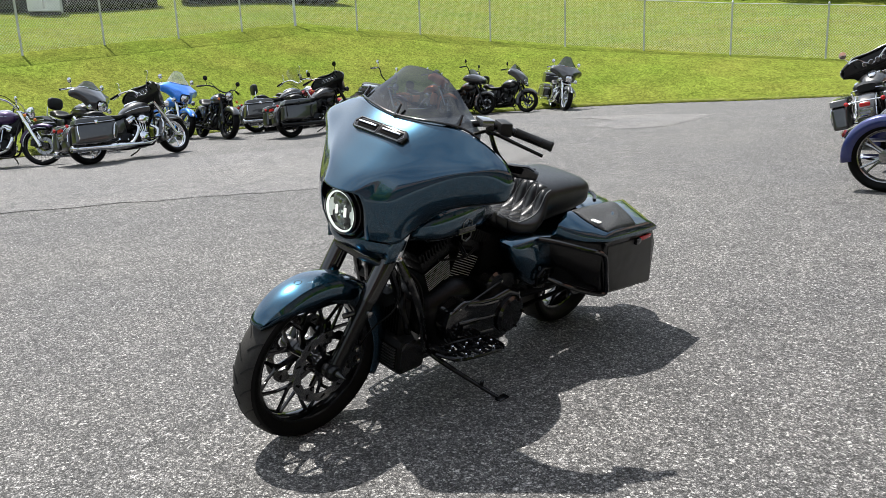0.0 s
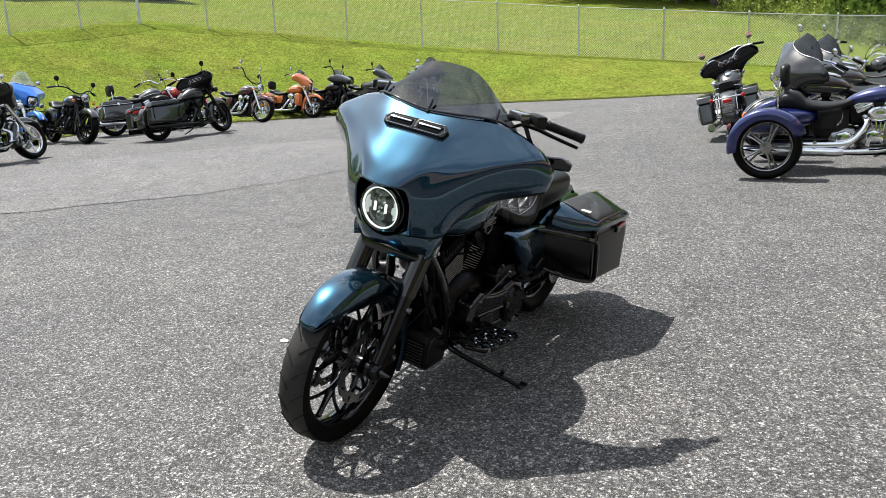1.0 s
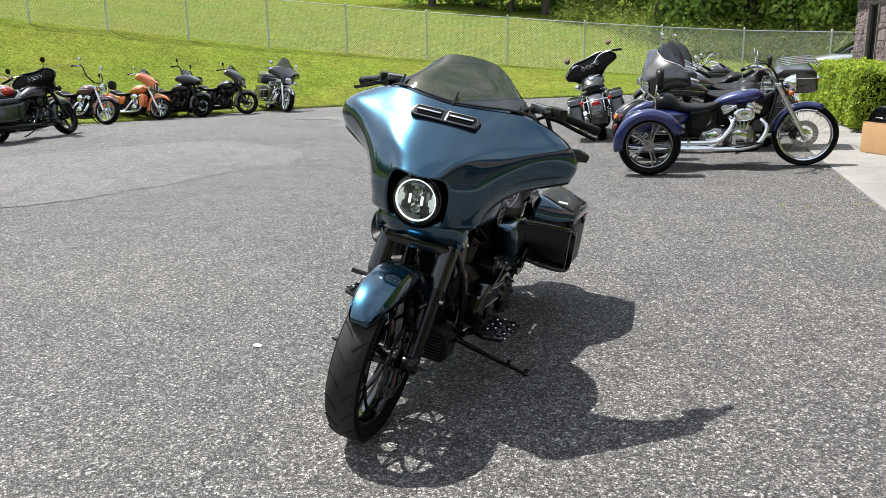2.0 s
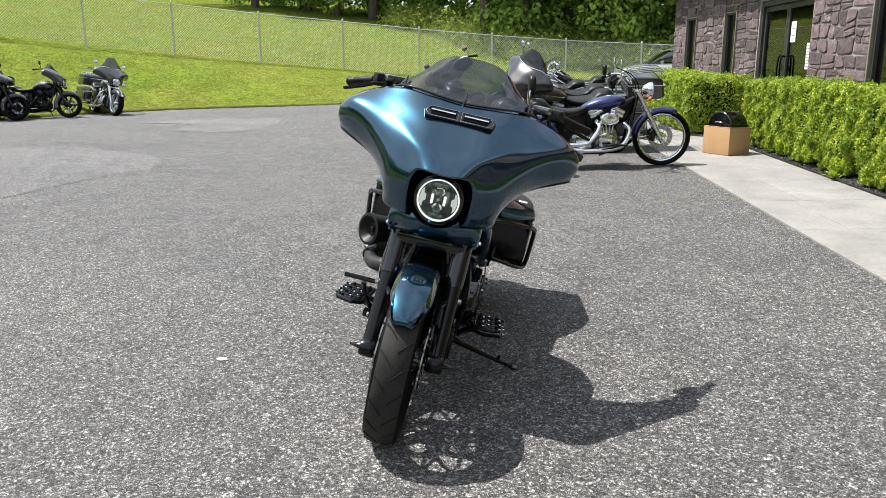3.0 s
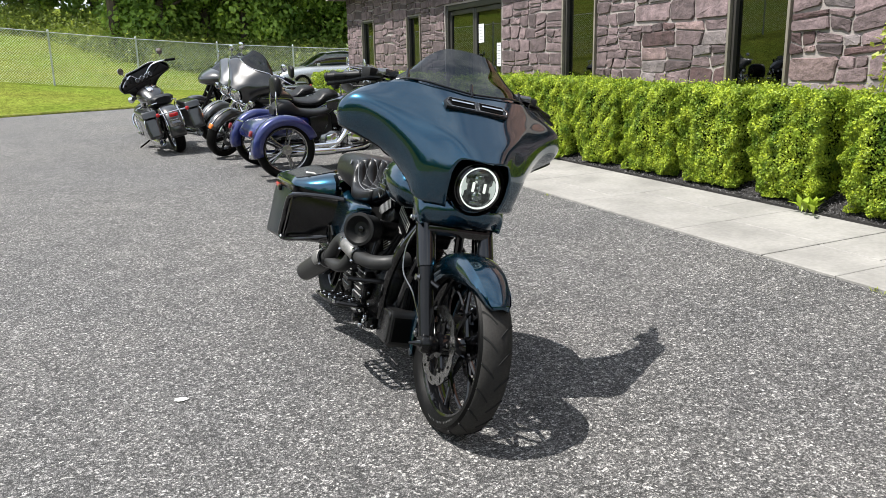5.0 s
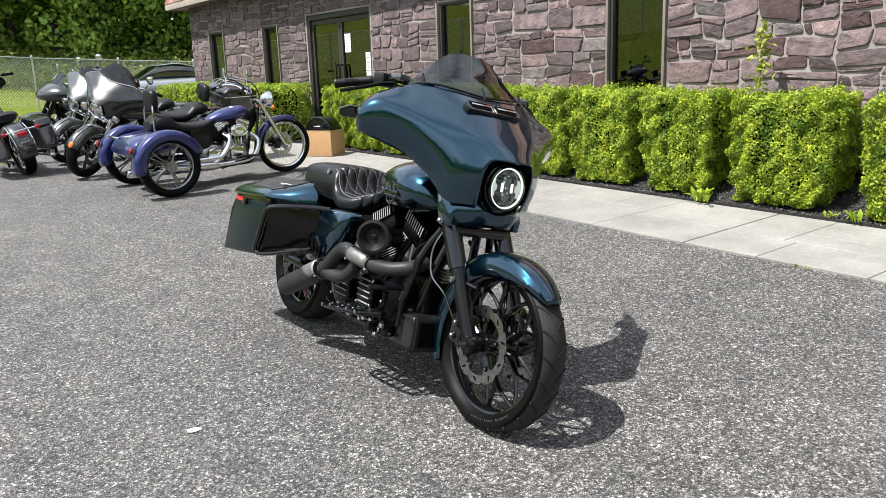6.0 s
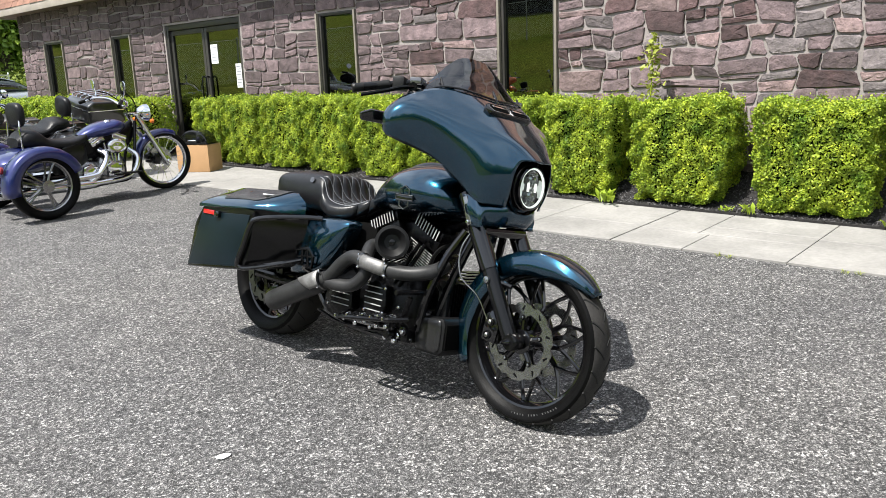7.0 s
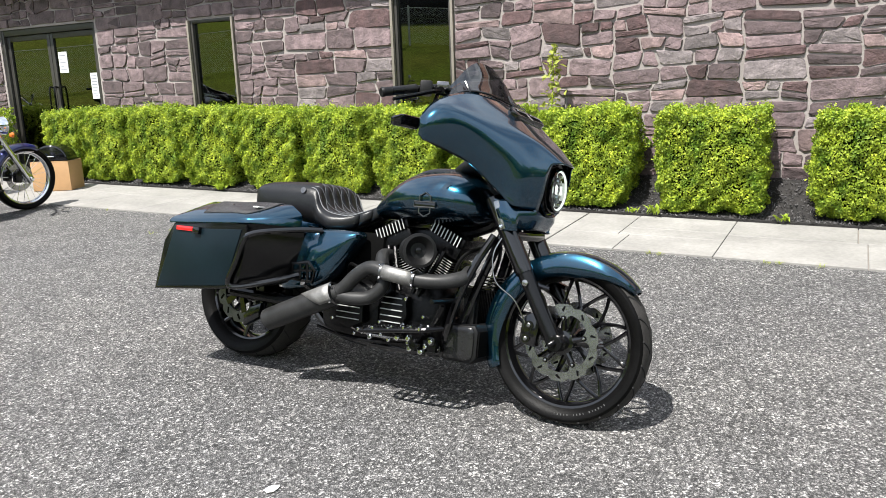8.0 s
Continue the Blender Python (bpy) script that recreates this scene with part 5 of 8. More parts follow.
def hero_bars(bike):
    m = FRONT @ Matrix.Translation((0.034, 0, 0.030)) @ Matrix.Translation((0, 0, 1.1)) @ Matrix.Rotation(radians(1.2), 4, "X") @ Matrix.Translation((0, 0, -1.1))
    b = part("handlebar", tube([(0.955, 0.455, 1.122), (1.005, 0.36, 1.145), (1.06, 0.27, 1.16), (1.11, 0.17, 1.12), (1.13, 0.06, 1.07), (1.13, -0.06, 1.07), (1.11, -0.17, 1.12), (1.06, -0.27, 1.16), (1.005, -0.36, 1.145), (0.955, -0.455, 1.122)], 0.0135, 12, 5), "satin_black", bike, "black handlebar", m)
    for s in (-1, 1):
        end, inn = Vector((0.93, 0.485 * s, 1.112)), Vector((0.998, 0.372 * s, 1.144))
        at = lambda t: tuple(end + (inn - end) * t)
        part("grip", tube([at(0), at(0.06), at(0.12), at(0.95), at(1.0)], [0.0158, 0.0186, 0.0162, 0.0160, 0.0178], 16, 2), "plastic_black", b, "black rubber grip with a flared end", m)
        part("switch_housing", moved(box(0, 0, 0, 0.045, 0.075, 0.05, 0.01), m @ Matrix.Translation((1.020, 0.333 * s, 1.152)) @ Matrix.Rotation(-0.55 * s, 4, "Z")), "plastic_black", b)
        part("reservoir", moved(box(0, 0, 0, 0.046, 0.074, 0.026, 0.008), m @ Matrix.Translation((1.062, 0.285 * s, 1.168)) @ Matrix.Rotation(-0.5 * s, 4, "Z")), "lamp_dark", b, "dark metallic fluid reservoir")
        part("lever_perch", tube([(1.045, 0.30 * s, 1.15), (1.075, 0.32 * s, 1.145)], 0.016, 10, 1), "satin_black", b, m=m)
        part("lever", tube([(1.07, 0.31 * s, 1.142), (1.062, 0.36 * s, 1.135), (1.03, 0.41 * s, 1.115), (0.985, 0.487 * s, 1.088)], [0.011, 0.010, 0.009, 0.008], 8, 4, flat=0.6), "satin_black", b, "black hand lever", m)
        k = part("mirror", moved(prism([(-0.055, -0.018), (-0.06, 0.008), (-0.02, 0.026), (0.05, 0.022), (0.062, 0.0), (0.045, -0.022)], "y", -0.012, 0.012, 0.006), m @ Matrix.Translation((1.005, 0.425 * s, 1.018)) @ Matrix.Rotation(-1.15 * s, 4, "Z") @ Matrix.Rotation(-0.25 * s, 4, "X")), "gloss_black", b, "small black mirror below the bar")
        part("mirror_glass", moved(box(0, -0.0125 * s, 0.002, 0.09, 0.002, 0.03, 0.0008), m @ Matrix.Translation((1.005, 0.425 * s, 1.018)) @ Matrix.Rotation(-1.15 * s, 4, "Z") @ Matrix.Rotation(-0.25 * s, 4, "X")), "lamp_dark", k)
        part("mirror_stem", tube([(1.06, 0.31 * s, 1.14), (1.055, 0.345 * s, 1.075), (1.03, 0.385 * s, 1.025)], 0.008, 8, 3), "gloss_black", b, m=m)
        part("cable", tube([(1.05, 0.30 * s, 1.14), (1.12, 0.27 * s, 1.12), (1.15, 0.2 * s, 1.05), (1.16, 0.1 * s, 0.95)], 0.006, 6, 4), "rubber", b, m=m)


def hero_frame(bike):
    fr = part("frame", join(tube([(1.27, 0, 0.88), (1.20, 0, 0.70), (0.85, 0, 0.63), (0.5, 0, 0.60)], 0.024, 10, 4), tube([(1.30, 0, 0.66), (1.24, 0, 0.90)], 0.035, 12, 1)), "satin_black", bike, "black steel frame")
    for s in (-1, 1):
        part("down_tube", tube([(1.285, 0.045 * s, 0.70), (1.215, 0.085 * s, 0.48), (1.13, 0.10 * s, 0.24), (1.03, 0.10 * s, 0.185), (0.65, 0.10 * s, 0.185), (0.45, 0.09 * s, 0.26), (0.38, 0.09 * s, 0.45)], 0.0175, 10, 5), "gloss_black", fr)
        part("engine_guard", tube([(1.275, 0.115 * s, 0.665), (1.225, 0.155 * s, 0.55), (1.165, 0.165 * s, 0.40), (1.12, 0.15 * s, 0.255)], 0.016, 10, 5), "gloss_black", fr, "gloss black guard tube")
        part("swingarm", tube([(0.50, 0.11 * s, 0.31), (0.25, 0.125 * s, 0.30), (-0.03, 0.125 * s, 0.303)], [0.026, 0.024, 0.022], 10, 3), "satin_black", fr)
        part("shock", lathe([(0.02, 0), (0.03, 0.01), (0.03, 0.2), (0.022, 0.22), (0.014, 0.30)], (0.10, 0.15 * s, 0.34), (0.25, 0, 1), 14), "satin_black", fr)
    part("battery_box", box(0.60, 0, 0.53, 0.34, 0.21, 0.20, 0.02), "dark_cavity", bike, "black battery box below the seat")
    part("intake_manifold", box(0.93, 0, 0.63, 0.16, 0.10, 0.07, 0.015), "engine_black", bike)
    # oil cooler and its chin box
    c = part("oil_cooler", box(1.185, 0, 0.385, 0.05, 0.20, 0.15, 0.008), "plastic_black", bike, "black finned oil cooler")
    for i in range(13):
        part("cooler_fin", box(1.213, -0.085 + i * 0.0142, 0.385, 0.012, 0.003, 0.13), "engine_black", c)
    b = part("chin_box", prism([(1.10, 0.275), (1.13, 0.315), (1.245, 0.325), (1.26, 0.30), (1.26, 0.20), (1.235, 0.175), (1.11, 0.175)], "y", -0.15, 0.15, 0.014), "plastic_black", bike, "black plastic chin cover before the engine")
    for s in (-1, 1):
        part("chin_side", domed([(1.115, 0.272), (1.138, 0.309), (1.19, 0.314), (1.232, 0.315), (1.245, 0.295), (1.246, 0.24), (1.243, 0.205), (1.225, 0.190), (1.17, 0.188), (1.122, 0.19), (1.117, 0.23)], 0.146 * s, 0.160 * s), "chin_lit_side", b, "satin side face, its grey lightened as if lit")
        part("chin_inset", box(1.257, 0.085 * s, 0.252, 0.012, 0.11, 0.098, 0.004), "dark_cavity", b)
        for i in range(8 if s > 0 else 0):
            part("chin_slat", box(1.265, 0.085 * s, 0.208 + i * 0.0125, 0.012, 0.108, 0.0045, 0.001, 1), "slat_grey", b)
    for i in range(5):
        part("regulator_fin", box(1.245, 0.0, 0.455 + i * 0.012, 0.05, 0.14, 0.004), "engine_black", c)
    part("horn_pipe", tube([(1.20, 0.09, 0.50), (1.23, 0.12, 0.46), (1.22, 0.14, 0.40)], 0.012, 8, 3), "engine_black", c)


def hero_engine(bike):
    e = part("engine", join(body([(0.77, 0.10, 0.20, 0.42), (0.80, 0.14, 0.17, 0.47), (0.92, 0.155, 0.155, 0.50), (1.05, 0.14, 0.165, 0.46), (1.09, 0.10, 0.19, 0.42)], 20, 3, 3.2), body([(0.48, 0.09, 0.22, 0.40), (0.52, 0.13, 0.18, 0.44), (0.70, 0.14, 0.17, 0.45), (0.80, 0.13, 0.18, 0.42)], 20, 3, 3.4)), "engine_black", bike, "black V-twin engine with finned cylinders")
    for name, a, sgn in (("rear_cylinder", -24, -1), ("front_cylinder", 24, 1)):
        ax = Vector((math.sin(radians(a)), 0, math.cos(radians(a))))
        o = Vector((0.925, 0, 0.355))
        cyl = part(name, tube([tuple(o + ax * 0.10), tuple(o + ax * 0.25)], 0.058, 20, 1), "engine_black", bike)
        cylinder_fins(o + ax * 0.122, ax, 12, 0.0105, 0.158, 0.168, "engine_black", cyl, 0.12)
        fore = Vector((0, 1, 0)).cross(ax)
        mm = Matrix.Translation(o + ax * 0.268) @ Matrix((fore, Vector((0, 1, 0)), ax)).transposed().to_4x4()
        for i in range(12):
            for s in (-1, 1):
                part("fin_edge", box(0, 0.0850 * s * (1 - 0.12 * (1 - i / 12)), -0.146 + i * 0.0105, 0.142 * (1 - 0.12 * (1 - i / 12)), 0.0018, 0.0026), "fin_edge", cyl, "bright machined fin edge", mm)
        head = part("cylinder_head", box(0, 0, 0.012, 0.165, 0.18, 0.055, 0.012), "engine_black", cyl, m=mm)
        r = part("rocker_cover", box(0, 0, 0.058, 0.17, 0.185, 0.042, 0.012), "engine_black", cyl, m=mm)
        for i in range(9):
            for s in (-1, 1):
                part("cover_rib", box(-0.066 + i * 0.0165, 0.092 * s, 0.058, 0.0085, 0.018, 0.046, 0.002, 1), "engine_black", r, m=mm)
            part("rib_edge", box(-0.066 + i * 0.0165, -0.1018, 0.058, 0.0042, 0.0016, 0.042), "fin_edge", r, "bright machined rib edge", mm)
        part("pushrod_tube", tube([tuple(o + Vector((0.03 * sgn, -0.15, 0.06))), tuple(o + ax * 0.25 + Vector((0, -0.10, 0)))], 0.009, 8, 1), "engine_black", cyl)
        part("pushrod_tube", tube([tuple(o + Vector((0.055 * sgn, -0.15, 0.05))), tuple(o + ax * 0.25 + Vector((0.03 * sgn, -0.10, 0)))], 0.009, 8, 1), "engine_black", cyl)
        part("spark_lead", tube([tuple(o + ax * 0.27 + Vector((0, 0.10, 0))), (0.95, 0.16, 0.62), (0.93, 0.10, 0.66)], 0.005, 6, 4), "rubber", cyl)
    # right side: cam cover with machined bars, gearbox cover
    cc = part("cam_cover", prism([(0.83, 0.30), (0.845, 0.395), (0.89, 0.42), (0.955, 0.40), (0.965, 0.32), (0.93, 0.27), (0.86, 0.265)], "y", -0.19, -0.14, 0.012), "engine_black", bike, "black cam cover with bright bars")
    for i in range(5):
        part("machined_bar", box(0.893, -0.193, 0.292 + i * 0.024, 0.105 - 0.006 * abs(i - 2), 0.005, 0.0042, 0.0012), "fin_edge", cc)
    gb = part("gearbox_cover", prism([(0.60, 0.26), (0.61, 0.36), (0.66, 0.385), (0.745, 0.36), (0.75, 0.27), (0.68, 0.235)], "y", -0.18, -0.12, 0.012), "engine_black", bike, "black gearbox cover with bright bars")
    for i in range(4):
        part("machined_bar", box(0.675, -0.182, 0.278 + i * 0.024, 0.115, 0.005, 0.0038, 0.0012), "fin_edge", gb)
    part("oil_filter", lathe([(0.034, 0), (0.036, 0.01), (0.036, 0.08), (0.03, 0.09), (0, 0.09)], (1.03, -0.06, 0.30), (1, 0, 0), 20), "satin_black", bike, "black oil filter")
    # left side: primary cover
    pr = part("primary_cover", prism([(1.06, 0.345), (1.04, 0.42), (0.97, 0.45), (0.88, 0.43), (0.78, 0.415), (0.68, 0.43), (0.60, 0.40), (0.57, 0.32), (0.60, 0.23), (0.68, 0.19), (0.80, 0.20), (0.94, 0.225), (1.03, 0.27)], "y", 0.13, 0.215, 0.02, 3), "gloss_black", bike, "black primary drive cover")
    part("derby_cover", lathe([(0.085, 0), (0.085, 0.012), (0.075, 0.022), (0, 0.025)], (0.67, 0.213, 0.31), (0, 1, 0), 32), "gloss_black", pr, "round black derby cover")
    for k in range(6):
        a = k * math.pi / 3
        bolt(pr, (0.67 + 0.072 * math.cos(a), 0.236, 0.31 + 0.072 * math.sin(a)), (0, 1, 0), 0.006, "satin_black")
    for pts in ([(1.0, 0.36), (0.88, 0.345), (0.77, 0.33)], [(1.0, 0.30), (0.88, 0.28), (0.77, 0.265)], [(0.96, 0.43), (0.86, 0.405), (0.76, 0.395)]):
        part("cover_rib", tube([(x, 0.212, z) for x, z in pts], 0.009, 8, 3), "gloss_black", pr)
    part("starter", lathe([(0.045, 0), (0.05, 0.01), (0.05, 0.05), (0.04, 0.06), (0, 0.06)], (0.74, 0.12, 0.455), (0, 1, 0), 20), "gloss_black", bike, "black starter housing")
    part("gearbox_top", prism([(0.60, 0.41), (0.62, 0.48), (0.70, 0.495), (0.80, 0.46), (0.80, 0.42)], "y", 0.04, 0.18, 0.015), "engine_black", bike)
    part("shift_rod", tube([(1.02, 0.225, 0.435), (0.90, 0.225, 0.462), (0.76, 0.215, 0.487)], 0.0035, 6, 2), "satin_black", bike, "black shift rod")
    for q in ((1.02, 0.222, 0.435), (0.76, 0.212, 0.487)):
        part("rod_end", lathe([(0.006, 0), (0.006, 0.010), (0, 0.012)], q, (0, 1, 0), 10), "steel", bike)
    part("inspection_plate", prism([(0.86, 0.27), (0.86, 0.33), (0.98, 0.35), (0.98, 0.30)], "y", 0.214, 0.226, 0.004), "gloss_black", pr)
    part("drive_belt", join(box(0.32, 0.135, 0.365, 0.62, 0.022, 0.008), box(0.32, 0.135, 0.245, 0.62, 0.022, 0.008)), "rubber", bike)
    # air cleaner: a cone with a bell mouth that faces ahead and outward
    ax = Vector((0.72, -0.68, 0.05)).normalized()
    o = Vector((1.047, -0.272, 0.585))
    a = part("air_cleaner", lathe([(0.045, -0.11), (0.054, -0.10), (0.062, -0.01), (0.066, 0.0), (0.065, 0.012), (0.054, 0.014), (0.036, -0.004), (0.030, -0.012), (0, -0.014)], o, ax, 40), "plastic_black", bike, "round black forward-facing air intake")
    part("filter_pleats", lathe([(0.053 + (0.003 if k % 2 else 0.0), -0.098 + k * 0.0065) for k in range(13)], o, ax, 32), "engine_black", a)
    part("intake_badge", lathe([(0.012, -0.013), (0.012, -0.006), (0.008, -0.004), (0, -0.004)], o, ax, 20), "satin_black", a)
    part("intake_elbow", tube([tuple(o - ax * 0.10), (0.95, -0.17, 0.58), (0.93, -0.08, 0.57)], 0.040, 16, 4), "engine_black", a)


def hero_exhaust(bike):
    ex = part("exhaust", tube([(1.175, -0.10, 0.515), (1.185, -0.17, 0.495), (1.12, -0.225, 0.475), (1.02, -0.255, 0.475), (0.93, -0.268, 0.485), (0.84, -0.272, 0.50), (0.775, -0.275, 0.465), (0.715, -0.278, 0.405), (0.66, -0.28, 0.375)], 0.0282, 16, 5), "pipe_black", bike, "matt black two-into-one exhaust")
    part("rear_pipe", tube([(0.80, -0.09, 0.545), (0.81, -0.16, 0.545), (0.85, -0.215, 0.505), (0.875, -0.235, 0.44), (0.83, -0.25, 0.385), (0.76, -0.268, 0.372), (0.68, -0.279, 0.375)], 0.0270, 16, 5), "pipe_black", ex)
    part("muffler", tube([(0.70, -0.28, 0.392), (0.665, -0.28, 0.375), (0.62, -0.281, 0.354), (0.37, -0.287, 0.243), (0.355, -0.287, 0.236)], [0.030, 0.039, 0.046, 0.046, 0.043], 20, 3), "pipe_black", ex, "matt black muffler")
    part("muffler_mouth", lathe([(0.040, 0), (0.036, -0.04), (0, -0.045)], (0.352, -0.2872, 0.2345), (-0.91, -0.02, -0.41), 20), "dark_cavity", ex)
    d = Vector((0.915, 0, 0.40)).normalized()
    def shield(o, axis, r, length, a0, a1, slant=0.0):
        axis = Vector(axis).normalized()
        side = Vector((0, -1, 0))
        side = (side - axis * side.dot(axis)).normalized()
        up = side.cross(axis)
        v = [tuple(Vector(o) + axis * (length - (length - slant * (a1 - w) / (a1 - a0)) * (1 - i / 3)) + (side * math.cos(w) + up * math.sin(w)) * r) for i in range(4) for w in np.linspace(a0, a1, 9)]
        return v, [(i * 9 + j, i * 9 + j + 1, (i + 1) * 9 + j + 1, (i + 1) * 9 + j) for i in range(3) for j in range(8)]
    part("heat_shield", shield((0.535, -0.2830, 0.3165), d, 0.0480, 0.165, -0.62, 1.35, 0.105), "heat_shield", ex, "scuffed bare metal heat shield", thick=0.002)
    part("heat_shield", shield((0.893, -0.2695, 0.4915), (1, 0.11, -0.12), 0.0305, 0.137, -1.3, 1.1), "heat_shield", ex, "scuffed bare metal heat shield", thick=0.002)
    for p, r in (((0.683, -0.282, 0.382), 0.043), ((0.893, -0.2695, 0.491), 0.031), ((1.030, -0.2535, 0.4755), 0.031)):
        cl = part("clamp", lathe([(r, -0.005), (r + 0.0025, -0.005), (r + 0.0025, 0.005), (r, 0.005)], p, d if p[0] < 0.8 else (1, 0.1, -0.12), 20, True), "steel_dark", ex)
        bolt(cl, (p[0], p[1] - r * 0.75, p[2] - r * 0.68), (0, -0.8, -0.6), 0.006, "chrome")
        bolt(cl, (p[0], p[1] - r * 0.75, p[2] + r * 0.68), (0, -0.8, 0.6), 0.005, "chrome")


def domed(outline, y0, y1):
    """A panel with a softly swollen face, drawn out along y."""
    cx, cz = sum(p[0] for p in outline) / len(outline), sum(p[1] for p in outline) / len(outline)
    rings = [[(cx + (x - cx) * k, y0 + (y1 - y0) * d, cz + (z - cz) * k) for x, z in outline] for k, d in ((1, 0), (1, 0.5), (0.965, 0.72), (0.86, 0.87), (0.6, 0.96), (0.25, 1.0), (0.02, 1.0))]
    v, f = loft([[tuple(p) for p in curve([*r, r[0]], 3)[:-1]] for r in rings])
    return (v, f) if y1 > 0 else (v, [tuple(reversed(q)) for q in f])


def hero_body(bike):
    t = part("fuel_tank", body([(0.665, 0.055, 0.690, 0.715), (0.70, 0.085, 0.690, 0.755), (0.78, 0.130, 0.690, 0.83), (0.88, 0.172, 0.685, 0.885), (1.0, 0.198, 0.682, 0.905), (1.10, 0.20, 0.685, 0.90), (1.18, 0.175, 0.70, 0.865), (1.225, 0.11, 0.72, 0.80), (1.235, 0.05, 0.74, 0.77)], 36, 5, 2.3), "teal_paint", bike, "dark teal metallic fuel tank", smooth=60)
    part("tank_console", body([(0.74, 0.02, 0.79, 0.812), (0.80, 0.045, 0.82, 0.862), (0.92, 0.05, 0.87, 0.912), (1.04, 0.045, 0.88, 0.915), (1.12, 0.02, 0.87, 0.895)], 20, 4), "gloss_black", t, "black tank console")
    part("dash_pod", body([(1.02, 0.03, 0.88, 0.915), (1.08, 0.06, 0.89, 0.955), (1.15, 0.075, 0.89, 0.985), (1.20, 0.06, 0.88, 0.96), (1.23, 0.03, 0.87, 0.90)], 20, 4), "plastic_black", t, "black dash pod")
    for s in (-1, 1):
        y = 0.198 * s
        b = part("tank_badge", prism([(0.965, 0.752), (0.965, 0.768), (1.055, 0.768), (1.055, 0.752)], "y", y - 0.004, y + 0.006, 0.001), "gloss_black", t, "raised dark shield-shaped badge")
        for pts in ([(0.985, 0.772), (0.985, 0.792), (1.01, 0.806), (1.035, 0.792), (1.035, 0.772)], [(0.985, 0.748), (0.985, 0.728), (1.01, 0.714), (1.035, 0.728), (1.035, 0.748)], [(0.963, 0.75), (0.963, 0.77), (1.057, 0.77), (1.057, 0.75), (0.963, 0.75)]):
            part("badge_outline", tube([(x, y + 0.004 * s, z) for x, z in pts], 0.0028, 6, 1), "steel_dark", b)
    seat_shape = body([(0.075, 0.10, 0.70, 0.765), (0.09, 0.145, 0.685, 0.797), (0.13, 0.166, 0.672, 0.815), (0.24, 0.170, 0.655, 0.825), (0.36, 0.168, 0.645, 0.826), (0.418, 0.165, 0.64, 0.819), (0.440, 0.166, 0.637, 0.798), (0.457, 0.170, 0.634, 0.752), (0.482, 0.175, 0.63, 0.720), (0.53, 0.180, 0.62, 0.703), (0.60, 0.158, 0.628, 0.703), (0.66, 0.116, 0.655, 0.723), (0.72, 0.085, 0.69, 0.756)], 40, 6, 3.4)
    st = part("seat", seat_shape, "quilted_leather", bike, "black quilted leather two-up seat", smooth=60)
    # diamond stitching on the seat's dished front and its step
    tree = BVHTree.FromPolygons([Vector(v) for v in seat_shape[0]], seat_shape[1])
    def on_seat(x, y):
        hit = tree.ray_cast(Vector((x, y, 1.2)), Vector((0, 0, -1)))
        return hit[0] if hit[0] else None
    for k in range(-8, 20):
        for s in (-1, 1):
            pts = []
            for i in range(58):
                x = 0.405 + i * 0.0052
                y = s * ((x - 0.405) * 0.62 - 0.30 + k * 0.054)
                lim = 0.135 if x < 0.6 else 0.09
                q = on_seat(x, y) if abs(y) < lim else None
                if q:
                    pts.append((q.x, q.y, q.z + 0.0005))
            if len(pts) > 4:
                part("stitching", tube(pts, 0.0009, 4, 1), "stitch", st, "pale diamond stitching")
    for s in (-1, 1):
        pts = [q for q in (on_seat(0.40 + 0.013 * i, s * min(0.145, 0.16 - max(0, (i - 15)) * 0.012)) for i in range(22)) if q]
        part("seam", tube([(q.x, q.y, q.z + 0.001) for q in pts], 0.0025, 5, 1), "stitch", st)
    part("seat_badge", lathe([(0.013, 0), (0.013, 0.003), (0, 0.004)], (0.375, -0.1665, 0.785), (0.1, -1, 0.25), 16), "lamp_dark", st, "small round metal badge")
    for s in (-1, 1):
        sc = part("side_cover", domed([(0.40, 0.612), (0.52, 0.630), (0.62, 0.634), (0.692, 0.628), (0.700, 0.600), (0.668, 0.540), (0.618, 0.478), (0.568, 0.428), (0.50, 0.388), (0.40, 0.365), (0.32, 0.36), (0.33, 0.45), (0.36, 0.54)], 0.13 * s, 0.222 * s), "teal_paint", bike, "dark teal side cover")
    rf = part("rear_fender", fender_shape(0.345, 35, 172, 0.115, lambda t: 0.10), "teal_paint", bike, "dark teal rear fender", Matrix.Translation((0, 0, 0.305)), thick=0.004)
    part("fender_extension", body([(-0.42, 0.06, 0.36, 0.40), (-0.38, 0.11, 0.36, 0.52), (-0.25, 0.14, 0.40, 0.63), (0.0, 0.145, 0.55, 0.665), (0.12, 0.14, 0.60, 0.675)], 20, 4), "teal_paint", rf)
    part("grab_rail", tube([(0.02, 0.15, 0.69), (-0.04, 0.10, 0.70), (-0.05, 0, 0.70), (-0.04, -0.10, 0.70), (0.02, -0.15, 0.69)], 0.009, 8, 4), "gloss_black", bike)


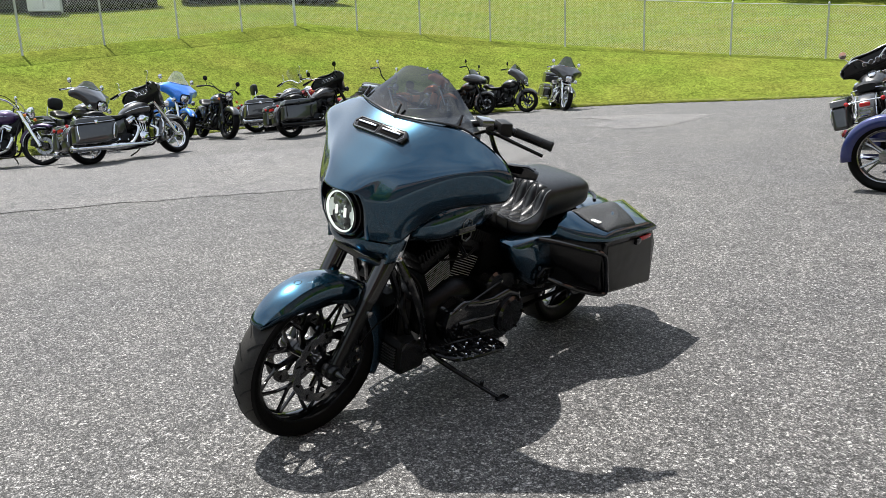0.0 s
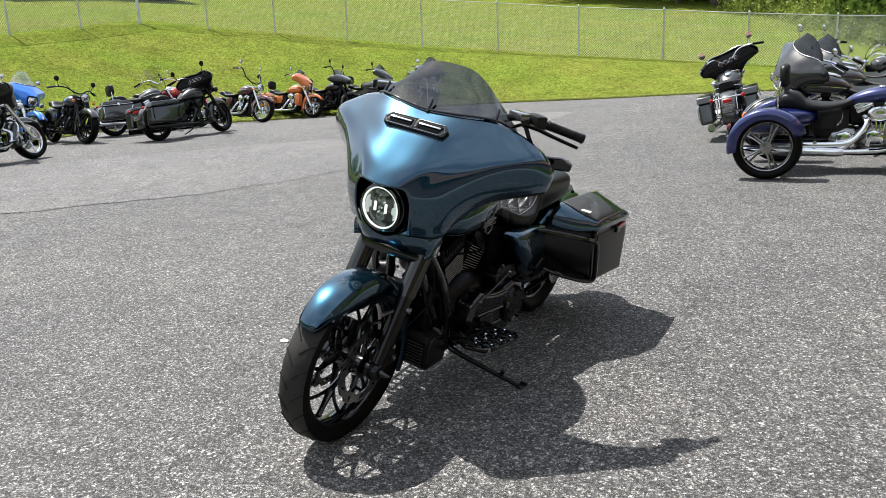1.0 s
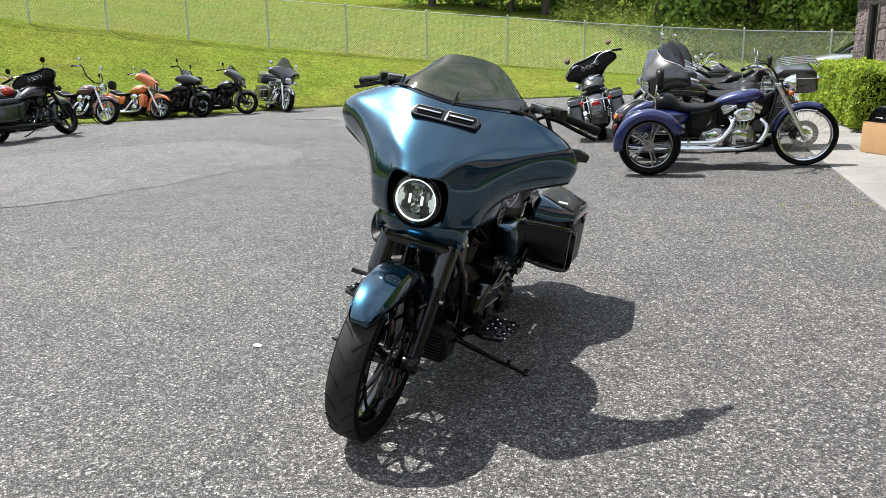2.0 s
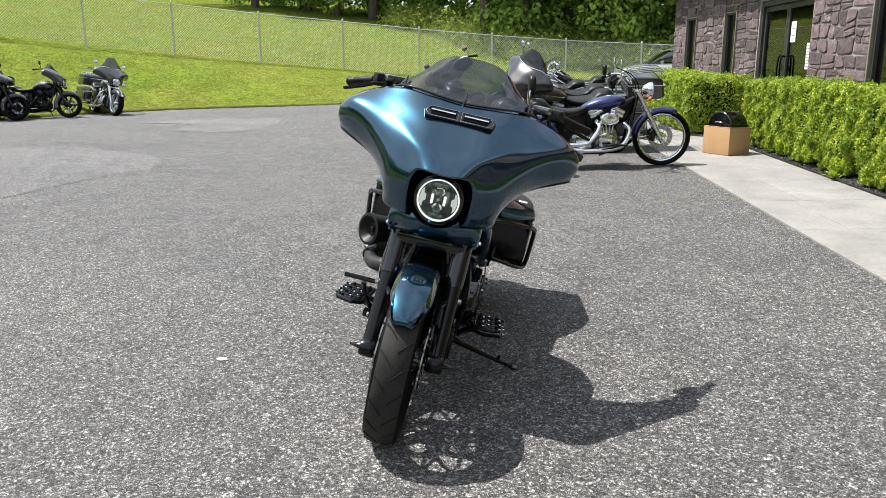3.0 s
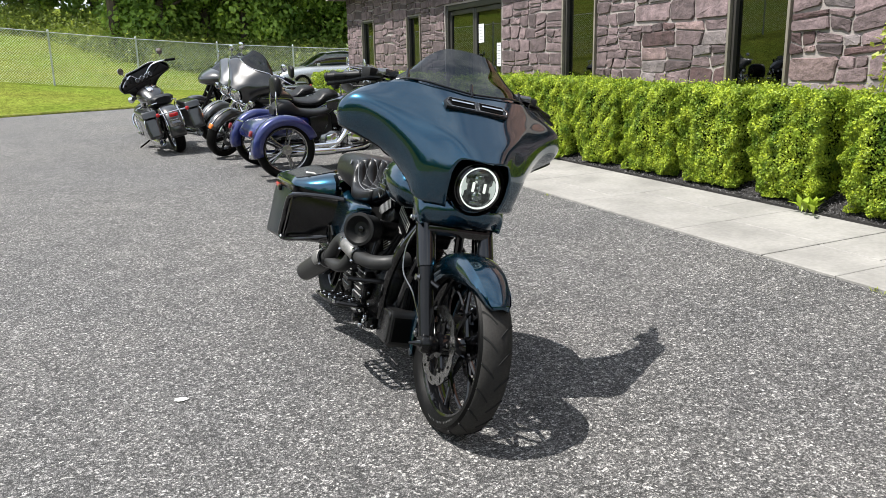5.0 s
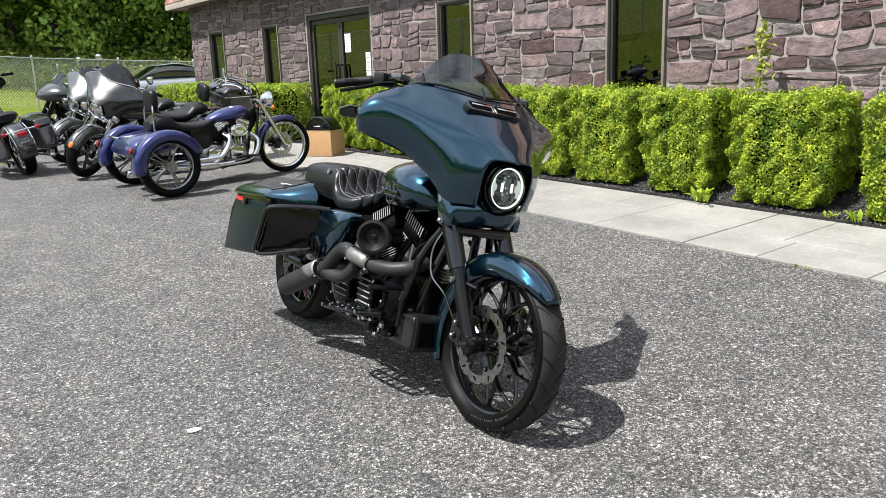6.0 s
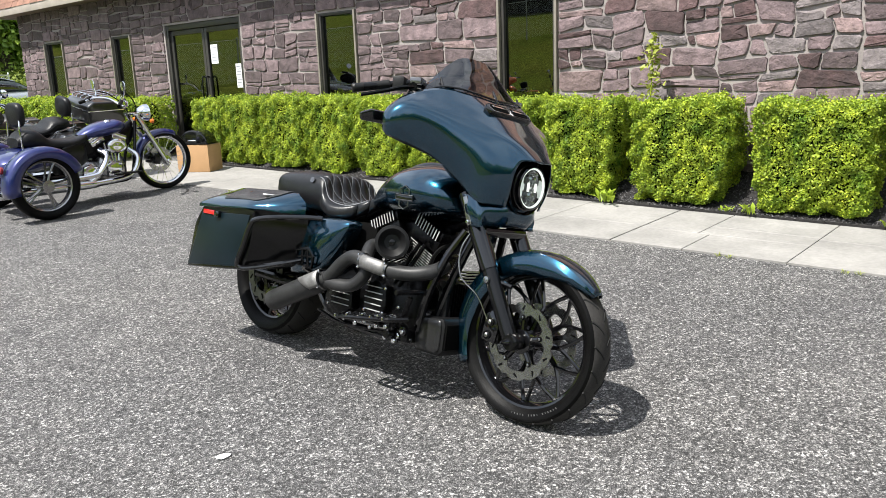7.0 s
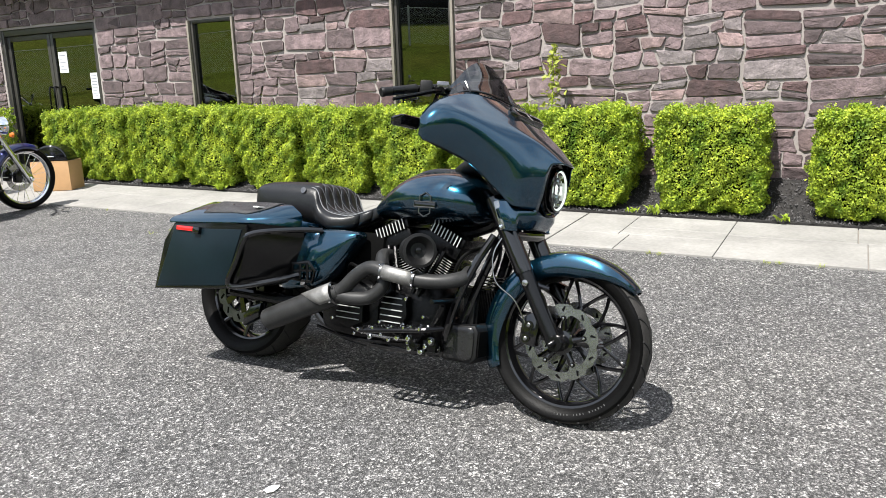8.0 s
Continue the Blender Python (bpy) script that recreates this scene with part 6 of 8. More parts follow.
def saddlebag(bike, s):
    out = [(-0.238, 0.298), (-0.142, 0.598), (0.40, 0.628), (0.45, 0.605), (0.44, 0.52), (0.40, 0.43), (0.37, 0.385), (0.19, 0.345)]
    rings = []
    for y, k in ((0.205, 0.93), (0.215, 0.97), (0.30, 0.995), (0.375, 1.0), (0.395, 0.985), (0.40, 0.95)):
        cx, cz = 0.12, 0.46
        back = 0.62 * ease((y - 0.21) / 0.19)            # the front runs back towards the outside
        rings.append([(cx + (x - cx) * k - max(0.0, x - 0.2) * back, y * s, cz + (z - cz) * k) for x, z in out])
    bag = part("saddlebag", loft([[tuple(p) for p in curve([*r, r[0]], 3)[:-1]] for r in rings]), "bag_black", bike, "gloss black hard saddlebag with teal lid")
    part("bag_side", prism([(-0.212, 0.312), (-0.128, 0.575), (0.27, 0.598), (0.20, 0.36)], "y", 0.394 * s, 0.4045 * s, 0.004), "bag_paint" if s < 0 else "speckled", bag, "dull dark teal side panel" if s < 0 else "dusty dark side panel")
    rim = [(-0.145, 0.596, 0.215), (-0.148, 0.597, 0.375), (-0.125, 0.598, 0.405), (0.24, 0.624, 0.408), (0.32, 0.628, 0.385), (0.40, 0.626, 0.315), (0.395, 0.624, 0.21)]
    lid_rows = []
    for k, dz in ((1.012, 0.0), (1.012, 0.013), (0.985, 0.020), (0.87, 0.033), (0.68, 0.042), (0.3, 0.046), (0.02, 0.047)):
        lid_rows.append([(0.12 + (x - 0.12) * k, (0.305 + (y - 0.305) * k) * s, z + (0.617 - z) * (1 - k) + dz * (1.0 if x < 0.3 else 0.85) + (0.40 - 0.305 - (y - 0.305) * k) * 0.38 * min(1.0, dz / 0.03)) for x, z, y in rim])
    lid_rows = [[tuple(p) for p in curve([*r, r[0]], 3)[:-1]] for r in lid_rows]
    lid = part("lid", loft(lid_rows), "teal_paint", bag, "metallic teal bag lid", smooth=45)
    lid_shape = loft(lid_rows)
    top = BVHTree.FromPolygons([Vector(v) for v in lid_shape[0]], lid_shape[1])
    rows = []
    for i in range(9):
        row = []
        for j in range(7):
            x, y = 0.0 + 0.33 * i / 8 + 0.03 * j / 6 - 0.09 * (i / 8) * (j / 6) ** 2, (0.225 + 0.165 * j / 6) * s
            hit = top.ray_cast(Vector((x, y, 1.0)), Vector((0, 0, -1)))[0]
            row.append((x, y, (hit.z if hit else 0.66) + 0.004))
        rows.append(row)
    part("speaker_grille", facing_up(sheet(rows, 2)), "mesh_grille", lid, "black perforated speaker grille", thick=0.003)
    spot = top.ray_cast(Vector((0.285, 0.325 * s, 1.0)), Vector((0, 0, -1)))[0]
    part("grille_emblem", box(0.285, 0.325 * s, spot.z + 0.008, 0.028, 0.05, 0.005, 0.002), "chalk", lid, "small pale badge")
    part("reflector", box(-0.055, 0.407 * s, 0.578, 0.105, 0.01, 0.02, 0.004), "red_lens", bag, "red side marker light")
    part("latch", box(0.02, 0.41 * s, 0.575, 0.04, 0.022, 0.03, 0.006), "gloss_black", bag)
    part("bag_guard", tube([(0.53, 0.21 * s, 0.622), (0.48, 0.27 * s, 0.618), (0.40, 0.37 * s, 0.603), (0.335, 0.412 * s, 0.585), (0.300, 0.418 * s, 0.555), (0.262, 0.418 * s, 0.46), (0.228, 0.416 * s, 0.385), (0.240, 0.405 * s, 0.362), (0.30, 0.375 * s, 0.372), (0.40, 0.31 * s, 0.405), (0.45, 0.24 * s, 0.43)], 0.0115, 10, 5), "gloss_black", bike, "gloss black bag guard rail")


def hero_lower(bike):
    for s in (-1, 1):
        z0 = 0.285
        tip = Matrix.Translation((1, 0, z0)) @ Matrix.Rotation(radians(-8), 4, "Y") @ Matrix.Translation((-1, 0, 0))
        fb = part("floorboard", tube([(0.845, 0.23 * s, 0), (0.83, 0.30 * s, 0), (0.87, 0.345 * s, 0), (1.10, 0.345 * s, 0), (1.155, 0.31 * s, 0), (1.15, 0.235 * s, 0)], 0.009, 8, 2, True), "satin_black", bike, "black skeleton rider floorboard with studs", tip)
        for i in range(7):
            x = 0.865 + i * 0.043
            part("board_bar", tube([(x, 0.232 * s, 0), (x + 0.012, 0.29 * s, 0.002), (x, 0.342 * s, 0)], 0.0075, 6, 2), "satin_black", fb, m=tip)
        part("board_bar", tube([(0.84, 0.288 * s, 0), (1.15, 0.288 * s, 0)], 0.008, 6, 1), "satin_black", fb, m=tip)
        for i in range(7):
            for j in range(3):
                x, y = 0.865 + i * 0.043, (0.25 + 0.035 * j + 0.012 * (i % 2)) * s
                part("stud", lathe([(0.007, 0), (0.007, 0.006), (0.004, 0.008), (0, 0.008)], (x, y, z0 + 0.009 + (x - 1) * 0.14), (0, 0, 1), 8), "chrome" if (i + j) % 2 else "satin_black", fb)
        for i in range(13):                              # bright teeth along the outer edge
            x = 0.855 + i * 0.0225
            part("board_tooth", box(x, 0.349 * s, z0 + 0.004 + (x - 1) * 0.14 + 0.004 * (i % 2), 0.007, 0.010, 0.014 - 0.004 * (i % 3), 0.0015, 1), "chrome" if i % 3 == 0 else "satin_black", fb, "bright machined tooth")
        part("board_bracket", tube([(0.92, 0.12 * s, 0.22), (0.95, 0.20 * s, 0.25), (0.95, 0.26 * s, 0.27)], 0.012, 8, 3), "satin_black", fb)
        part("board_bracket", tube([(1.08, 0.12 * s, 0.22), (1.07, 0.20 * s, 0.27), (1.07, 0.26 * s, 0.29)], 0.012, 8, 3), "satin_black", fb)
        pp = part("passenger_board", moved(join(tube([(-0.06, 0, -0.035), (-0.055, 0, 0.03), (0.03, 0, 0.045), (0.06, 0, 0.01), (0.045, 0, -0.04)], 0.007, 8, 1, True), tube([(-0.02, 0, -0.035), (-0.015, 0, 0.035)], 0.006, 6, 1), tube([(0.02, 0, -0.035), (0.022, 0, 0.04)], 0.006, 6, 1), tube([(-0.05, 0, 0), (0.05, 0, 0.01)], 0.005, 6, 1)), Matrix.Translation((0.47, 0.235 * s, 0.445)) @ Matrix.Rotation(radians(-10 * s), 4, "X")), "satin_black", bike, "folded black skeleton passenger board")
        part("board_mount", tube([(0.47, 0.19 * s, 0.38), (0.47, 0.235 * s, 0.40)], 0.012, 10, 1), "steel", pp)
    part("brake_pedal", join(tube([(1.02, -0.17, 0.22), (1.10, -0.22, 0.30), (1.15, -0.24, 0.39)], 0.011, 8, 3), tube([(1.16, -0.17, 0.41), (1.15, -0.32, 0.408)], 0.010, 8, 1)), "satin_black", bike, "black brake pedal")
    part("shift_lever", tube([(1.06, 0.17, 0.24), (1.14, 0.20, 0.30), (1.17, 0.24, 0.33), (1.17, 0.31, 0.33)], 0.010, 8, 3), "satin_black", bike, "black shift lever")
    part("master_cylinder", join(box(1.06, -0.17, 0.225, 0.10, 0.05, 0.05, 0.012), lathe([(0.02, 0), (0.02, 0.04), (0.015, 0.045), (0, 0.045)], (1.03, -0.19, 0.225), (0, -1, 0), 14)), "satin_black", bike)
    for x, y, z in ((1.00, -0.20, 0.205), (1.05, -0.20, 0.20), (1.10, -0.17, 0.215), (1.09, -0.20, 0.245), (0.98, -0.185, 0.24)):
        part("washer", lathe([(0.018, 0), (0.018, 0.004), (0.012, 0.005)], (x, y + 0.002, z), (0, -1, 0), 16), "gloss_black", bike)
        bolt(bike, (x, y - 0.003, z), (0, -1, 0), 0.0115, "chrome")
    for i in range(9):
        bolt(bike, (0.72 + 0.043 * i, -0.185 - 0.006 * (i % 3), 0.222 + 0.014 * (i % 2)), (0, -1, 0), 0.007 + 0.002 * (i % 3), "chrome")
    for x, z in ((0.84, 0.285), (0.85, 0.40), (0.955, 0.39), (0.95, 0.29), (0.605, 0.27), (0.745, 0.345), (1.04, 0.33), (1.07, 0.29), (1.0, 0.44)):
        bolt(bike, (x, -0.186, z), (0, -1, 0), 0.007, "chrome")
    part("linkage", tube([(0.50, -0.15, 0.22), (0.70, -0.17, 0.195), (0.98, -0.17, 0.215)], 0.007, 6, 3), "satin_black", bike)
    part("linkage", tube([(0.62, -0.14, 0.25), (0.80, -0.175, 0.225), (1.02, -0.175, 0.235)], 0.006, 6, 3), "steel", bike)
    part("hose", tube([(0.60, -0.10, 0.46), (0.68, -0.19, 0.50), (0.76, -0.20, 0.47), (0.80, -0.17, 0.42)], 0.007, 6, 5), "rubber", bike)
    part("hose", tube([(1.22, -0.05, 0.62), (1.16, -0.12, 0.58), (1.13, -0.13, 0.50), (1.17, -0.10, 0.42)], 0.008, 6, 5), "rubber", bike)
    part("hose", tube([(1.22, 0.06, 0.62), (1.18, 0.13, 0.56), (1.15, 0.14, 0.48), (1.12, 0.12, 0.40)], 0.008, 6, 5), "rubber", bike)
    k = part("kickstand", tube([(1.07, 0.10, 0.235), (1.06, 0.19, 0.205), (1.0, 0.33, 0.150), (0.955, 0.430, 0.112)], [0.015, 0.011, 0.0085, 0.0075], 10, 4), "satin_black", bike, "extended black kickstand")
    part("stand_foot", box(0.945, 0.440, 0.112, 0.055, 0.03, 0.012, 0.004), "satin_black", k, m=Matrix.Translation((0, 0, 0)))
    part("stand_pin", tube([(0.985, 0.36, 0.142), (0.99, 0.365, 0.170)], 0.008, 8, 1), "satin_black", k)


def hero_rear_wheel(bike):
    m = Matrix.Translation((0, 0, 0.305))
    w = part("rear_wheel", rim_shape(0.228, 0.15), "gloss_black", bike, "gloss black cast rim", m)
    part("tyre", tyre_shape(0.305, 0.228, 0.18), "rubber", w, "wide worn rear tyre", m)
    part("tread", tread_band(0.305, 0.228, 0.18), "rubber_worn", w, "dusty grey-brown tread", m)
    for i in range(18):
        for s in (-1, 1):
            a0 = 2 * math.pi * (i + (0.5 if s > 0 else 0)) / 18
            pts = [(math.cos(a0 + 0.16 * t) * (0.3045 - 0.012 * t * t), s * (0.012 + 0.062 * t), math.sin(a0 + 0.16 * t) * (0.3045 - 0.012 * t * t)) for t in np.linspace(0, 1, 6)]
            part("tread_groove", tube(pts, 0.003, 4, 1), "groove", w, m=m)
    part("hub", lathe([(0.03, -0.10), (0.06, -0.09), (0.05, -0.04), (0.05, 0.04), (0.06, 0.09), (0.03, 0.10)], (0, 0, 0), (0, 1, 0), 24), "gloss_black", w, m=m)
    for i in range(9):
        a = 2 * math.pi * i / 9
        for s in (-1, 1):
            part("spoke", tube([(math.cos(a) * 0.05, 0.04 * s, math.sin(a) * 0.05), (math.cos(a + .1 * s) * 0.14, 0.045 * s, math.sin(a + .1 * s) * 0.14), (math.cos(a + .2 * s) * 0.21, 0.05 * s, math.sin(a + .2 * s) * 0.21)], [0.012, 0.009, 0.009], 6, 3), "gloss_black", w, m=m)
    d = part("brake_disc", disc_shape(0.142, 0.096, -0.105, 10, 0.005, 0.1), "steel_dark", bike, "wavy steel brake disc", m)
    for i in range(5):
        a = 2 * math.pi * i / 5
        part("disc_carrier", moved(prism([(0.03, -0.012), (0.03, 0.012), (0.10, 0.016), (0.10, -0.016)], "y", -0.108, -0.102, 0.001, 1), Matrix.Rotation(-a, 4, "Y")), "gloss_black", d, m=m)
    for i in range(10):
        a = 2 * math.pi * (i + 0.5) / 10
        part("disc_slot", moved(box(0, 0, 0, 0.03, 0.0066, 0.012, 0.001, 1), Matrix.Translation((math.cos(a) * 0.117, -0.105, math.sin(a) * 0.117)) @ Matrix.Rotation(-a - 0.6, 4, "Y")), "dark_cavity", d, m=m)
    part("caliper", prism([(0.06, -0.15), (0.15, -0.10), (0.16, -0.03), (0.10, -0.05), (0.055, -0.10)], "y", -0.14, -0.09, 0.01), "gloss_black", bike, "black brake caliper", m)
    part("pulley", lathe([(0.11, 0.118), (0.115, 0.122), (0.115, 0.148), (0.11, 0.152), (0.06, 0.14), (0.06, 0.118)], (0, 0, 0), (0, 1, 0), 32, True), "satin_black", bike, m=m)


hero = thing("motorcycle", "dark teal touring motorcycle with batwing fairing leaning on its stand", "motorcycle", HERO)
hero_front(hero)
hero_fairing(hero)
hero_bars(hero)
hero_frame(hero)
hero_engine(hero)
hero_exhaust(hero)
hero_body(hero)
saddlebag(hero, -1)
saddlebag(hero, 1)
hero_lower(hero)
hero_rear_wheel(hero)
# ---- the other parked motorcycles ----
SHARED = {}


def shared(name, make, material, parent, label="", m=None, thick=0.0, smooth=45.0):
    """A part whose mesh is made once and used by every motorcycle that has it."""
    key = (name, make, material)
    if key not in SHARED:
        SHARED[key] = mesh_of(name, make(), material, smooth)
    ob = new(name, SHARED[key])
    ob.parent = parent
    if m is not None:
        ob.matrix_local = Matrix.Translation(m.translation * U) @ m.to_3x3().to_4x4()
    if label:
        ob["label"] = label
    if thick:
        s = ob.modifiers.new("thickness", "SOLIDIFY")
        s.thickness, s.offset = thick, -1
    return ob


def road_tyre(): return tyre_shape(0.315, 0.235, 0.14, 36)
def big_tyre(): return tyre_shape(0.325, 0.27, 0.10, 40)
def road_rim(): return rim_shape(0.235, 0.12, 36)
def big_rim(): return rim_shape(0.27, 0.08, 40)
def plain_hub(): return lathe([(0.02, -0.08), (0.055, -0.075), (0.05, -0.03), (0.05, 0.03), (0.055, 0.075), (0.02, 0.08)], (0, 0, 0), (0, 1, 0), 18)
def cast_spoke(): return join(*[tube([(0.04, 0.012 * s, 0.012 * s), (0.13, 0.02 * s, 0.014 * s), (0.222, 0.03 * s, 0.03 * s)], [0.014, 0.010, 0.012], 6, 2) for s in (-1, 1)])
def wire_spoke(): return tube([(0.03, 0.04, 0.0), (0.268, 0.0, 0.03)], 0.0022, 4, 1)
def plain_disc(): return disc_shape(0.14, 0.085, 0.075, 5, 0.005, 0.0)
def tour_fender(): return fender_shape(0.345, 30, 200, 0.082, lambda t: 0.02 + 0.09 * min(1, t * 3), 20)
def slim_fender(): return fender_shape(0.345, 62, 172, 0.066, lambda t: 0.05, 16)
def back_fender(): return fender_shape(0.36, 20, 190, 0.105, lambda t: 0.10, 18)
def tank(): return body([(0.66, 0.05, 0.69, 0.73), (0.72, 0.10, 0.675, 0.79), (0.86, 0.165, 0.67, 0.88), (1.0, 0.19, 0.67, 0.905), (1.12, 0.175, 0.685, 0.89), (1.2, 0.10, 0.73, 0.83)], 22, 3, 2.3)
def two_up_seat(): return body([(0.08, 0.11, 0.70, 0.79), (0.16, 0.16, 0.68, 0.815), (0.28, 0.165, 0.66, 0.805), (0.36, 0.17, 0.645, 0.735), (0.48, 0.18, 0.635, 0.715), (0.60, 0.14, 0.645, 0.72), (0.70, 0.08, 0.69, 0.74)], 22, 3, 2.8)
def crankcase(): return join(body([(0.75, 0.09, 0.22, 0.42), (0.82, 0.15, 0.17, 0.48), (1.0, 0.15, 0.165, 0.47), (1.08, 0.09, 0.21, 0.42)], 16, 3, 3.2), body([(0.48, 0.09, 0.22, 0.40), (0.54, 0.13, 0.18, 0.44), (0.72, 0.13, 0.18, 0.44), (0.78, 0.10, 0.2, 0.40)], 16, 3, 3.2))
def barrel(): return loft([[(0.07 * k * a, 0.08 * k * b, z) for a, b in ((1, 1), (-1, 1), (-1, -1), (1, -1))] for i in range(8) for z, k in ((i * 0.016 - 0.005, 0.86), (i * 0.016 - 0.0045, 1.0), (i * 0.016 + 0.0045, 1.0), (i * 0.016 + 0.005, 0.86))])
def head_box(): return join(box(0, 0, 0.15, 0.155, 0.18, 0.05, 0.012), box(0, 0, 0.195, 0.16, 0.17, 0.045, 0.014))
def round_cover(): return lathe([(0.07, 0), (0.075, 0.01), (0.07, 0.035), (0.05, 0.045), (0, 0.047)], (0, 0, 0), (0, -1, 0), 24)
def oval_cover(): return moved(lathe([(0.072, 0), (0.08, 0.012), (0.076, 0.04), (0.062, 0.05), (0.055, 0.047), (0.03, 0.05), (0, 0.053)], (0, 0, 0), (0, -1, 0), 28), Matrix.Diagonal((1.35, 1, 0.95, 1)))
def low_seat(): return body([(0.02, 0.13, 0.64, 0.73), (0.10, 0.18, 0.62, 0.795), (0.22, 0.18, 0.60, 0.785), (0.31, 0.175, 0.585, 0.705), (0.5, 0.185, 0.575, 0.675), (0.64, 0.14, 0.60, 0.69), (0.74, 0.08, 0.67, 0.735)], 22, 3, 2.8)
def slim_tank(): return body([(0.64, 0.05, 0.65, 0.69), (0.70, 0.10, 0.645, 0.735), (0.82, 0.14, 0.645, 0.79), (0.95, 0.155, 0.655, 0.815), (1.06, 0.14, 0.675, 0.82), (1.13, 0.08, 0.72, 0.79)], 22, 3, 2.3)
def cam_box(): return prism([(0.83, 0.26), (0.83, 0.38), (0.89, 0.41), (0.98, 0.38), (0.98, 0.28), (0.9, 0.24)], "y", -0.19, -0.13, 0.012)
def primary(): return prism([(1.05, 0.35), (1.02, 0.43), (0.9, 0.43), (0.68, 0.42), (0.58, 0.36), (0.58, 0.26), (0.66, 0.2), (0.95, 0.23), (1.04, 0.28)], "y", 0.13, 0.21, 0.02)
def long_pipe(): return join(tube([(1.12, -0.10, 0.50), (1.17, -0.18, 0.42), (1.10, -0.21, 0.28), (0.95, -0.22, 0.22), (0.6, -0.23, 0.21)], 0.027, 12, 5), tube([(0.62, -0.23, 0.21), (0.58, -0.235, 0.21), (-0.2, -0.255, 0.235), (-0.32, -0.255, 0.24)], [0.03, 0.045, 0.048, 0.04], 14, 2))
def left_pipe(): return tube([(0.60, 0.19, 0.21), (0.52, 0.235, 0.21), (-0.2, 0.255, 0.235), (-0.32, 0.255, 0.24)], [0.03, 0.045, 0.048, 0.04], 14, 2)
def rear_pipe(): return tube([(0.82, -0.09, 0.53), (0.84, -0.18, 0.48), (0.76, -0.215, 0.36), (0.66, -0.225, 0.26), (0.56, -0.23, 0.22)], 0.026, 12, 5)
def hard_bag(): return prism([(-0.36, 0.30), (-0.30, 0.58), (0.33, 0.60), (0.39, 0.52), (0.32, 0.33), (0.1, 0.29)], "y", 0.20, 0.385, 0.045, 4)
def bag_lid(): return prism([(-0.315, 0.585), (-0.27, 0.67), (0.27, 0.68), (0.345, 0.605)], "y", 0.198, 0.392, 0.022, 3)
def frame_tubes(): return join(*[tube([(1.27, 0.04 * s, 0.78), (1.2, 0.09 * s, 0.5), (1.12, 0.1 * s, 0.22), (0.95, 0.1 * s, 0.18), (0.55, 0.1 * s, 0.2), (0.42, 0.1 * s, 0.42)], 0.017, 8, 4) for s in (-1, 1)])
def swing(): return join(*[tube([(0.5, 0.1 * s, 0.31), (0, 0.12 * s, 0.315)], 0.022, 8, 1) for s in (-1, 1)])
def fork(): return tube([(1.565, 0, 0.29), (1.41, 0, 0.58), (1.27, 0, 0.85)], [0.029, 0.027, 0.024], 12, 2)
def fork_cover(): return tube([(1.405, 0, 0.59), (1.40, 0, 0.6), (1.26, 0, 0.87)], [0.028, 0.034, 0.034], 12, 1)
def front_guard(): return tube([(1.22, 0.03, 0.62), (1.24, 0.2, 0.60), (1.22, 0.31, 0.5), (1.18, 0.30, 0.36), (1.13, 0.14, 0.24)], 0.0155, 8, 5)
def tour_bar(): return tube([(0.96, 0.43, 1.10), (1.04, 0.33, 1.14), (1.14, 0.2, 1.14), (1.2, 0.09, 1.06), (1.21, 0, 1.02), (1.2, -0.09, 1.06), (1.14, -0.2, 1.14), (1.04, -0.33, 1.14), (0.96, -0.43, 1.10)], 0.0135, 8, 4)
def ape_bar(): return tube([(0.92, 0.42, 1.24), (1.0, 0.36, 1.28), (1.08, 0.32, 1.26), (1.16, 0.28, 1.08), (1.2, 0.1, 0.98), (1.2, -0.1, 0.98), (1.16, -0.28, 1.08), (1.08, -0.32, 1.26), (1.0, -0.36, 1.28), (0.92, -0.42, 1.24)], 0.0145, 8, 4)
def low_bar(): return tube([(0.97, 0.40, 1.00), (1.05, 0.32, 1.03), (1.13, 0.2, 1.02), (1.19, 0.09, 0.96), (1.2, 0, 0.94), (1.19, -0.09, 0.96), (1.13, -0.2, 1.02), (1.05, -0.32, 1.03), (0.97, -0.40, 1.00)], 0.0135, 8, 4)
def passing_lamp(): return lathe([(0.0, -0.07), (0.03, -0.06), (0.048, -0.02), (0.05, 0.0), (0.045, 0.004)], (0, 0, 0), (1, 0, 0), 18, False, False)
def passing_lens(): return lathe([(0.046, 0.0), (0.03, 0.008), (0, 0.012)], (0, 0, 0), (1, 0, 0), 18, False, False)
def lamp_arm(): return tube([(1.36, 0.0, 0.77), (1.40, 0.12, 0.775), (1.405, 0.21, 0.785)], 0.010, 8, 2)
def bag_rail(): return tube([(0.40, 0.22, 0.56), (0.36, 0.37, 0.55), (0.30, 0.402, 0.53), (0.25, 0.402, 0.36), (0.28, 0.37, 0.33), (0.36, 0.22, 0.34)], 0.009, 8, 4)
def rear_rail(): return tube([(-0.20, 0.21, 0.62), (-0.27, 0.36, 0.58), (-0.30, 0.39, 0.50), (-0.30, 0.38, 0.36), (-0.24, 0.22, 0.32)], 0.009, 8, 4)
def pushrod(): return tube([(0, 0, 0), (0, 0.02, 0.20)], 0.010, 8, 1)
def cable_loop(): return tube([(1.06, 0.28, 1.10), (1.16, 0.24, 1.06), (1.26, 0.14, 0.94), (1.27, 0.06, 0.78), (1.20, 0.05, 0.62)], 0.006, 6, 4)
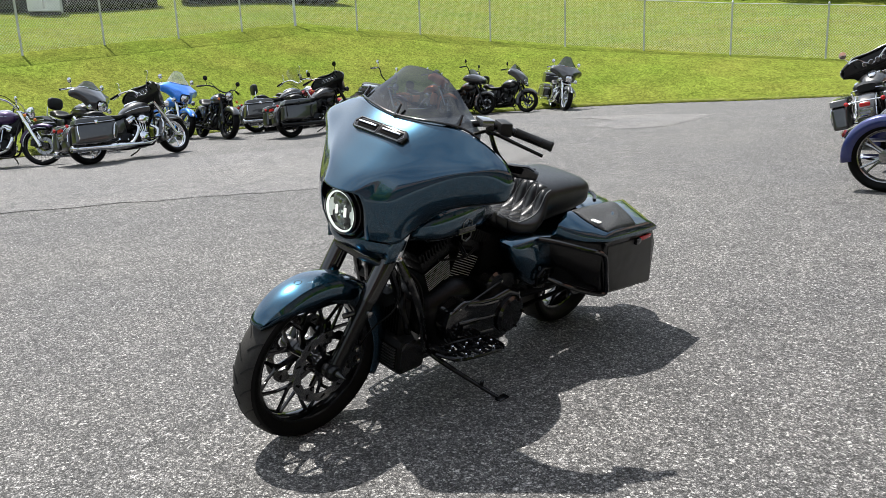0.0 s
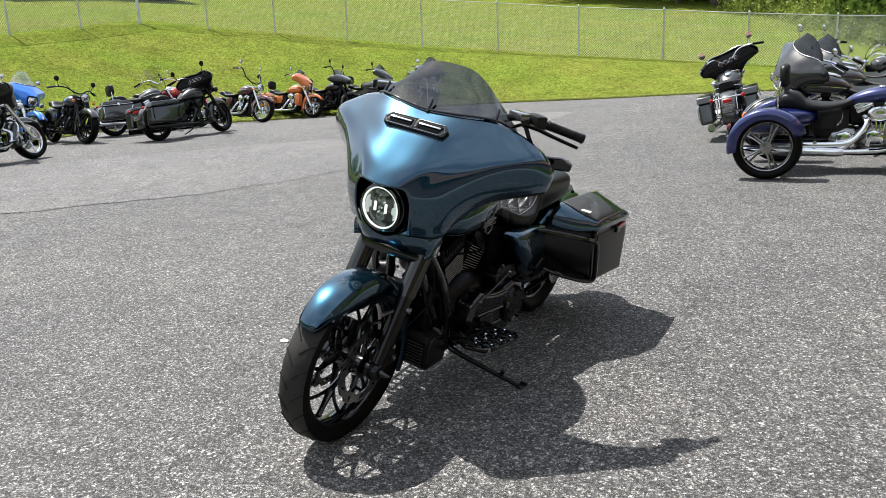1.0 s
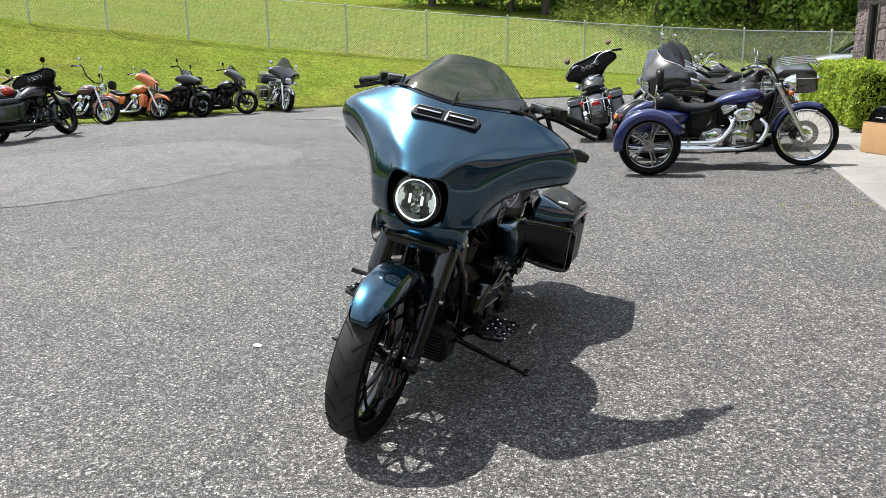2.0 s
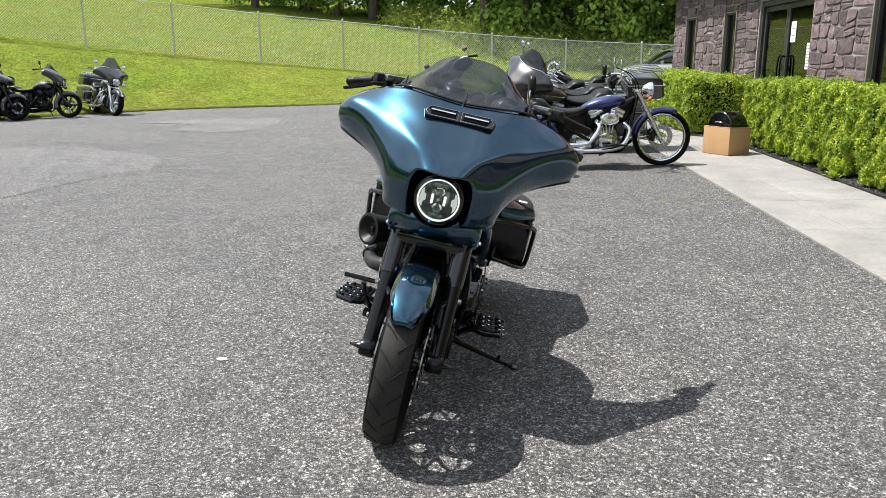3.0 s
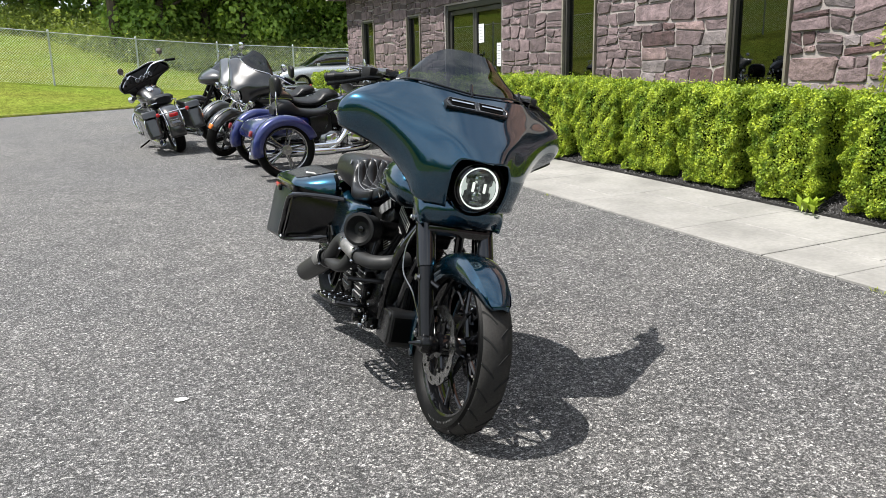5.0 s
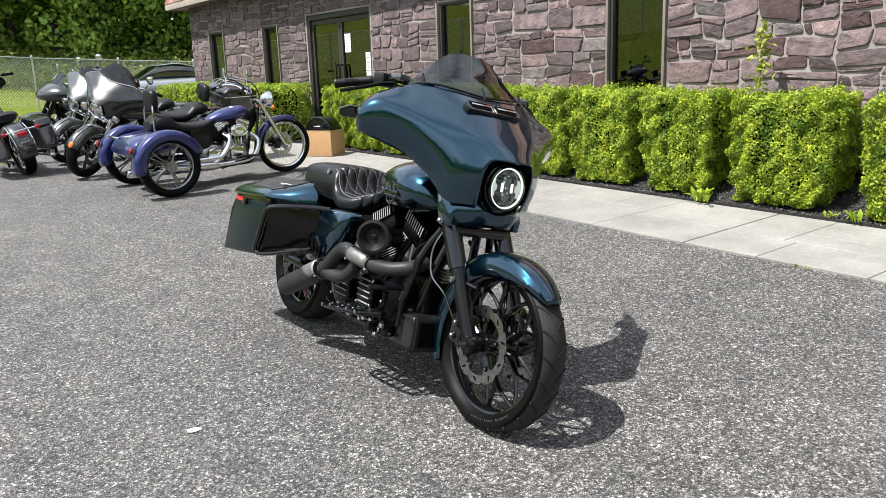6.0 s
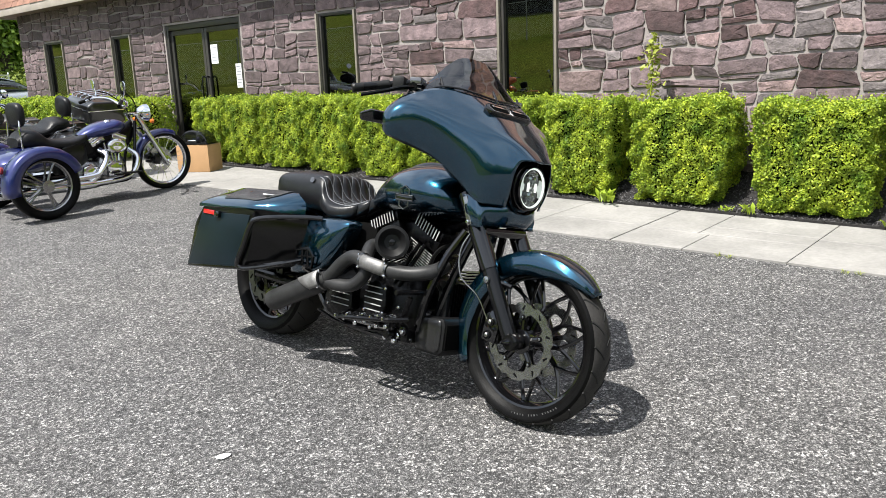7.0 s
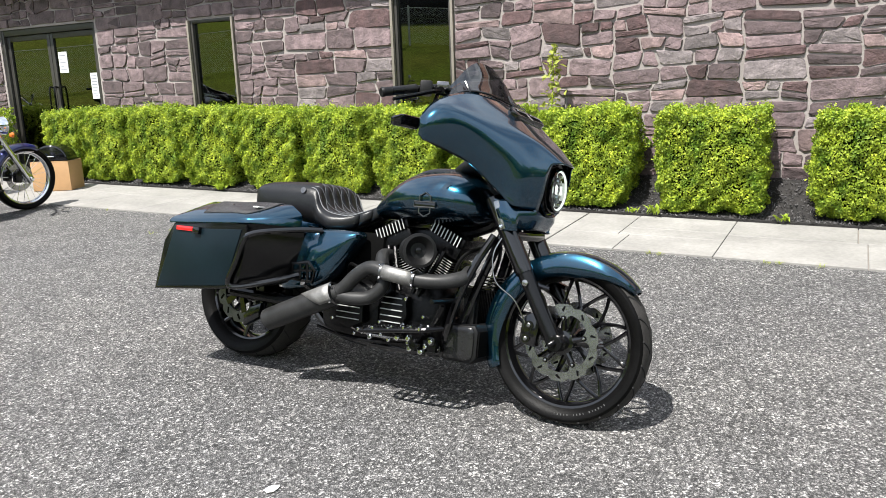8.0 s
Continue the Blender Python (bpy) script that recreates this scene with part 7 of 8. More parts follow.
def caliper_block(): return prism([(-0.155, -0.02), (-0.145, 0.075), (-0.105, 0.10), (-0.075, 0.06), (-0.09, -0.03)], "y", 0.06, 0.115, 0.008)
def back_bone(): return body([(0.64, 0.05, 0.50, 0.70), (0.72, 0.075, 0.44, 0.70), (1.0, 0.075, 0.46, 0.72), (1.16, 0.07, 0.52, 0.76), (1.24, 0.04, 0.62, 0.80)], 16, 2, 3.0)
def battery_box(): return body([(0.36, 0.09, 0.40, 0.62), (0.40, 0.125, 0.30, 0.65), (0.60, 0.125, 0.26, 0.65), (0.68, 0.09, 0.32, 0.62)], 16, 2, 3.4)
def signal_bar(): return tube([(-0.33, -0.20, 0.60), (-0.35, 0, 0.605), (-0.33, 0.20, 0.60)], 0.010, 8, 3)
def pipe_mouth(): return lathe([(0.037, 0.0), (0.033, -0.03), (0, -0.035)], (0, 0, 0), (-1, 0, 0.02), 16, False, False)
def seat_rail(): return tube([(0.40, 0.19, 0.62), (0.2, 0.19, 0.70), (0.06, 0.17, 0.72), (0.0, 0.10, 0.73)], 0.008, 6, 3)
def grip_shape(): return tube([(0, 0, 0), (0.01, 0.005, 0), (-0.07, 0.115, -0.04)], [0.019, 0.019, 0.019], 10, 1)
def mirror_shape(): return lathe([(0.0, -0.014), (0.035, -0.012), (0.05, 0.0), (0.048, 0.008), (0, 0.009)], (0, 0, 0), (-1, 0, 0), 18, False, False)
def mirror_arm(): return tube([(0, 0, 0), (0.01, 0.03, 0.06), (0.0, 0.05, 0.12)], 0.006, 6, 2)
def lever_shape(): return tube([(0, 0, 0), (0.0, 0.05, -0.01), (-0.06, 0.15, -0.05)], 0.007, 6, 2)
def lamp_bowl(): return lathe([(0.0, -0.12), (0.05, -0.1), (0.085, -0.04), (0.09, 0.0), (0.082, 0.006)], (0, 0, 0), (1, 0, 0), 24, False, False)
def lamp_face(): return lathe([(0.083, 0.0), (0.06, 0.012), (0, 0.02)], (0, 0, 0), (1, 0, 0), 24, False, False)
def signal(): return lathe([(0.0, -0.03), (0.02, -0.025), (0.027, 0.0), (0.02, 0.008), (0, 0.012)], (0, 0, 0), (1, 0, 0), 14, False, False)
def tall_shield(): return sheet([[(1.25 - 0.55 * abs(y) ** 1.6, y, 0.98) for y in (-.24, -.17, -.08, 0, .08, .17, .24)], [(1.2 - 0.5 * abs(y) ** 1.6, y, 1.14) for y in (-.26, -.18, -.09, 0, .09, .18, .26)], [(1.13 - 0.45 * abs(y) ** 1.6, y, 1.30) for y in (-.24, -.17, -.085, 0, .085, .17, .24)], [(1.09 - 0.4 * abs(y) ** 1.6, y, 1.40 - 1.2 * y * y) for y in (-.17, -.13, -.065, 0, .065, .13, .17)]], 3)
def bat_shell(): return fairing_shell()
def bat_inside(): return fairing_inside()
def low_shield(): return shield_shape()
def mid_shield(): return shield_shape(1.15, 0.05)
def high_shield(): return shield_shape(1.75, 0.25)
def sharknose(): return body([(1.02, 0.40, 0.90, 1.02), (1.10, 0.43, 0.86, 1.10), (1.22, 0.40, 0.84, 1.12), (1.36, 0.30, 0.85, 1.07), (1.46, 0.18, 0.87, 1.0), (1.50, 0.06, 0.90, 0.95)], 28, 3, 2.4)
def sharknose_shield(): return sheet([[(1.30 - 1.1 * y * y, y, 1.08 - 0.6 * y * y) for y in (-.27, -.18, -.09, 0, .09, .18, .27)], [(1.18 - 0.8 * y * y, y, 1.18 - 0.9 * y * y) for y in (-.25, -.17, -.085, 0, .085, .17, .25)], [(1.08 - 0.5 * y * y, y, 1.27 - 1.2 * y * y) for y in (-.19, -.13, -.065, 0, .065, .13, .19)]], 3)
def gauge(): return lathe([(0.032, 0.0), (0.034, -0.008), (0.03, -0.012)], (0, 0, 0), (1, 0, 0.1), 18, False, False)
def gauge_face(): return lathe([(0.03, 0), (0, 0)], (0, 0, 0), (1, 0, 0.1), 18, False, False)
def trunk(): return prism([(-0.55, 0.76), (-0.52, 0.97), (-0.46, 1.01), (-0.14, 1.02), (-0.07, 0.97), (-0.08, 0.76), (-0.13, 0.73), (-0.49, 0.73)], "y", -0.28, 0.28, 0.04, 3)
def trunk_lamp(): return box(-0.548, 0, 0.86, 0.03, 0.34, 0.055, 0.012)
def trunk_seam(): return prism([(-0.556, 0.905), (-0.55, 0.918), (-0.068, 0.918), (-0.068, 0.905)], "y", -0.285, 0.285, 0.005)
def rack(): return join(*[tube([(-0.52, y, 1.01), (-0.53, y, 1.075), (-0.18, y, 1.06), (-0.13, y, 1.02)], 0.007, 6, 3) for y in (-.2, -.1, 0, .1, .2)], tube([(-0.46, -.22, 1.07), (-0.46, .22, 1.07)], 0.007, 6, 1), tube([(-0.22, -.22, 1.06), (-0.22, .22, 1.06)], 0.007, 6, 1))
def back_pad(): return body([(0.05, 0.12, 0.86, 1.04), (0.07, 0.15, 0.83, 1.06), (0.11, 0.15, 0.83, 1.06), (0.13, 0.12, 0.86, 1.04)], 20, 2, 3.2)
def sissy_bar(): return tube([(0.05, 0.14, 0.60), (0.05, 0.14, 0.8), (0.07, 0.1, 0.92), (0.07, -0.1, 0.92), (0.05, -0.14, 0.8), (0.05, -0.14, 0.60)], 0.009, 8, 3)
def tail_lamp(): return box(-0.36, 0, 0.56, 0.04, 0.12, 0.05, 0.014)
def plate(): return box(-0.385, 0, 0.46, 0.006, 0.17, 0.10, 0.002)
def side_panel(): return prism([(0.42, 0.42), (0.40, 0.60), (0.62, 0.63), (0.62, 0.52), (0.55, 0.42)], "y", 0.13, 0.18, 0.015)
def stand_leg(): return tube([(1.0, 0.1, 0.2), (0.98, 0.25, 0.13), (0.93, 0.38, 0.085)], 0.012, 8, 2)
def board(): return box(1.0, 0.27, 0.275, 0.27, 0.1, 0.018, 0.006)
def lamp_ring(): return lathe([(0.083, -0.02), (0.094, -0.012), (0.096, 0.004), (0.088, 0.012), (0.082, 0.004)], (0, 0, 0), (1, 0, 0), 24, False, False)
def shield_strip(): return tube([(1.135, -.303, 1.151), (1.174, -.247, 1.181), (1.214, -.18, 1.186), (1.235, -.10, 1.180), (1.243, 0, 1.174), (1.235, .10, 1.180), (1.214, .18, 1.186), (1.174, .247, 1.181), (1.135, .303, 1.151)], 0.006, 6, 3)
def fender_trim(): return tube([(0.355 * math.cos(radians(a)), 0.0, 0.355 * math.sin(radians(a))) for a in (38, 60, 85, 110)], 0.006, 6, 3)
def fender_skirt(): return tube([(0.275 * math.cos(radians(a)), 0.084, 0.275 * math.sin(radians(a))) for a in (70, 100, 130, 160, 185)], 0.005, 6, 3)
def fender_tip(): return moved(body([(-0.035, 0.02, -0.01, 0.01), (-0.02, 0.032, -0.014, 0.014), (0.025, 0.026, -0.01, 0.010), (0.035, 0.01, -0.004, 0.004)], 12, 2), Matrix.Rotation(radians(55), 4, "Y"))
def fork_brace(): return join(box(1.345, 0, 0.70, 0.06, 0.26, 0.03, 0.008), box(1.27, 0, 0.86, 0.07, 0.24, 0.028, 0.008))
def head_bolt(): return lathe([(0.014, 0), (0.014, 0.012), (0.008, 0.018), (0, 0.018)], (0, 0, 0), (0, -1, 0), 10)
def seat_piping(): return tube([(0.10, 0.150, 0.765), (0.18, 0.166, 0.765), (0.28, 0.168, 0.75), (0.36, 0.172, 0.705), (0.48, 0.181, 0.685), (0.60, 0.142, 0.69)], 0.004, 5, 3)
def bag_trim(): return tube([(-0.315, 0.389, 0.592), (-0.1, 0.394, 0.594), (0.2, 0.394, 0.60), (0.33, 0.389, 0.606)], 0.0055, 6, 2)
def bag_latch(): return box(0.02, 0.394, 0.60, 0.05, 0.012, 0.06, 0.005)
def tank_cap(): return lathe([(0.034, 0), (0.036, 0.008), (0.028, 0.018), (0, 0.02)], (0, 0, 0), (0, 0, 1), 18)
def tank_strip(): return tube([(0.72, 0.112, 0.74), (0.86, 0.172, 0.775), (1.0, 0.197, 0.79), (1.12, 0.18, 0.79)], 0.005, 6, 3)
def dash(): return body([(0.78, 0.02, 0.83, 0.862), (0.84, 0.05, 0.86, 0.892), (0.98, 0.058, 0.89, 0.925), (1.08, 0.045, 0.885, 0.918), (1.13, 0.02, 0.87, 0.89)], 16, 3)
def axle_nut(): return lathe([(0.024, 0.0), (0.024, 0.02), (0.016, 0.03), (0, 0.031)], (0, 0.125, 0), (0, 1, 0), 12)
def peg(): return tube([(0.40, 0.16, 0.30), (0.40, 0.28, 0.31)], [0.013, 0.017], 8, 1)
def plate_bars(): return join(box(-0.390, 0, 0.465, 0.003, 0.11, 0.028), box(-0.390, 0, 0.50, 0.003, 0.07, 0.008))
def fender_rail(): return tube([(-0.10, 0.112, 0.66), (-0.22, 0.112, 0.60), (-0.32, 0.11, 0.48), (-0.345, 0.108, 0.38)], 0.007, 6, 3)
def tip_shell(): return lathe([(0.041, 0.0), (0.052, -0.02), (0.054, -0.075), (0.047, -0.10), (0.043, -0.10), (0.047, -0.07)], (0, 0, 0), (1, 0, -0.02), 18, False, False)
def lower_shell(): return prism([(1.18, 0.32), (1.13, 0.40), (1.17, 0.62), (1.24, 0.66), (1.30, 0.60), (1.29, 0.42), (1.25, 0.32)], "y", 0.13, 0.30, 0.03, 3)


def wheel(parent, name, m, style, metal):
    big = style == "wire"
    w = shared(name, big_rim if big else road_rim, metal, parent, m=m)
    shared("tyre", big_tyre if big else road_tyre, "rubber", w, "black rubber tyre")
    shared("hub", plain_hub, metal, w)
    for i in range(24 if big else 5):
        a = 2 * math.pi * i / (24 if big else 5)
        t = Matrix.Rotation(a, 4, "Y")
        if big and i % 2:
            t = t @ Matrix.Diagonal((1, -1, 1, 1))
        s = shared("spoke", wire_spoke if big else cast_spoke, metal, w)
        s.matrix_local = t
    return w


def parked(label, x, y, heading, paint, front=True, bars="tour", fairing=None, shield=None, bags=False, trunk_case=False, pad=False, guard=False, metal="chrome", wheels="cast", fork_metal="chrome", engine="engine_black", lean=10.0, steer=8.0, pipes="chrome", trim="chrome", group="motorcycles parked by the grass", trike=False, lamp_side=False, lowers=False, seat="leather", inside="plastic_black"):
    """One parked motorcycle. x, y: where its front wheel (or its rear one) stands; heading in degrees from +x."""
    c, s = math.cos(radians(heading)), math.sin(radians(heading))
    if front:
        x, y = x - 1.565 * c, y - 1.565 * s
    b = thing("trike" if trike else "motorcycle", label, "trike" if trike else "motorcycle", ground_pose(x, y, heading, lean), group)
    axis = Vector((-0.438, 0, 0.899))
    F = Matrix.Translation((1.567, 0, 0.315)) @ Matrix.Rotation(radians(steer), 4, axis) @ Matrix.Translation((-1.567, 0, -0.315))
    r = 0.325 if wheels == "wire" else 0.315
    A = F @ Matrix.Translation((1.565, 0, r))
    R = Matrix.Translation((0, 0, 0.315))
    wheel(b, "front_wheel", A, wheels, metal)
    shared("brake_disc", plain_disc, "steel", b, "steel brake disc", A)
    if trike:
        for k in (-1, 1):
            T = Matrix.Translation((0, 0.62 * k, 0.315))
            wheel(b, "rear_wheel", T, "cast", "steel")
            shared("rear_fender", back_fender, paint, b, "painted round fender over the rear wheel", T, 0.004)
        part("rear_axle", tube([(0, -0.62, 0.315), (0, 0.62, 0.315)], 0.03, 10, 1), "satin_black", b)
        part("body_bridge", body([(-0.30, 0.30, 0.42, 0.50), (-0.2, 0.40, 0.38, 0.60), (0.1, 0.40, 0.40, 0.64), (0.3, 0.25, 0.45, 0.62), (0.4, 0.15, 0.5, 0.6)], 20, 3, 3.0), paint, b, "painted bridge between the rear fenders")
        for k in (-1, 1):
            part("tail_lamp", lathe([(0.0, -0.01), (0.034, -0.008), (0.036, 0.012), (0.026, 0.02), (0, 0.022)], (-0.345, 0.60 * k, 0.50), (-1, 0, 0.3), 16, False, False), "tail_lens", b, "dark red tail lamp")
    else:
        wheel(b, "rear_wheel", R, "cast", metal)
        shared("rear_fender", back_fender, paint, b, "", R, 0.004)
        shared("tail_lamp", tail_lamp, "red_lens", b, "red tail lamp")
        shared("number_plate", plate, "steel", b)
    shared("front_fender", tour_fender if wheels == "cast" else slim_fender, paint, b, "", A, 0.004)
    shared("fuel_tank", slim_tank if trike else tank, paint, b)
    shared("seat", low_seat if trike else two_up_seat, seat, b, "black leather seat")
    shared("frame", frame_tubes, "satin_black", b)
    shared("swingarm", swing, "satin_black", b)
    shared("engine", crankcase, "steel" if trike else engine, b)
    if trike:
        part("oil_tank", body([(0.40, 0.10, 0.42, 0.58), (0.46, 0.15, 0.40, 0.62), (0.58, 0.15, 0.42, 0.62), (0.64, 0.10, 0.44, 0.60)], 18, 3, 3.0), "chrome", b, "chrome oil tank below the seat")
        part("gearbox_cover", prism([(0.56, 0.24), (0.58, 0.38), (0.66, 0.40), (0.74, 0.36), (0.74, 0.24)], "y", -0.19, -0.12, 0.015), "chrome", b, "chrome gearbox cover")
        part("upper_pipe", tube([(0.80, -0.10, 0.52), (0.83, -0.19, 0.46), (0.74, -0.225, 0.33), (0.62, -0.23, 0.285), (0.2, -0.24, 0.285), (-0.02, -0.24, 0.285)], 0.028, 12, 5), "chrome", b, "upper chrome exhaust pipe")
    for k, a in ((-1, -24), (1, 24)):
        m = Matrix.Translation((0.925 + 0.13 * math.sin(radians(a)), 0, 0.355 + 0.13 * math.cos(radians(a)))) @ Matrix.Rotation(radians(a), 4, "Y")
        shared("cylinder", barrel, engine, b, "", m)
        shared("rocker_cover", head_box, trim, b, "", m)
    shared("air_cleaner", oval_cover if trike else round_cover, trim, b, "chrome air cleaner" if trim == "chrome" else "black air cleaner", Matrix.Translation((0.94, -0.19 if trike else -0.16, 0.56 if trike else 0.60)))
    shared("cam_cover", cam_box, trim, b)
    shared("primary_cover", primary, trim, b)
    ex = shared("exhaust", long_pipe, pipes, b, "long exhaust pipe")
    shared("rear_pipe", rear_pipe, pipes, ex)
    shared("kickstand", stand_leg, "satin_black", b)
    for k in (-1, 1):
        M = Matrix.Diagonal((1, k, 1, 1))
        def side(name, make, material, lab="", base=Matrix.Identity(4), parent=b):
            ob = shared(name, make, material, parent, lab)
            ob.matrix_local = Matrix.Translation(base.translation * U) @ base.to_3x3().to_4x4() @ M
            return ob
        shift = F @ Matrix.Translation((0, 0.115 * k, 0))
        f = shared("fork_leg", fork, fork_metal, b, "", shift)
        if fairing or fork_metal != "chrome":
            shared("fork_cover", fork_cover, fork_metal, b, "", shift)
        side("side_cover", side_panel, "satin_black" if trike else paint)
        side("floorboard", board, "satin_black")
        if guard:
            side("engine_guard", front_guard, trim, "bright engine guard")
        if lowers:
            side("lower_fairing", lower_shell, paint)
        if bags:
            g = side("saddlebag", hard_bag, paint, "hard saddlebag")
            side("bag_lid", bag_lid, paint)
        top = Vector((0.99, 0.37 * k, 1.125)) if bars == "tour" else Vector((1.0, 0.36 * k, 1.02)) if bars == "low" else Vector((0.985, 0.365 * k, 1.275))
        side("cable", cable_loop, "rubber", "", F)
        side("caliper", caliper_block, "satin_black", "", A)
        if not trike:
            side("signal", signal, "red_lens", "", Matrix.Translation((-0.35, 0.20 * k, 0.60)) @ Matrix.Rotation(math.pi, 4, "Z"))
        if fairing == "bat":
            side("lamp_arm", lamp_arm, trim, "", F)
            side("passing_lamp", passing_lamp, trim, "small round passing lamp", F @ Matrix.Translation((1.42, 0.225 * k, 0.80)))
            side("passing_lens", passing_lens, "lamp_lens", "", F @ Matrix.Translation((1.42, 0.225 * k, 0.80)))
        if bags:
            side("bag_rail", bag_rail, trim, "guard rail before the bag")
            side("rear_rail", rear_rail, trim, "guard rail behind the bag")
        if trim == "chrome" and not trike:
            side("seat_rail", seat_rail, "chrome", "")
        side("grip", grip_shape, "rubber", "black rubber grip", F @ Matrix.Translation(top))
        side("mirror_arm", mirror_arm, trim, "", F @ Matrix.Translation(top + Vector((0.05, -0.05 * k, 0.01))))
        side("mirror", mirror_shape, trim, "", F @ Matrix.Translation(top + Vector((0.05, 0.005 * k, 0.15))))
        side("lever", lever_shape, trim, "", F @ Matrix.Translation(top + Vector((0.05, -0.02 * k, 0.0))))
        if not fairing or lamp_side:
            side("turn_signal", signal, "amber_lens", "amber turn signal", F @ Matrix.Translation((1.40, 0.20 * k, 0.78)))
        side("axle_nut", axle_nut, trim, "", A)
        side("fender_skirt_trim", fender_skirt, trim, "", A)
        side("foot_peg", peg, trim)
        if not trike:
            side("seat_piping", seat_piping, "satin_black")
            side("tank_strip", tank_strip, trim, "thin bright strip along the tank")
            side("fender_rail", fender_rail, trim, "bright rail along the rear fender")
            side("exhaust_tip", tip_shell, pipes, "", Matrix.Translation((-0.30, 0.255 * k, 0.24)))
        if bags:
            side("bag_trim", bag_trim, trim, "bright trim line along the bag")
            side("bag_latch", bag_latch, trim)
    shared("fork_brace", fork_brace, trim, b, "", F)
    shared("fuel_cap", tank_cap, trim, b, "round fuel cap", Matrix.Translation((0.95, -0.07, 0.80 if trike else 0.885)))
    if not trike:
        shared("tank_dash", dash, trim, b, "dash panel along the tank")
        shared("plate_bars", plate_bars, "ink", b)
    for q, h in ((0.845, 0.30), (0.90, 0.265), (0.965, 0.30), (0.97, 0.37), (0.60, 0.30), (0.66, 0.25), (0.70, 0.36)):
        shared("cover_bolt", head_bolt, "chrome", b, "", Matrix.Translation((q, -0.188, h)))
    if lamp_side or guard:
        shared("fender_trim", fender_trim, "chrome", b, "chrome strip on the fender's crown", A)
        shared("fender_lamp", fender_tip, "amber_lens" if lamp_side else "chrome", b, "", A @ Matrix.Translation((0.345 * math.cos(radians(33)), 0, 0.365 * math.sin(radians(33)))))
    if bags:
        shared("exhaust", left_pipe, pipes, b, "long exhaust pipe")
    for q in (0.885, 0.915, 0.945, 0.975):
        shared("pushrod", pushrod, trim, b, "", Matrix.Translation((q, -0.15, 0.40)) @ Matrix.Rotation((q - 0.93) * 4.0, 4, "Y"))
    shared("exhaust_mouth", pipe_mouth, "dark_cavity", b, "", Matrix.Translation((-0.322, -0.255, 0.24)))
    shared("signal_bar", signal_bar, trim, b)
    shared("backbone", back_bone, "engine_black", b, "black backbone and intake below the tank")
    shared("battery_box", battery_box, "plastic_black", b, "black battery box below the seat")
    shared("handlebar", tour_bar if bars == "tour" else low_bar if bars == "low" else ape_bar, trim if bars != "ape" else "satin_black", b, "", F)
    if fairing == "bat":
        f = shared("fairing", bat_shell, paint, b, "batwing fairing", F, 0.005, 60)
        shared("inner_fairing", bat_inside, inside, f, "black instrument panel", None, 0.004, 60)
        for i in range(4):
            g = shared("gauge", gauge, "chrome", f, "", Matrix.Translation((1.16, (i - 1.5) * 0.085, 1.045)))
            shared("gauge_face", gauge_face, "lamp_dark", g)
        c0 = Matrix.Translation((1.468, 0, 0.853))
        shared("headlamp", lamp_bowl, "chrome" if trim == "chrome" else "satin_black", f, "", c0)
        shared("lamp_trim", lamp_ring, "chrome", f, "bright headlamp ring", c0)
        shared("shield_strip", shield_strip, trim, f, "strip along the shield's foot")
        shared("lamp_lens", lamp_face, "lamp_lens", f, "round headlamp lens", c0)
    elif fairing == "shark":
        f = shared("fairing", sharknose, paint, b, "frame-mounted wide fairing", None, 0, 60)
        for k in (-1, 1):
            shared("lamp_lens", lamp_face, "lamp_lens", f, "headlamp lens", Matrix.Translation((1.445, 0.10 * k, 0.94)))
    else:
        h = shared("headlamp", lamp_bowl, "chrome" if trim == "chrome" else "satin_black", b, "", F @ Matrix.Translation((1.44, 0, 0.86)))
        shared("lamp_lens", lamp_face, "lamp_lens", h, "round headlamp lens")
    if shield:
        make = {"low": low_shield, "mid": mid_shield, "high": high_shield, "tall": tall_shield, "shark": sharknose_shield}[shield[0]]
        shared("windshield", make, shield[1], b, "smoked windshield" if "smoke" in shield[1] else "clear windshield", F if shield[0] != "shark" else None, 0, 60)
    if trunk_case:
        t = shared("trunk", trunk, paint, b, "large hard trunk case behind the seat")
        shared("trunk_seam", trunk_seam, "chrome", t)
        shared("trunk_lamp", trunk_lamp, "red_lens", t, "red tail lamp")
        shared("luggage_rack", rack, "chrome", t, "chrome luggage rack")
    if pad:
        p = shared("backrest", back_pad, "leather", b, "padded black backrest")
        shared("backrest_bar", sissy_bar, trim, b)
    return b


G2 = "motorcycles parked by the building"
parked("purple cruiser with wire front wheel and chrome fork on the lot", -12.95, 5.43, 40, "purple_paint", wheels="wire", bars="low", metal="satin_black")
parked("black touring motorcycle with batwing fairing by the grass", -14.05, 7.0, 10, "black_paint", fairing="bat", shield=("low", "smoke_shield"), bags=True, pad=True, metal="satin_black", fork_metal="satin_black")
parked("dark touring motorcycle with black bags and long chrome exhaust", -11.96, 5.72, 94, "black_paint", front=False, fairing="bat", bags=True, guard=True)
parked("bright blue touring motorcycle with tall clear windshield", -14.85, 9.18, -8, "bright_blue_paint", fairing="bat", shield=("high", "pale_shield"), bags=True, guard=True)
parked("black bare cruiser with black wheels and small mirrors", -13.46, 9.31, -14, "black_paint", bars="low", metal="satin_black", fork_metal="satin_black", trim="satin_black", pipes="satin_black")
parked("black cruiser with padded backrest and clear windshield", -14.35, 10.7, 76, "black_paint", front=False, shield=("tall", "pale_shield"), bags=True, pad=True)
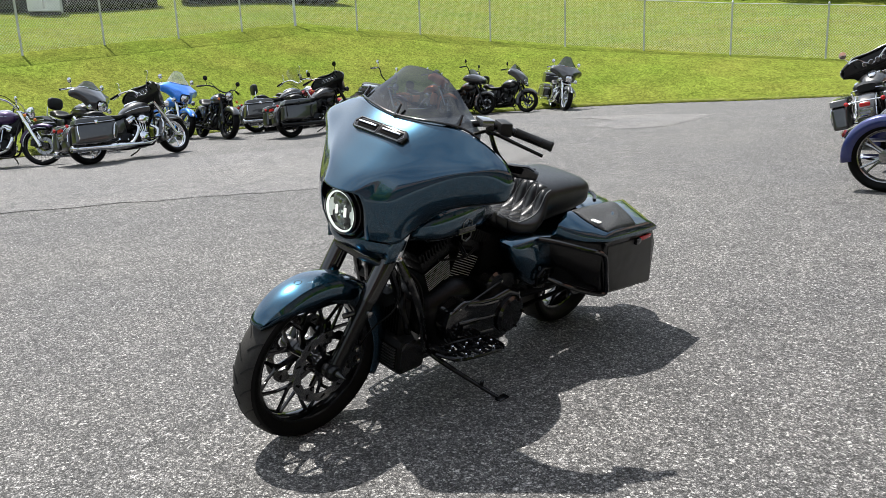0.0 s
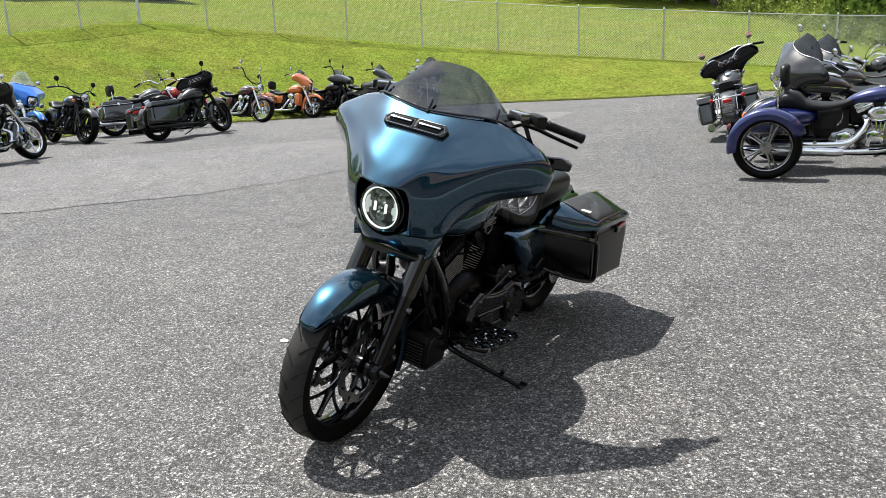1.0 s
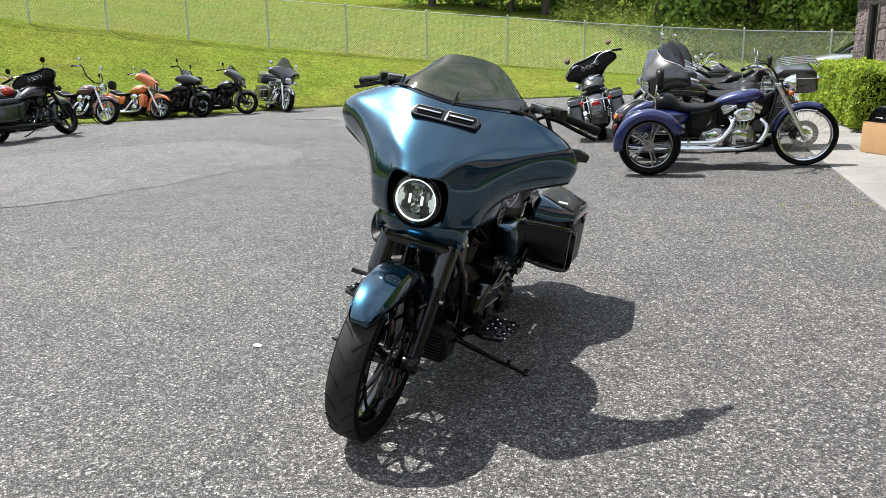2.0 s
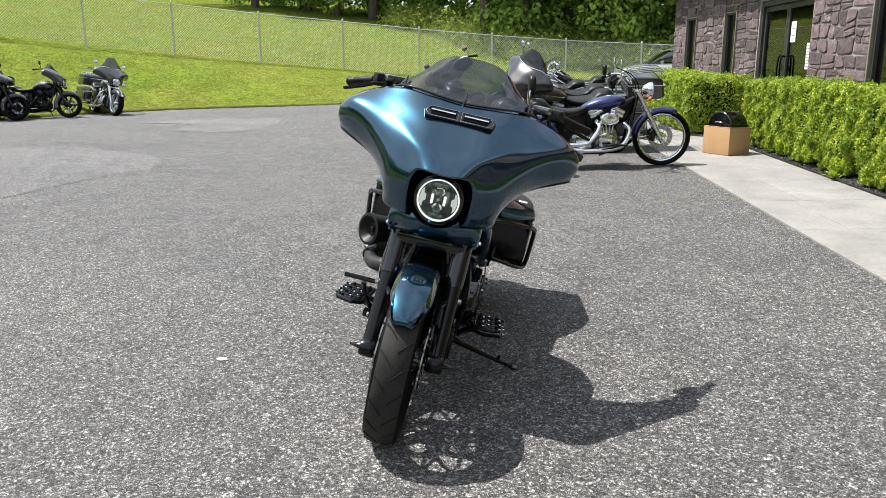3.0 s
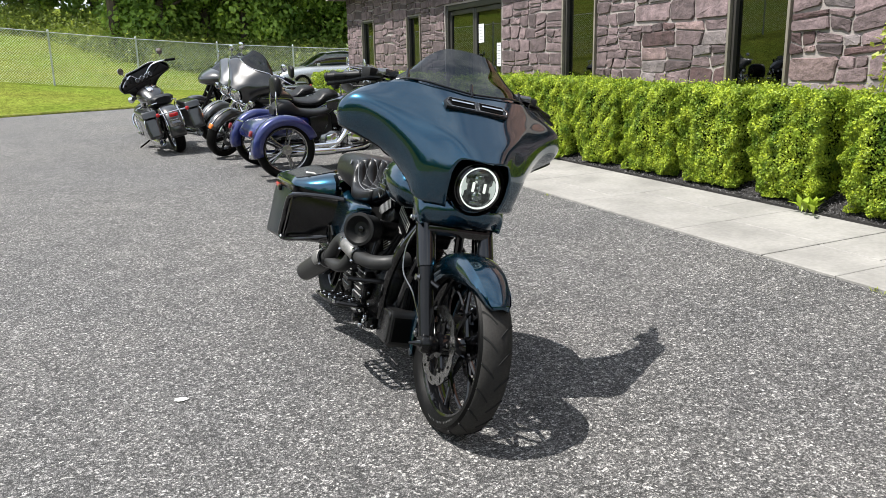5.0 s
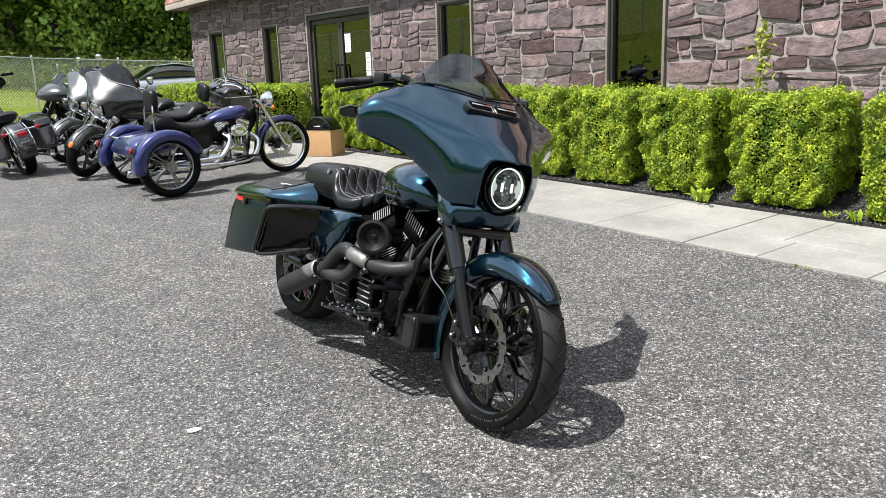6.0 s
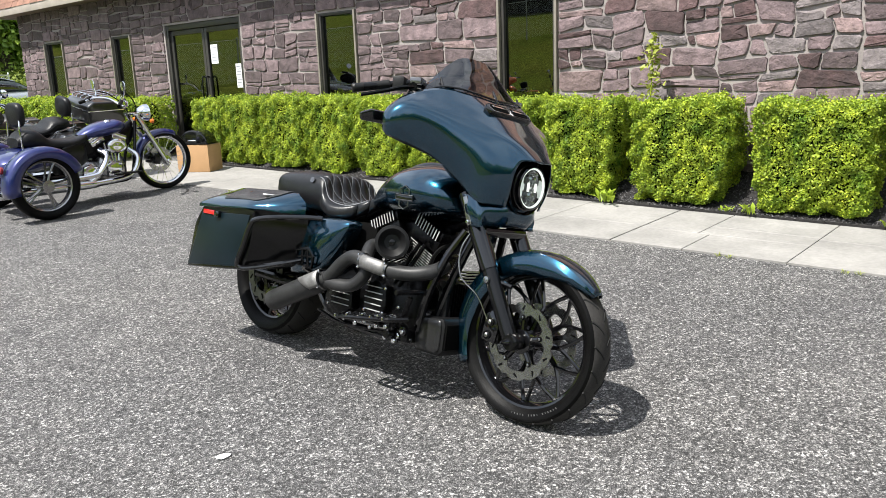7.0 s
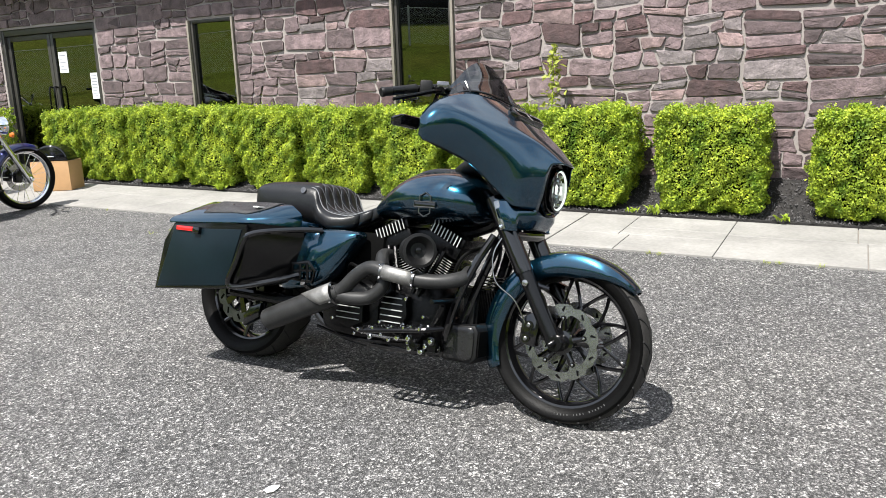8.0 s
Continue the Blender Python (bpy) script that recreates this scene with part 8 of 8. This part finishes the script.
parked("grey and black touring motorcycle with large hard bags", -11.95, 9.72, 88, "grey_paint", front=False, fairing="bat", bags=True, metal="satin_black", fork_metal="satin_black", trim="satin_black", pipes="satin_black")
parked("red and chrome cruiser half hidden behind other motorcycles", -13.6, 12.3, 20, "red_paint", bars="low")
parked("dark maroon cruiser with tall handlebars and chrome wheels", -13.6, 14.4, -5, "maroon_paint", bars="ape", engine="engine_black")
parked("orange touring motorcycle with batwing fairing and padded backrest", -13.98, 16.9, 0, "orange_paint", fairing="bat", shield=("low", "smoke_shield"), bags=True, pad=True, lowers=True, metal="chrome")
parked("black touring motorcycle with wide frame-mounted fairing", -13.15, 17.55, 0, "black_paint", fairing="shark", shield=("shark", "smoke_shield"), bags=True, metal="satin_black", fork_metal="satin_black", trim="satin_black", pipes="satin_black", pad=True, bars="ape")
parked("black touring motorcycle with slim batwing fairing", -12.15, 18.15, 0, "black_paint", fairing="bat", shield=("low", "smoke_shield"), bags=True, metal="satin_black", fork_metal="satin_black", trim="satin_black", pipes="satin_black", pad=True)
parked("black and chrome touring motorcycle with tall smoked windshield", -11.15, 18.5, -45, "black_paint", fairing="bat", shield=("high", "smoke_shield"), bags=True, trunk_case=True, guard=True)
parked("black touring motorcycle with chrome fork and round gauges", -2.1, 10.95, 96, "black_paint", front=False, fairing="bat", bags=True, guard=True, steer=27, lean=11, group=G2)
parked("dark grey touring motorcycle with smoked shield and amber signals", -1.6, 9.9, 181, "grey_paint", fairing="bat", shield=("mid", "dark_shield"), bags=True, trunk_case=True, pad=True, guard=True, metal="satin_black", steer=36, group=G2, lamp_side=True)
parked("pewter grey touring motorcycle with dark tinted shield", -1.45, 11.7, 178, "pewter_paint", fairing="bat", shield=("low", "dark_shield"), bags=True, metal="satin_black", steer=34, guard=True, group=G2, lamp_side=True)
parked("black touring motorcycle with wide fairing and black fork", -1.5, 13.7, 176, "black_paint", fairing="shark", shield=("shark", "smoke_shield"), bags=True, group=G2, fork_metal="satin_black", metal="satin_black")
parked("black cruiser with padded backrest beyond the others", -0.9, 15.4, 178, "black_paint", pad=True, bags=True, bars="low", group=G2)
parked("metallic blue trike with chrome wire front wheel and round fenders", 0.21, 8.225, 0.7, "blue_paint", wheels="wire", trike=True, lean=0, steer=-4, bars="low", pad=True, group=G2)
# ---- the box by the hedge ----
def cardboard_box():
    b = thing("cardboard_box", "closed brown cardboard box on the walkway by the hedge", "box", pose(1.20, 9.08, lot_z(1.2, 9.08) + LIFT, 0, 0, -62))
    part("carton", box(0, 0, 0.165, 0.44, 0.34, 0.33, 0.004), "cardboard", b)
    for s in (-1, 1):
        part("flap", box(0, 0.0865 * s, 0.3335, 0.44, 0.168, 0.004, 0.001), "cardboard", b)
    part("tape", box(0, 0, 0.337, 0.442, 0.05, 0.002), "heat_shield", b)
    c = thing("black_case", "half-round black plastic case lying on a cardboard box", "case", pose(1.20, 9.08, lot_z(1.2, 9.08) + LIFT + 0.338, 0, 0, -62))
    arch = [(0.20 * math.cos(w), 0.185 * math.sin(w)) for w in np.linspace(0, math.pi, 13)]
    part("shell", prism(arch, "y", -0.13, 0.13, 0.02, 3), "gloss_black", c)
    part("rim", box(0, 0, 0.012, 0.42, 0.28, 0.02, 0.006), "satin_black", c)
    part("handle", tube([(-0.05, -0.135, 0.05), (-0.045, -0.155, 0.055), (0.045, -0.155, 0.055), (0.05, -0.135, 0.05)], 0.006, 6, 3), "chrome", c)


cardboard_box()
plain("paint_chip", on_lot(wobbled([(-3.005, 2.415), (-2.975, 2.41), (-2.96, 2.385), (-2.985, 2.375), (-3.01, 2.39)], 0.004, rng, 3), 0.006), "chalk", "small white paint blotch on the asphalt", "paint blotch")


# ---- a parked car beyond the motorcycles ----
def car():
    c = thing("car", "dark grey parked sedan beyond the motorcycles", "car", ground_pose(4.7, 26.4, 178))
    c.scale = (0.95, 0.95, 0.92)
    low = [(-2.2, 0.62, 0.30, 0.62), (-2.1, 0.80, 0.24, 0.80), (-1.4, 0.88, 0.20, 0.92), (0.0, 0.90, 0.20, 0.93), (1.2, 0.88, 0.20, 0.90), (2.0, 0.80, 0.24, 0.76), (2.2, 0.60, 0.30, 0.6)]
    part("body", body(low, 28, 4, 3.6), "silver_paint", c, "grey painted body")
    part("cabin", body([(-1.5, 0.60, 0.85, 0.93), (-1.0, 0.70, 0.85, 1.22), (-0.3, 0.70, 0.85, 1.38), (0.4, 0.68, 0.85, 1.34), (1.15, 0.62, 0.82, 0.92)], 24, 4, 3.2), "window_glass", c, "tinted glass cabin")
    part("roof_panel", body([(-0.95, 0.56, 1.20, 1.25), (-0.3, 0.62, 1.36, 1.41), (0.35, 0.58, 1.33, 1.38)], 20, 4, 4.0), "silver_paint", c)
    part("inside", box(-0.2, 0, 0.9, 1.6, 1.1, 0.5, 0.05), "dark_cavity", c)
    for x in (-1.35, 1.35):
        for s in (-1, 1):
            w = part("wheel", lathe([(0.0, -0.08), (0.2, -0.09), (0.2, 0.09), (0, 0.08)], (x, 0.80 * s, 0.31), (0, 1, 0), 20), "steel", c)
            part("tyre", lathe([(0.2, -0.1), (0.29, -0.1), (0.31, -0.06), (0.31, 0.06), (0.29, 0.1), (0.2, 0.1)], (x, 0.80 * s, 0.31), (0, 1, 0), 24, False, False), "rubber", w)
    for s in (-1, 1):
        part("head_lamp", box(2.08, 0.58 * s, 0.66, 0.16, 0.26, 0.12, 0.03), "lamp_lens", c)
        part("tail_lamp", box(-2.1, 0.6 * s, 0.72, 0.12, 0.26, 0.12, 0.03), "red_lens", c)
        part("mirror", box(0.75, 0.95 * s, 0.95, 0.1, 0.14, 0.1, 0.03), "silver_paint", c)


car()


# ---- trucks and trailers parked on the rise beyond the fence ----
def trailer(x, y, heading, length, height, material, label):
    z = bank_z(x, y)
    t = thing("trailer", label, "trailer", pose(x, y, z, 0, 0, heading))
    part("box_body", box(0, 0, 0.06 + height / 2, length, 2.3, height, 0.05), material, t)
    part("chassis", box(0, 0, 0.0, length * 0.95, 1.6, 0.16, 0.02), "satin_black", t)
    for k in (-0.28, -0.42):
        for s in (-1, 1):
            part("wheel", lathe([(0.0, -0.1), (0.42, -0.11), (0.45, -0.06), (0.45, 0.06), (0.42, 0.11), (0, 0.1)], (length * k, 0.95 * s, 0.42), (0, 1, 0), 20), "rubber", t)
    part("door_seam", box(0, -1.155, 0.06 + height / 2, 0.05, 0.012, height * 0.9), "steel", t)


trailer(-41.0, 19.6, 62, 8.5, 2.2, "gloss_black", "black enclosed trailer parked on the rise beyond the fence")
trailer(-36.0, 28.0, 60, 8.5, 2.2, "satin_black", "black enclosed trailer parked on the rise beyond the fence")
trailer(-39.6, 17.8, 62, 1.4, 2.6, "trailer_white", "white box trailer parked on the rise beyond the fence")
trailer(-43.0, 11.0, 65, 6.0, 2.2, "gloss_black", "black enclosed trailer parked on the rise beyond the fence")
from mathutils import noise
# ---- pieces: the walkway's slabs and the wall's stones ----
def cut(x0, x1, y0, y1, rng, big, small, out):
    """Splits a rectangle again and again into unequal pieces."""
    w, h = x1 - x0, y1 - y0
    if (w <= big[0] and h <= big[1]) and (rng.random() < 0.42 or w < small[0] or h < small[1]):
        out.append((x0, x1, y0, y1))
        return
    f = rng.uniform(0.32, 0.68)
    if w / big[0] > h / big[1]:
        if w < 2 * small[0]:
            out.append((x0, x1, y0, y1))
            return
        m = x0 + w * f
        cut(x0, m, y0, y1, rng, big, small, out)
        cut(m, x1, y0, y1, rng, big, small, out)
    else:
        if h < 2 * small[1]:
            out.append((x0, x1, y0, y1))
            return
        m = y0 + h * f
        cut(x0, x1, y0, m, rng, big, small, out)
        cut(x0, x1, m, y1, rng, big, small, out)


def paving():
    rng = np.random.default_rng(31)
    joints = [-9.0, -4.4, 0.0, 2.78, 5.9, 9.0, 12.2, 16.0]
    for a, b in zip(joints, joints[1:]):
        out = []
        cut(KERB, WALK, a + 0.003, b - 0.003, rng, (0.85, 1.25), (0.35, 0.5), out)
        for x0, x1, y0, y1 in out:
            g = 0.003
            c = [(x0 + g, y0 + g), (x1 - g, y0 + g), (x1 - g, y1 - g), (x0 + g, y1 - g)]
            e = 0.008
            i = [(x0 + e, y0 + e), (x1 - e, y0 + e), (x1 - e, y1 - e), (x0 + e, y1 - e)]
            v = [(x, y, lot_z(x, y) - 0.05) for x, y in c] + [(x, y, lot_z(x, y) + LIFT - 0.003) for x, y in c] + [(x, y, lot_z(x, y) + LIFT) for x, y in i]
            f = [(0, 1, 5, 4), (1, 2, 6, 5), (2, 3, 7, 6), (3, 0, 4, 7), (4, 5, 9, 8), (5, 6, 10, 9), (6, 7, 11, 10), (7, 4, 8, 11), (8, 9, 10, 11)]
            part("slab", (v, f), "concrete", walkway, smooth=0)
    part("far_slab", slab(KERB, WALK, 16.01, Y1, LIFT), "concrete", walkway, smooth=0)


def askew(y, z, region):
    """Bends the coursing so that joints run at angles, but not at a region's border."""
    y0, y1, z0, z1 = region
    fy, fz = ease(min(y - y0, y1 - y) / 0.15), ease(min(z - z0, z1 - z) / 0.10)
    d = noise.noise_vector((y * 3.1, z * 5.3, 4.0)) * 0.060 + noise.noise_vector((y * 9.0, z * 13.0, 9.0)) * 0.030
    return y + d.x * fy, z + d.y * fz * 0.8


def stone_shape(y0, y1, z0, z1, region, rng):
    """A split stone: an uneven cornered outline and a broken, flattish face."""
    gap = rng.uniform(0.003, 0.0065)
    w, h = y1 - y0, z1 - z0
    k = min(w, h)
    corners = []
    for cy, cz, sy, sz in ((y0, z0, 1, 1), (y1, z0, -1, 1), (y1, z1, -1, -1), (y0, z1, 1, -1)):
        cy, cz = askew(cy, cz, region)
        corners.append((cy + sy * (gap + k * rng.uniform(0, 0.045)), cz + sz * (gap + k * rng.uniform(0, 0.045)), k * rng.uniform(0.04, 0.2)))
    ring = []
    for i in range(4):
        y, z, r = corners[i]
        py, pz, _ = corners[i - 1]
        ny, nz, _ = corners[(i + 1) % 4]
        a = Vector((py - y, pz - z)).normalized()
        b = Vector((ny - y, nz - z)).normalized()
        ring += [(y + a.x * r, z + a.y * r), (y + b.x * r, z + b.y * r)]
        m = Vector((y + ny, z + nz)) / 2 + Vector((-b.y, b.x)) * rng.uniform(-0.03, 0.05) * k
        ring.append((m.x, m.y))
    n = len(ring)
    cy, cz = sum(p[0] for p in ring) / n, sum(p[1] for p in ring) / n
    proud, tilt = rng.uniform(0.008, 0.024), rng.normal(0, 0.035, 2)
    v = []
    for d, (depth, k2) in enumerate(((-0.006, 1.0), (proud * 0.7, 0.985), (proud, 0.93), (proud + 0.002, 0.55))):
        for y, z in ring:
            x = depth
            if d > 1:
                x += rng.normal(0, 0.0016) + (y - cy) * tilt[0] * 0.5 + (z - cz) * tilt[1]
            v.append((WALL - max(x, -0.006 if d == 0 else 0.003), cy + (y - cy) * k2, cz + (z - cz) * k2))
    v.append((WALL - proud - rng.uniform(0.0, 0.003), cy, cz))
    f = [(d * n + (i + 1) % n, d * n + i, (d + 1) * n + i, (d + 1) * n + (i + 1) % n) for d in range(3) for i in range(n)]
    f += [(3 * n + (i + 1) % n, 3 * n + i, 4 * n) for i in range(n)]
    return v, f


def stonework():
    rng = np.random.default_rng(17)
    regions, y = [], NEAR_END
    for a, b, lo, hi in sorted(FRONT_OPENINGS):
        regions += [(y, a - 0.03, 0.0, WALL_TOP - 0.02), (a - 0.03, b + 0.03, hi + 0.02, WALL_TOP - 0.02)]
        if lo > 0.3:
            regions.append((a - 0.03, b + 0.03, 0.0, lo - 0.02))
        y = b + 0.03
    regions.append((y, FAR_END, 0.0, WALL_TOP - 0.02))
    near, rest = [], []
    for y0, y1, z0, z1 in regions:
        if z1 - z0 < 0.06:
            continue
        out = []
        cut(y0, y1, z0, z1, rng, (0.58, 0.22), (0.13, 0.075), out)
        for r in out:
            (near if -0.4 < r[0] < 6.1 and r[3] > 0.75 else rest).append((*r, (y0, y1, z0, z1)))
    near.sort(key=lambda r: r[0])
    for r in near[:390]:
        kind = rng.random()
        material = "stone_pink" if r[3] < 0.90 or kind > 0.9 else "stone_grey" if kind > 0.72 else "stone_dark" if kind > 0.55 else "stone"
        part("stone", stone_shape(*r, rng), material, wall_west, smooth=14)
    rest += near[390:]
    ob = part("stone_facing", join(*[stone_shape(*r, rng) for r in rest]), "stone_far", wall_west, smooth=14)
    tagged(ob, kind="stuff")


paving()
stonework()
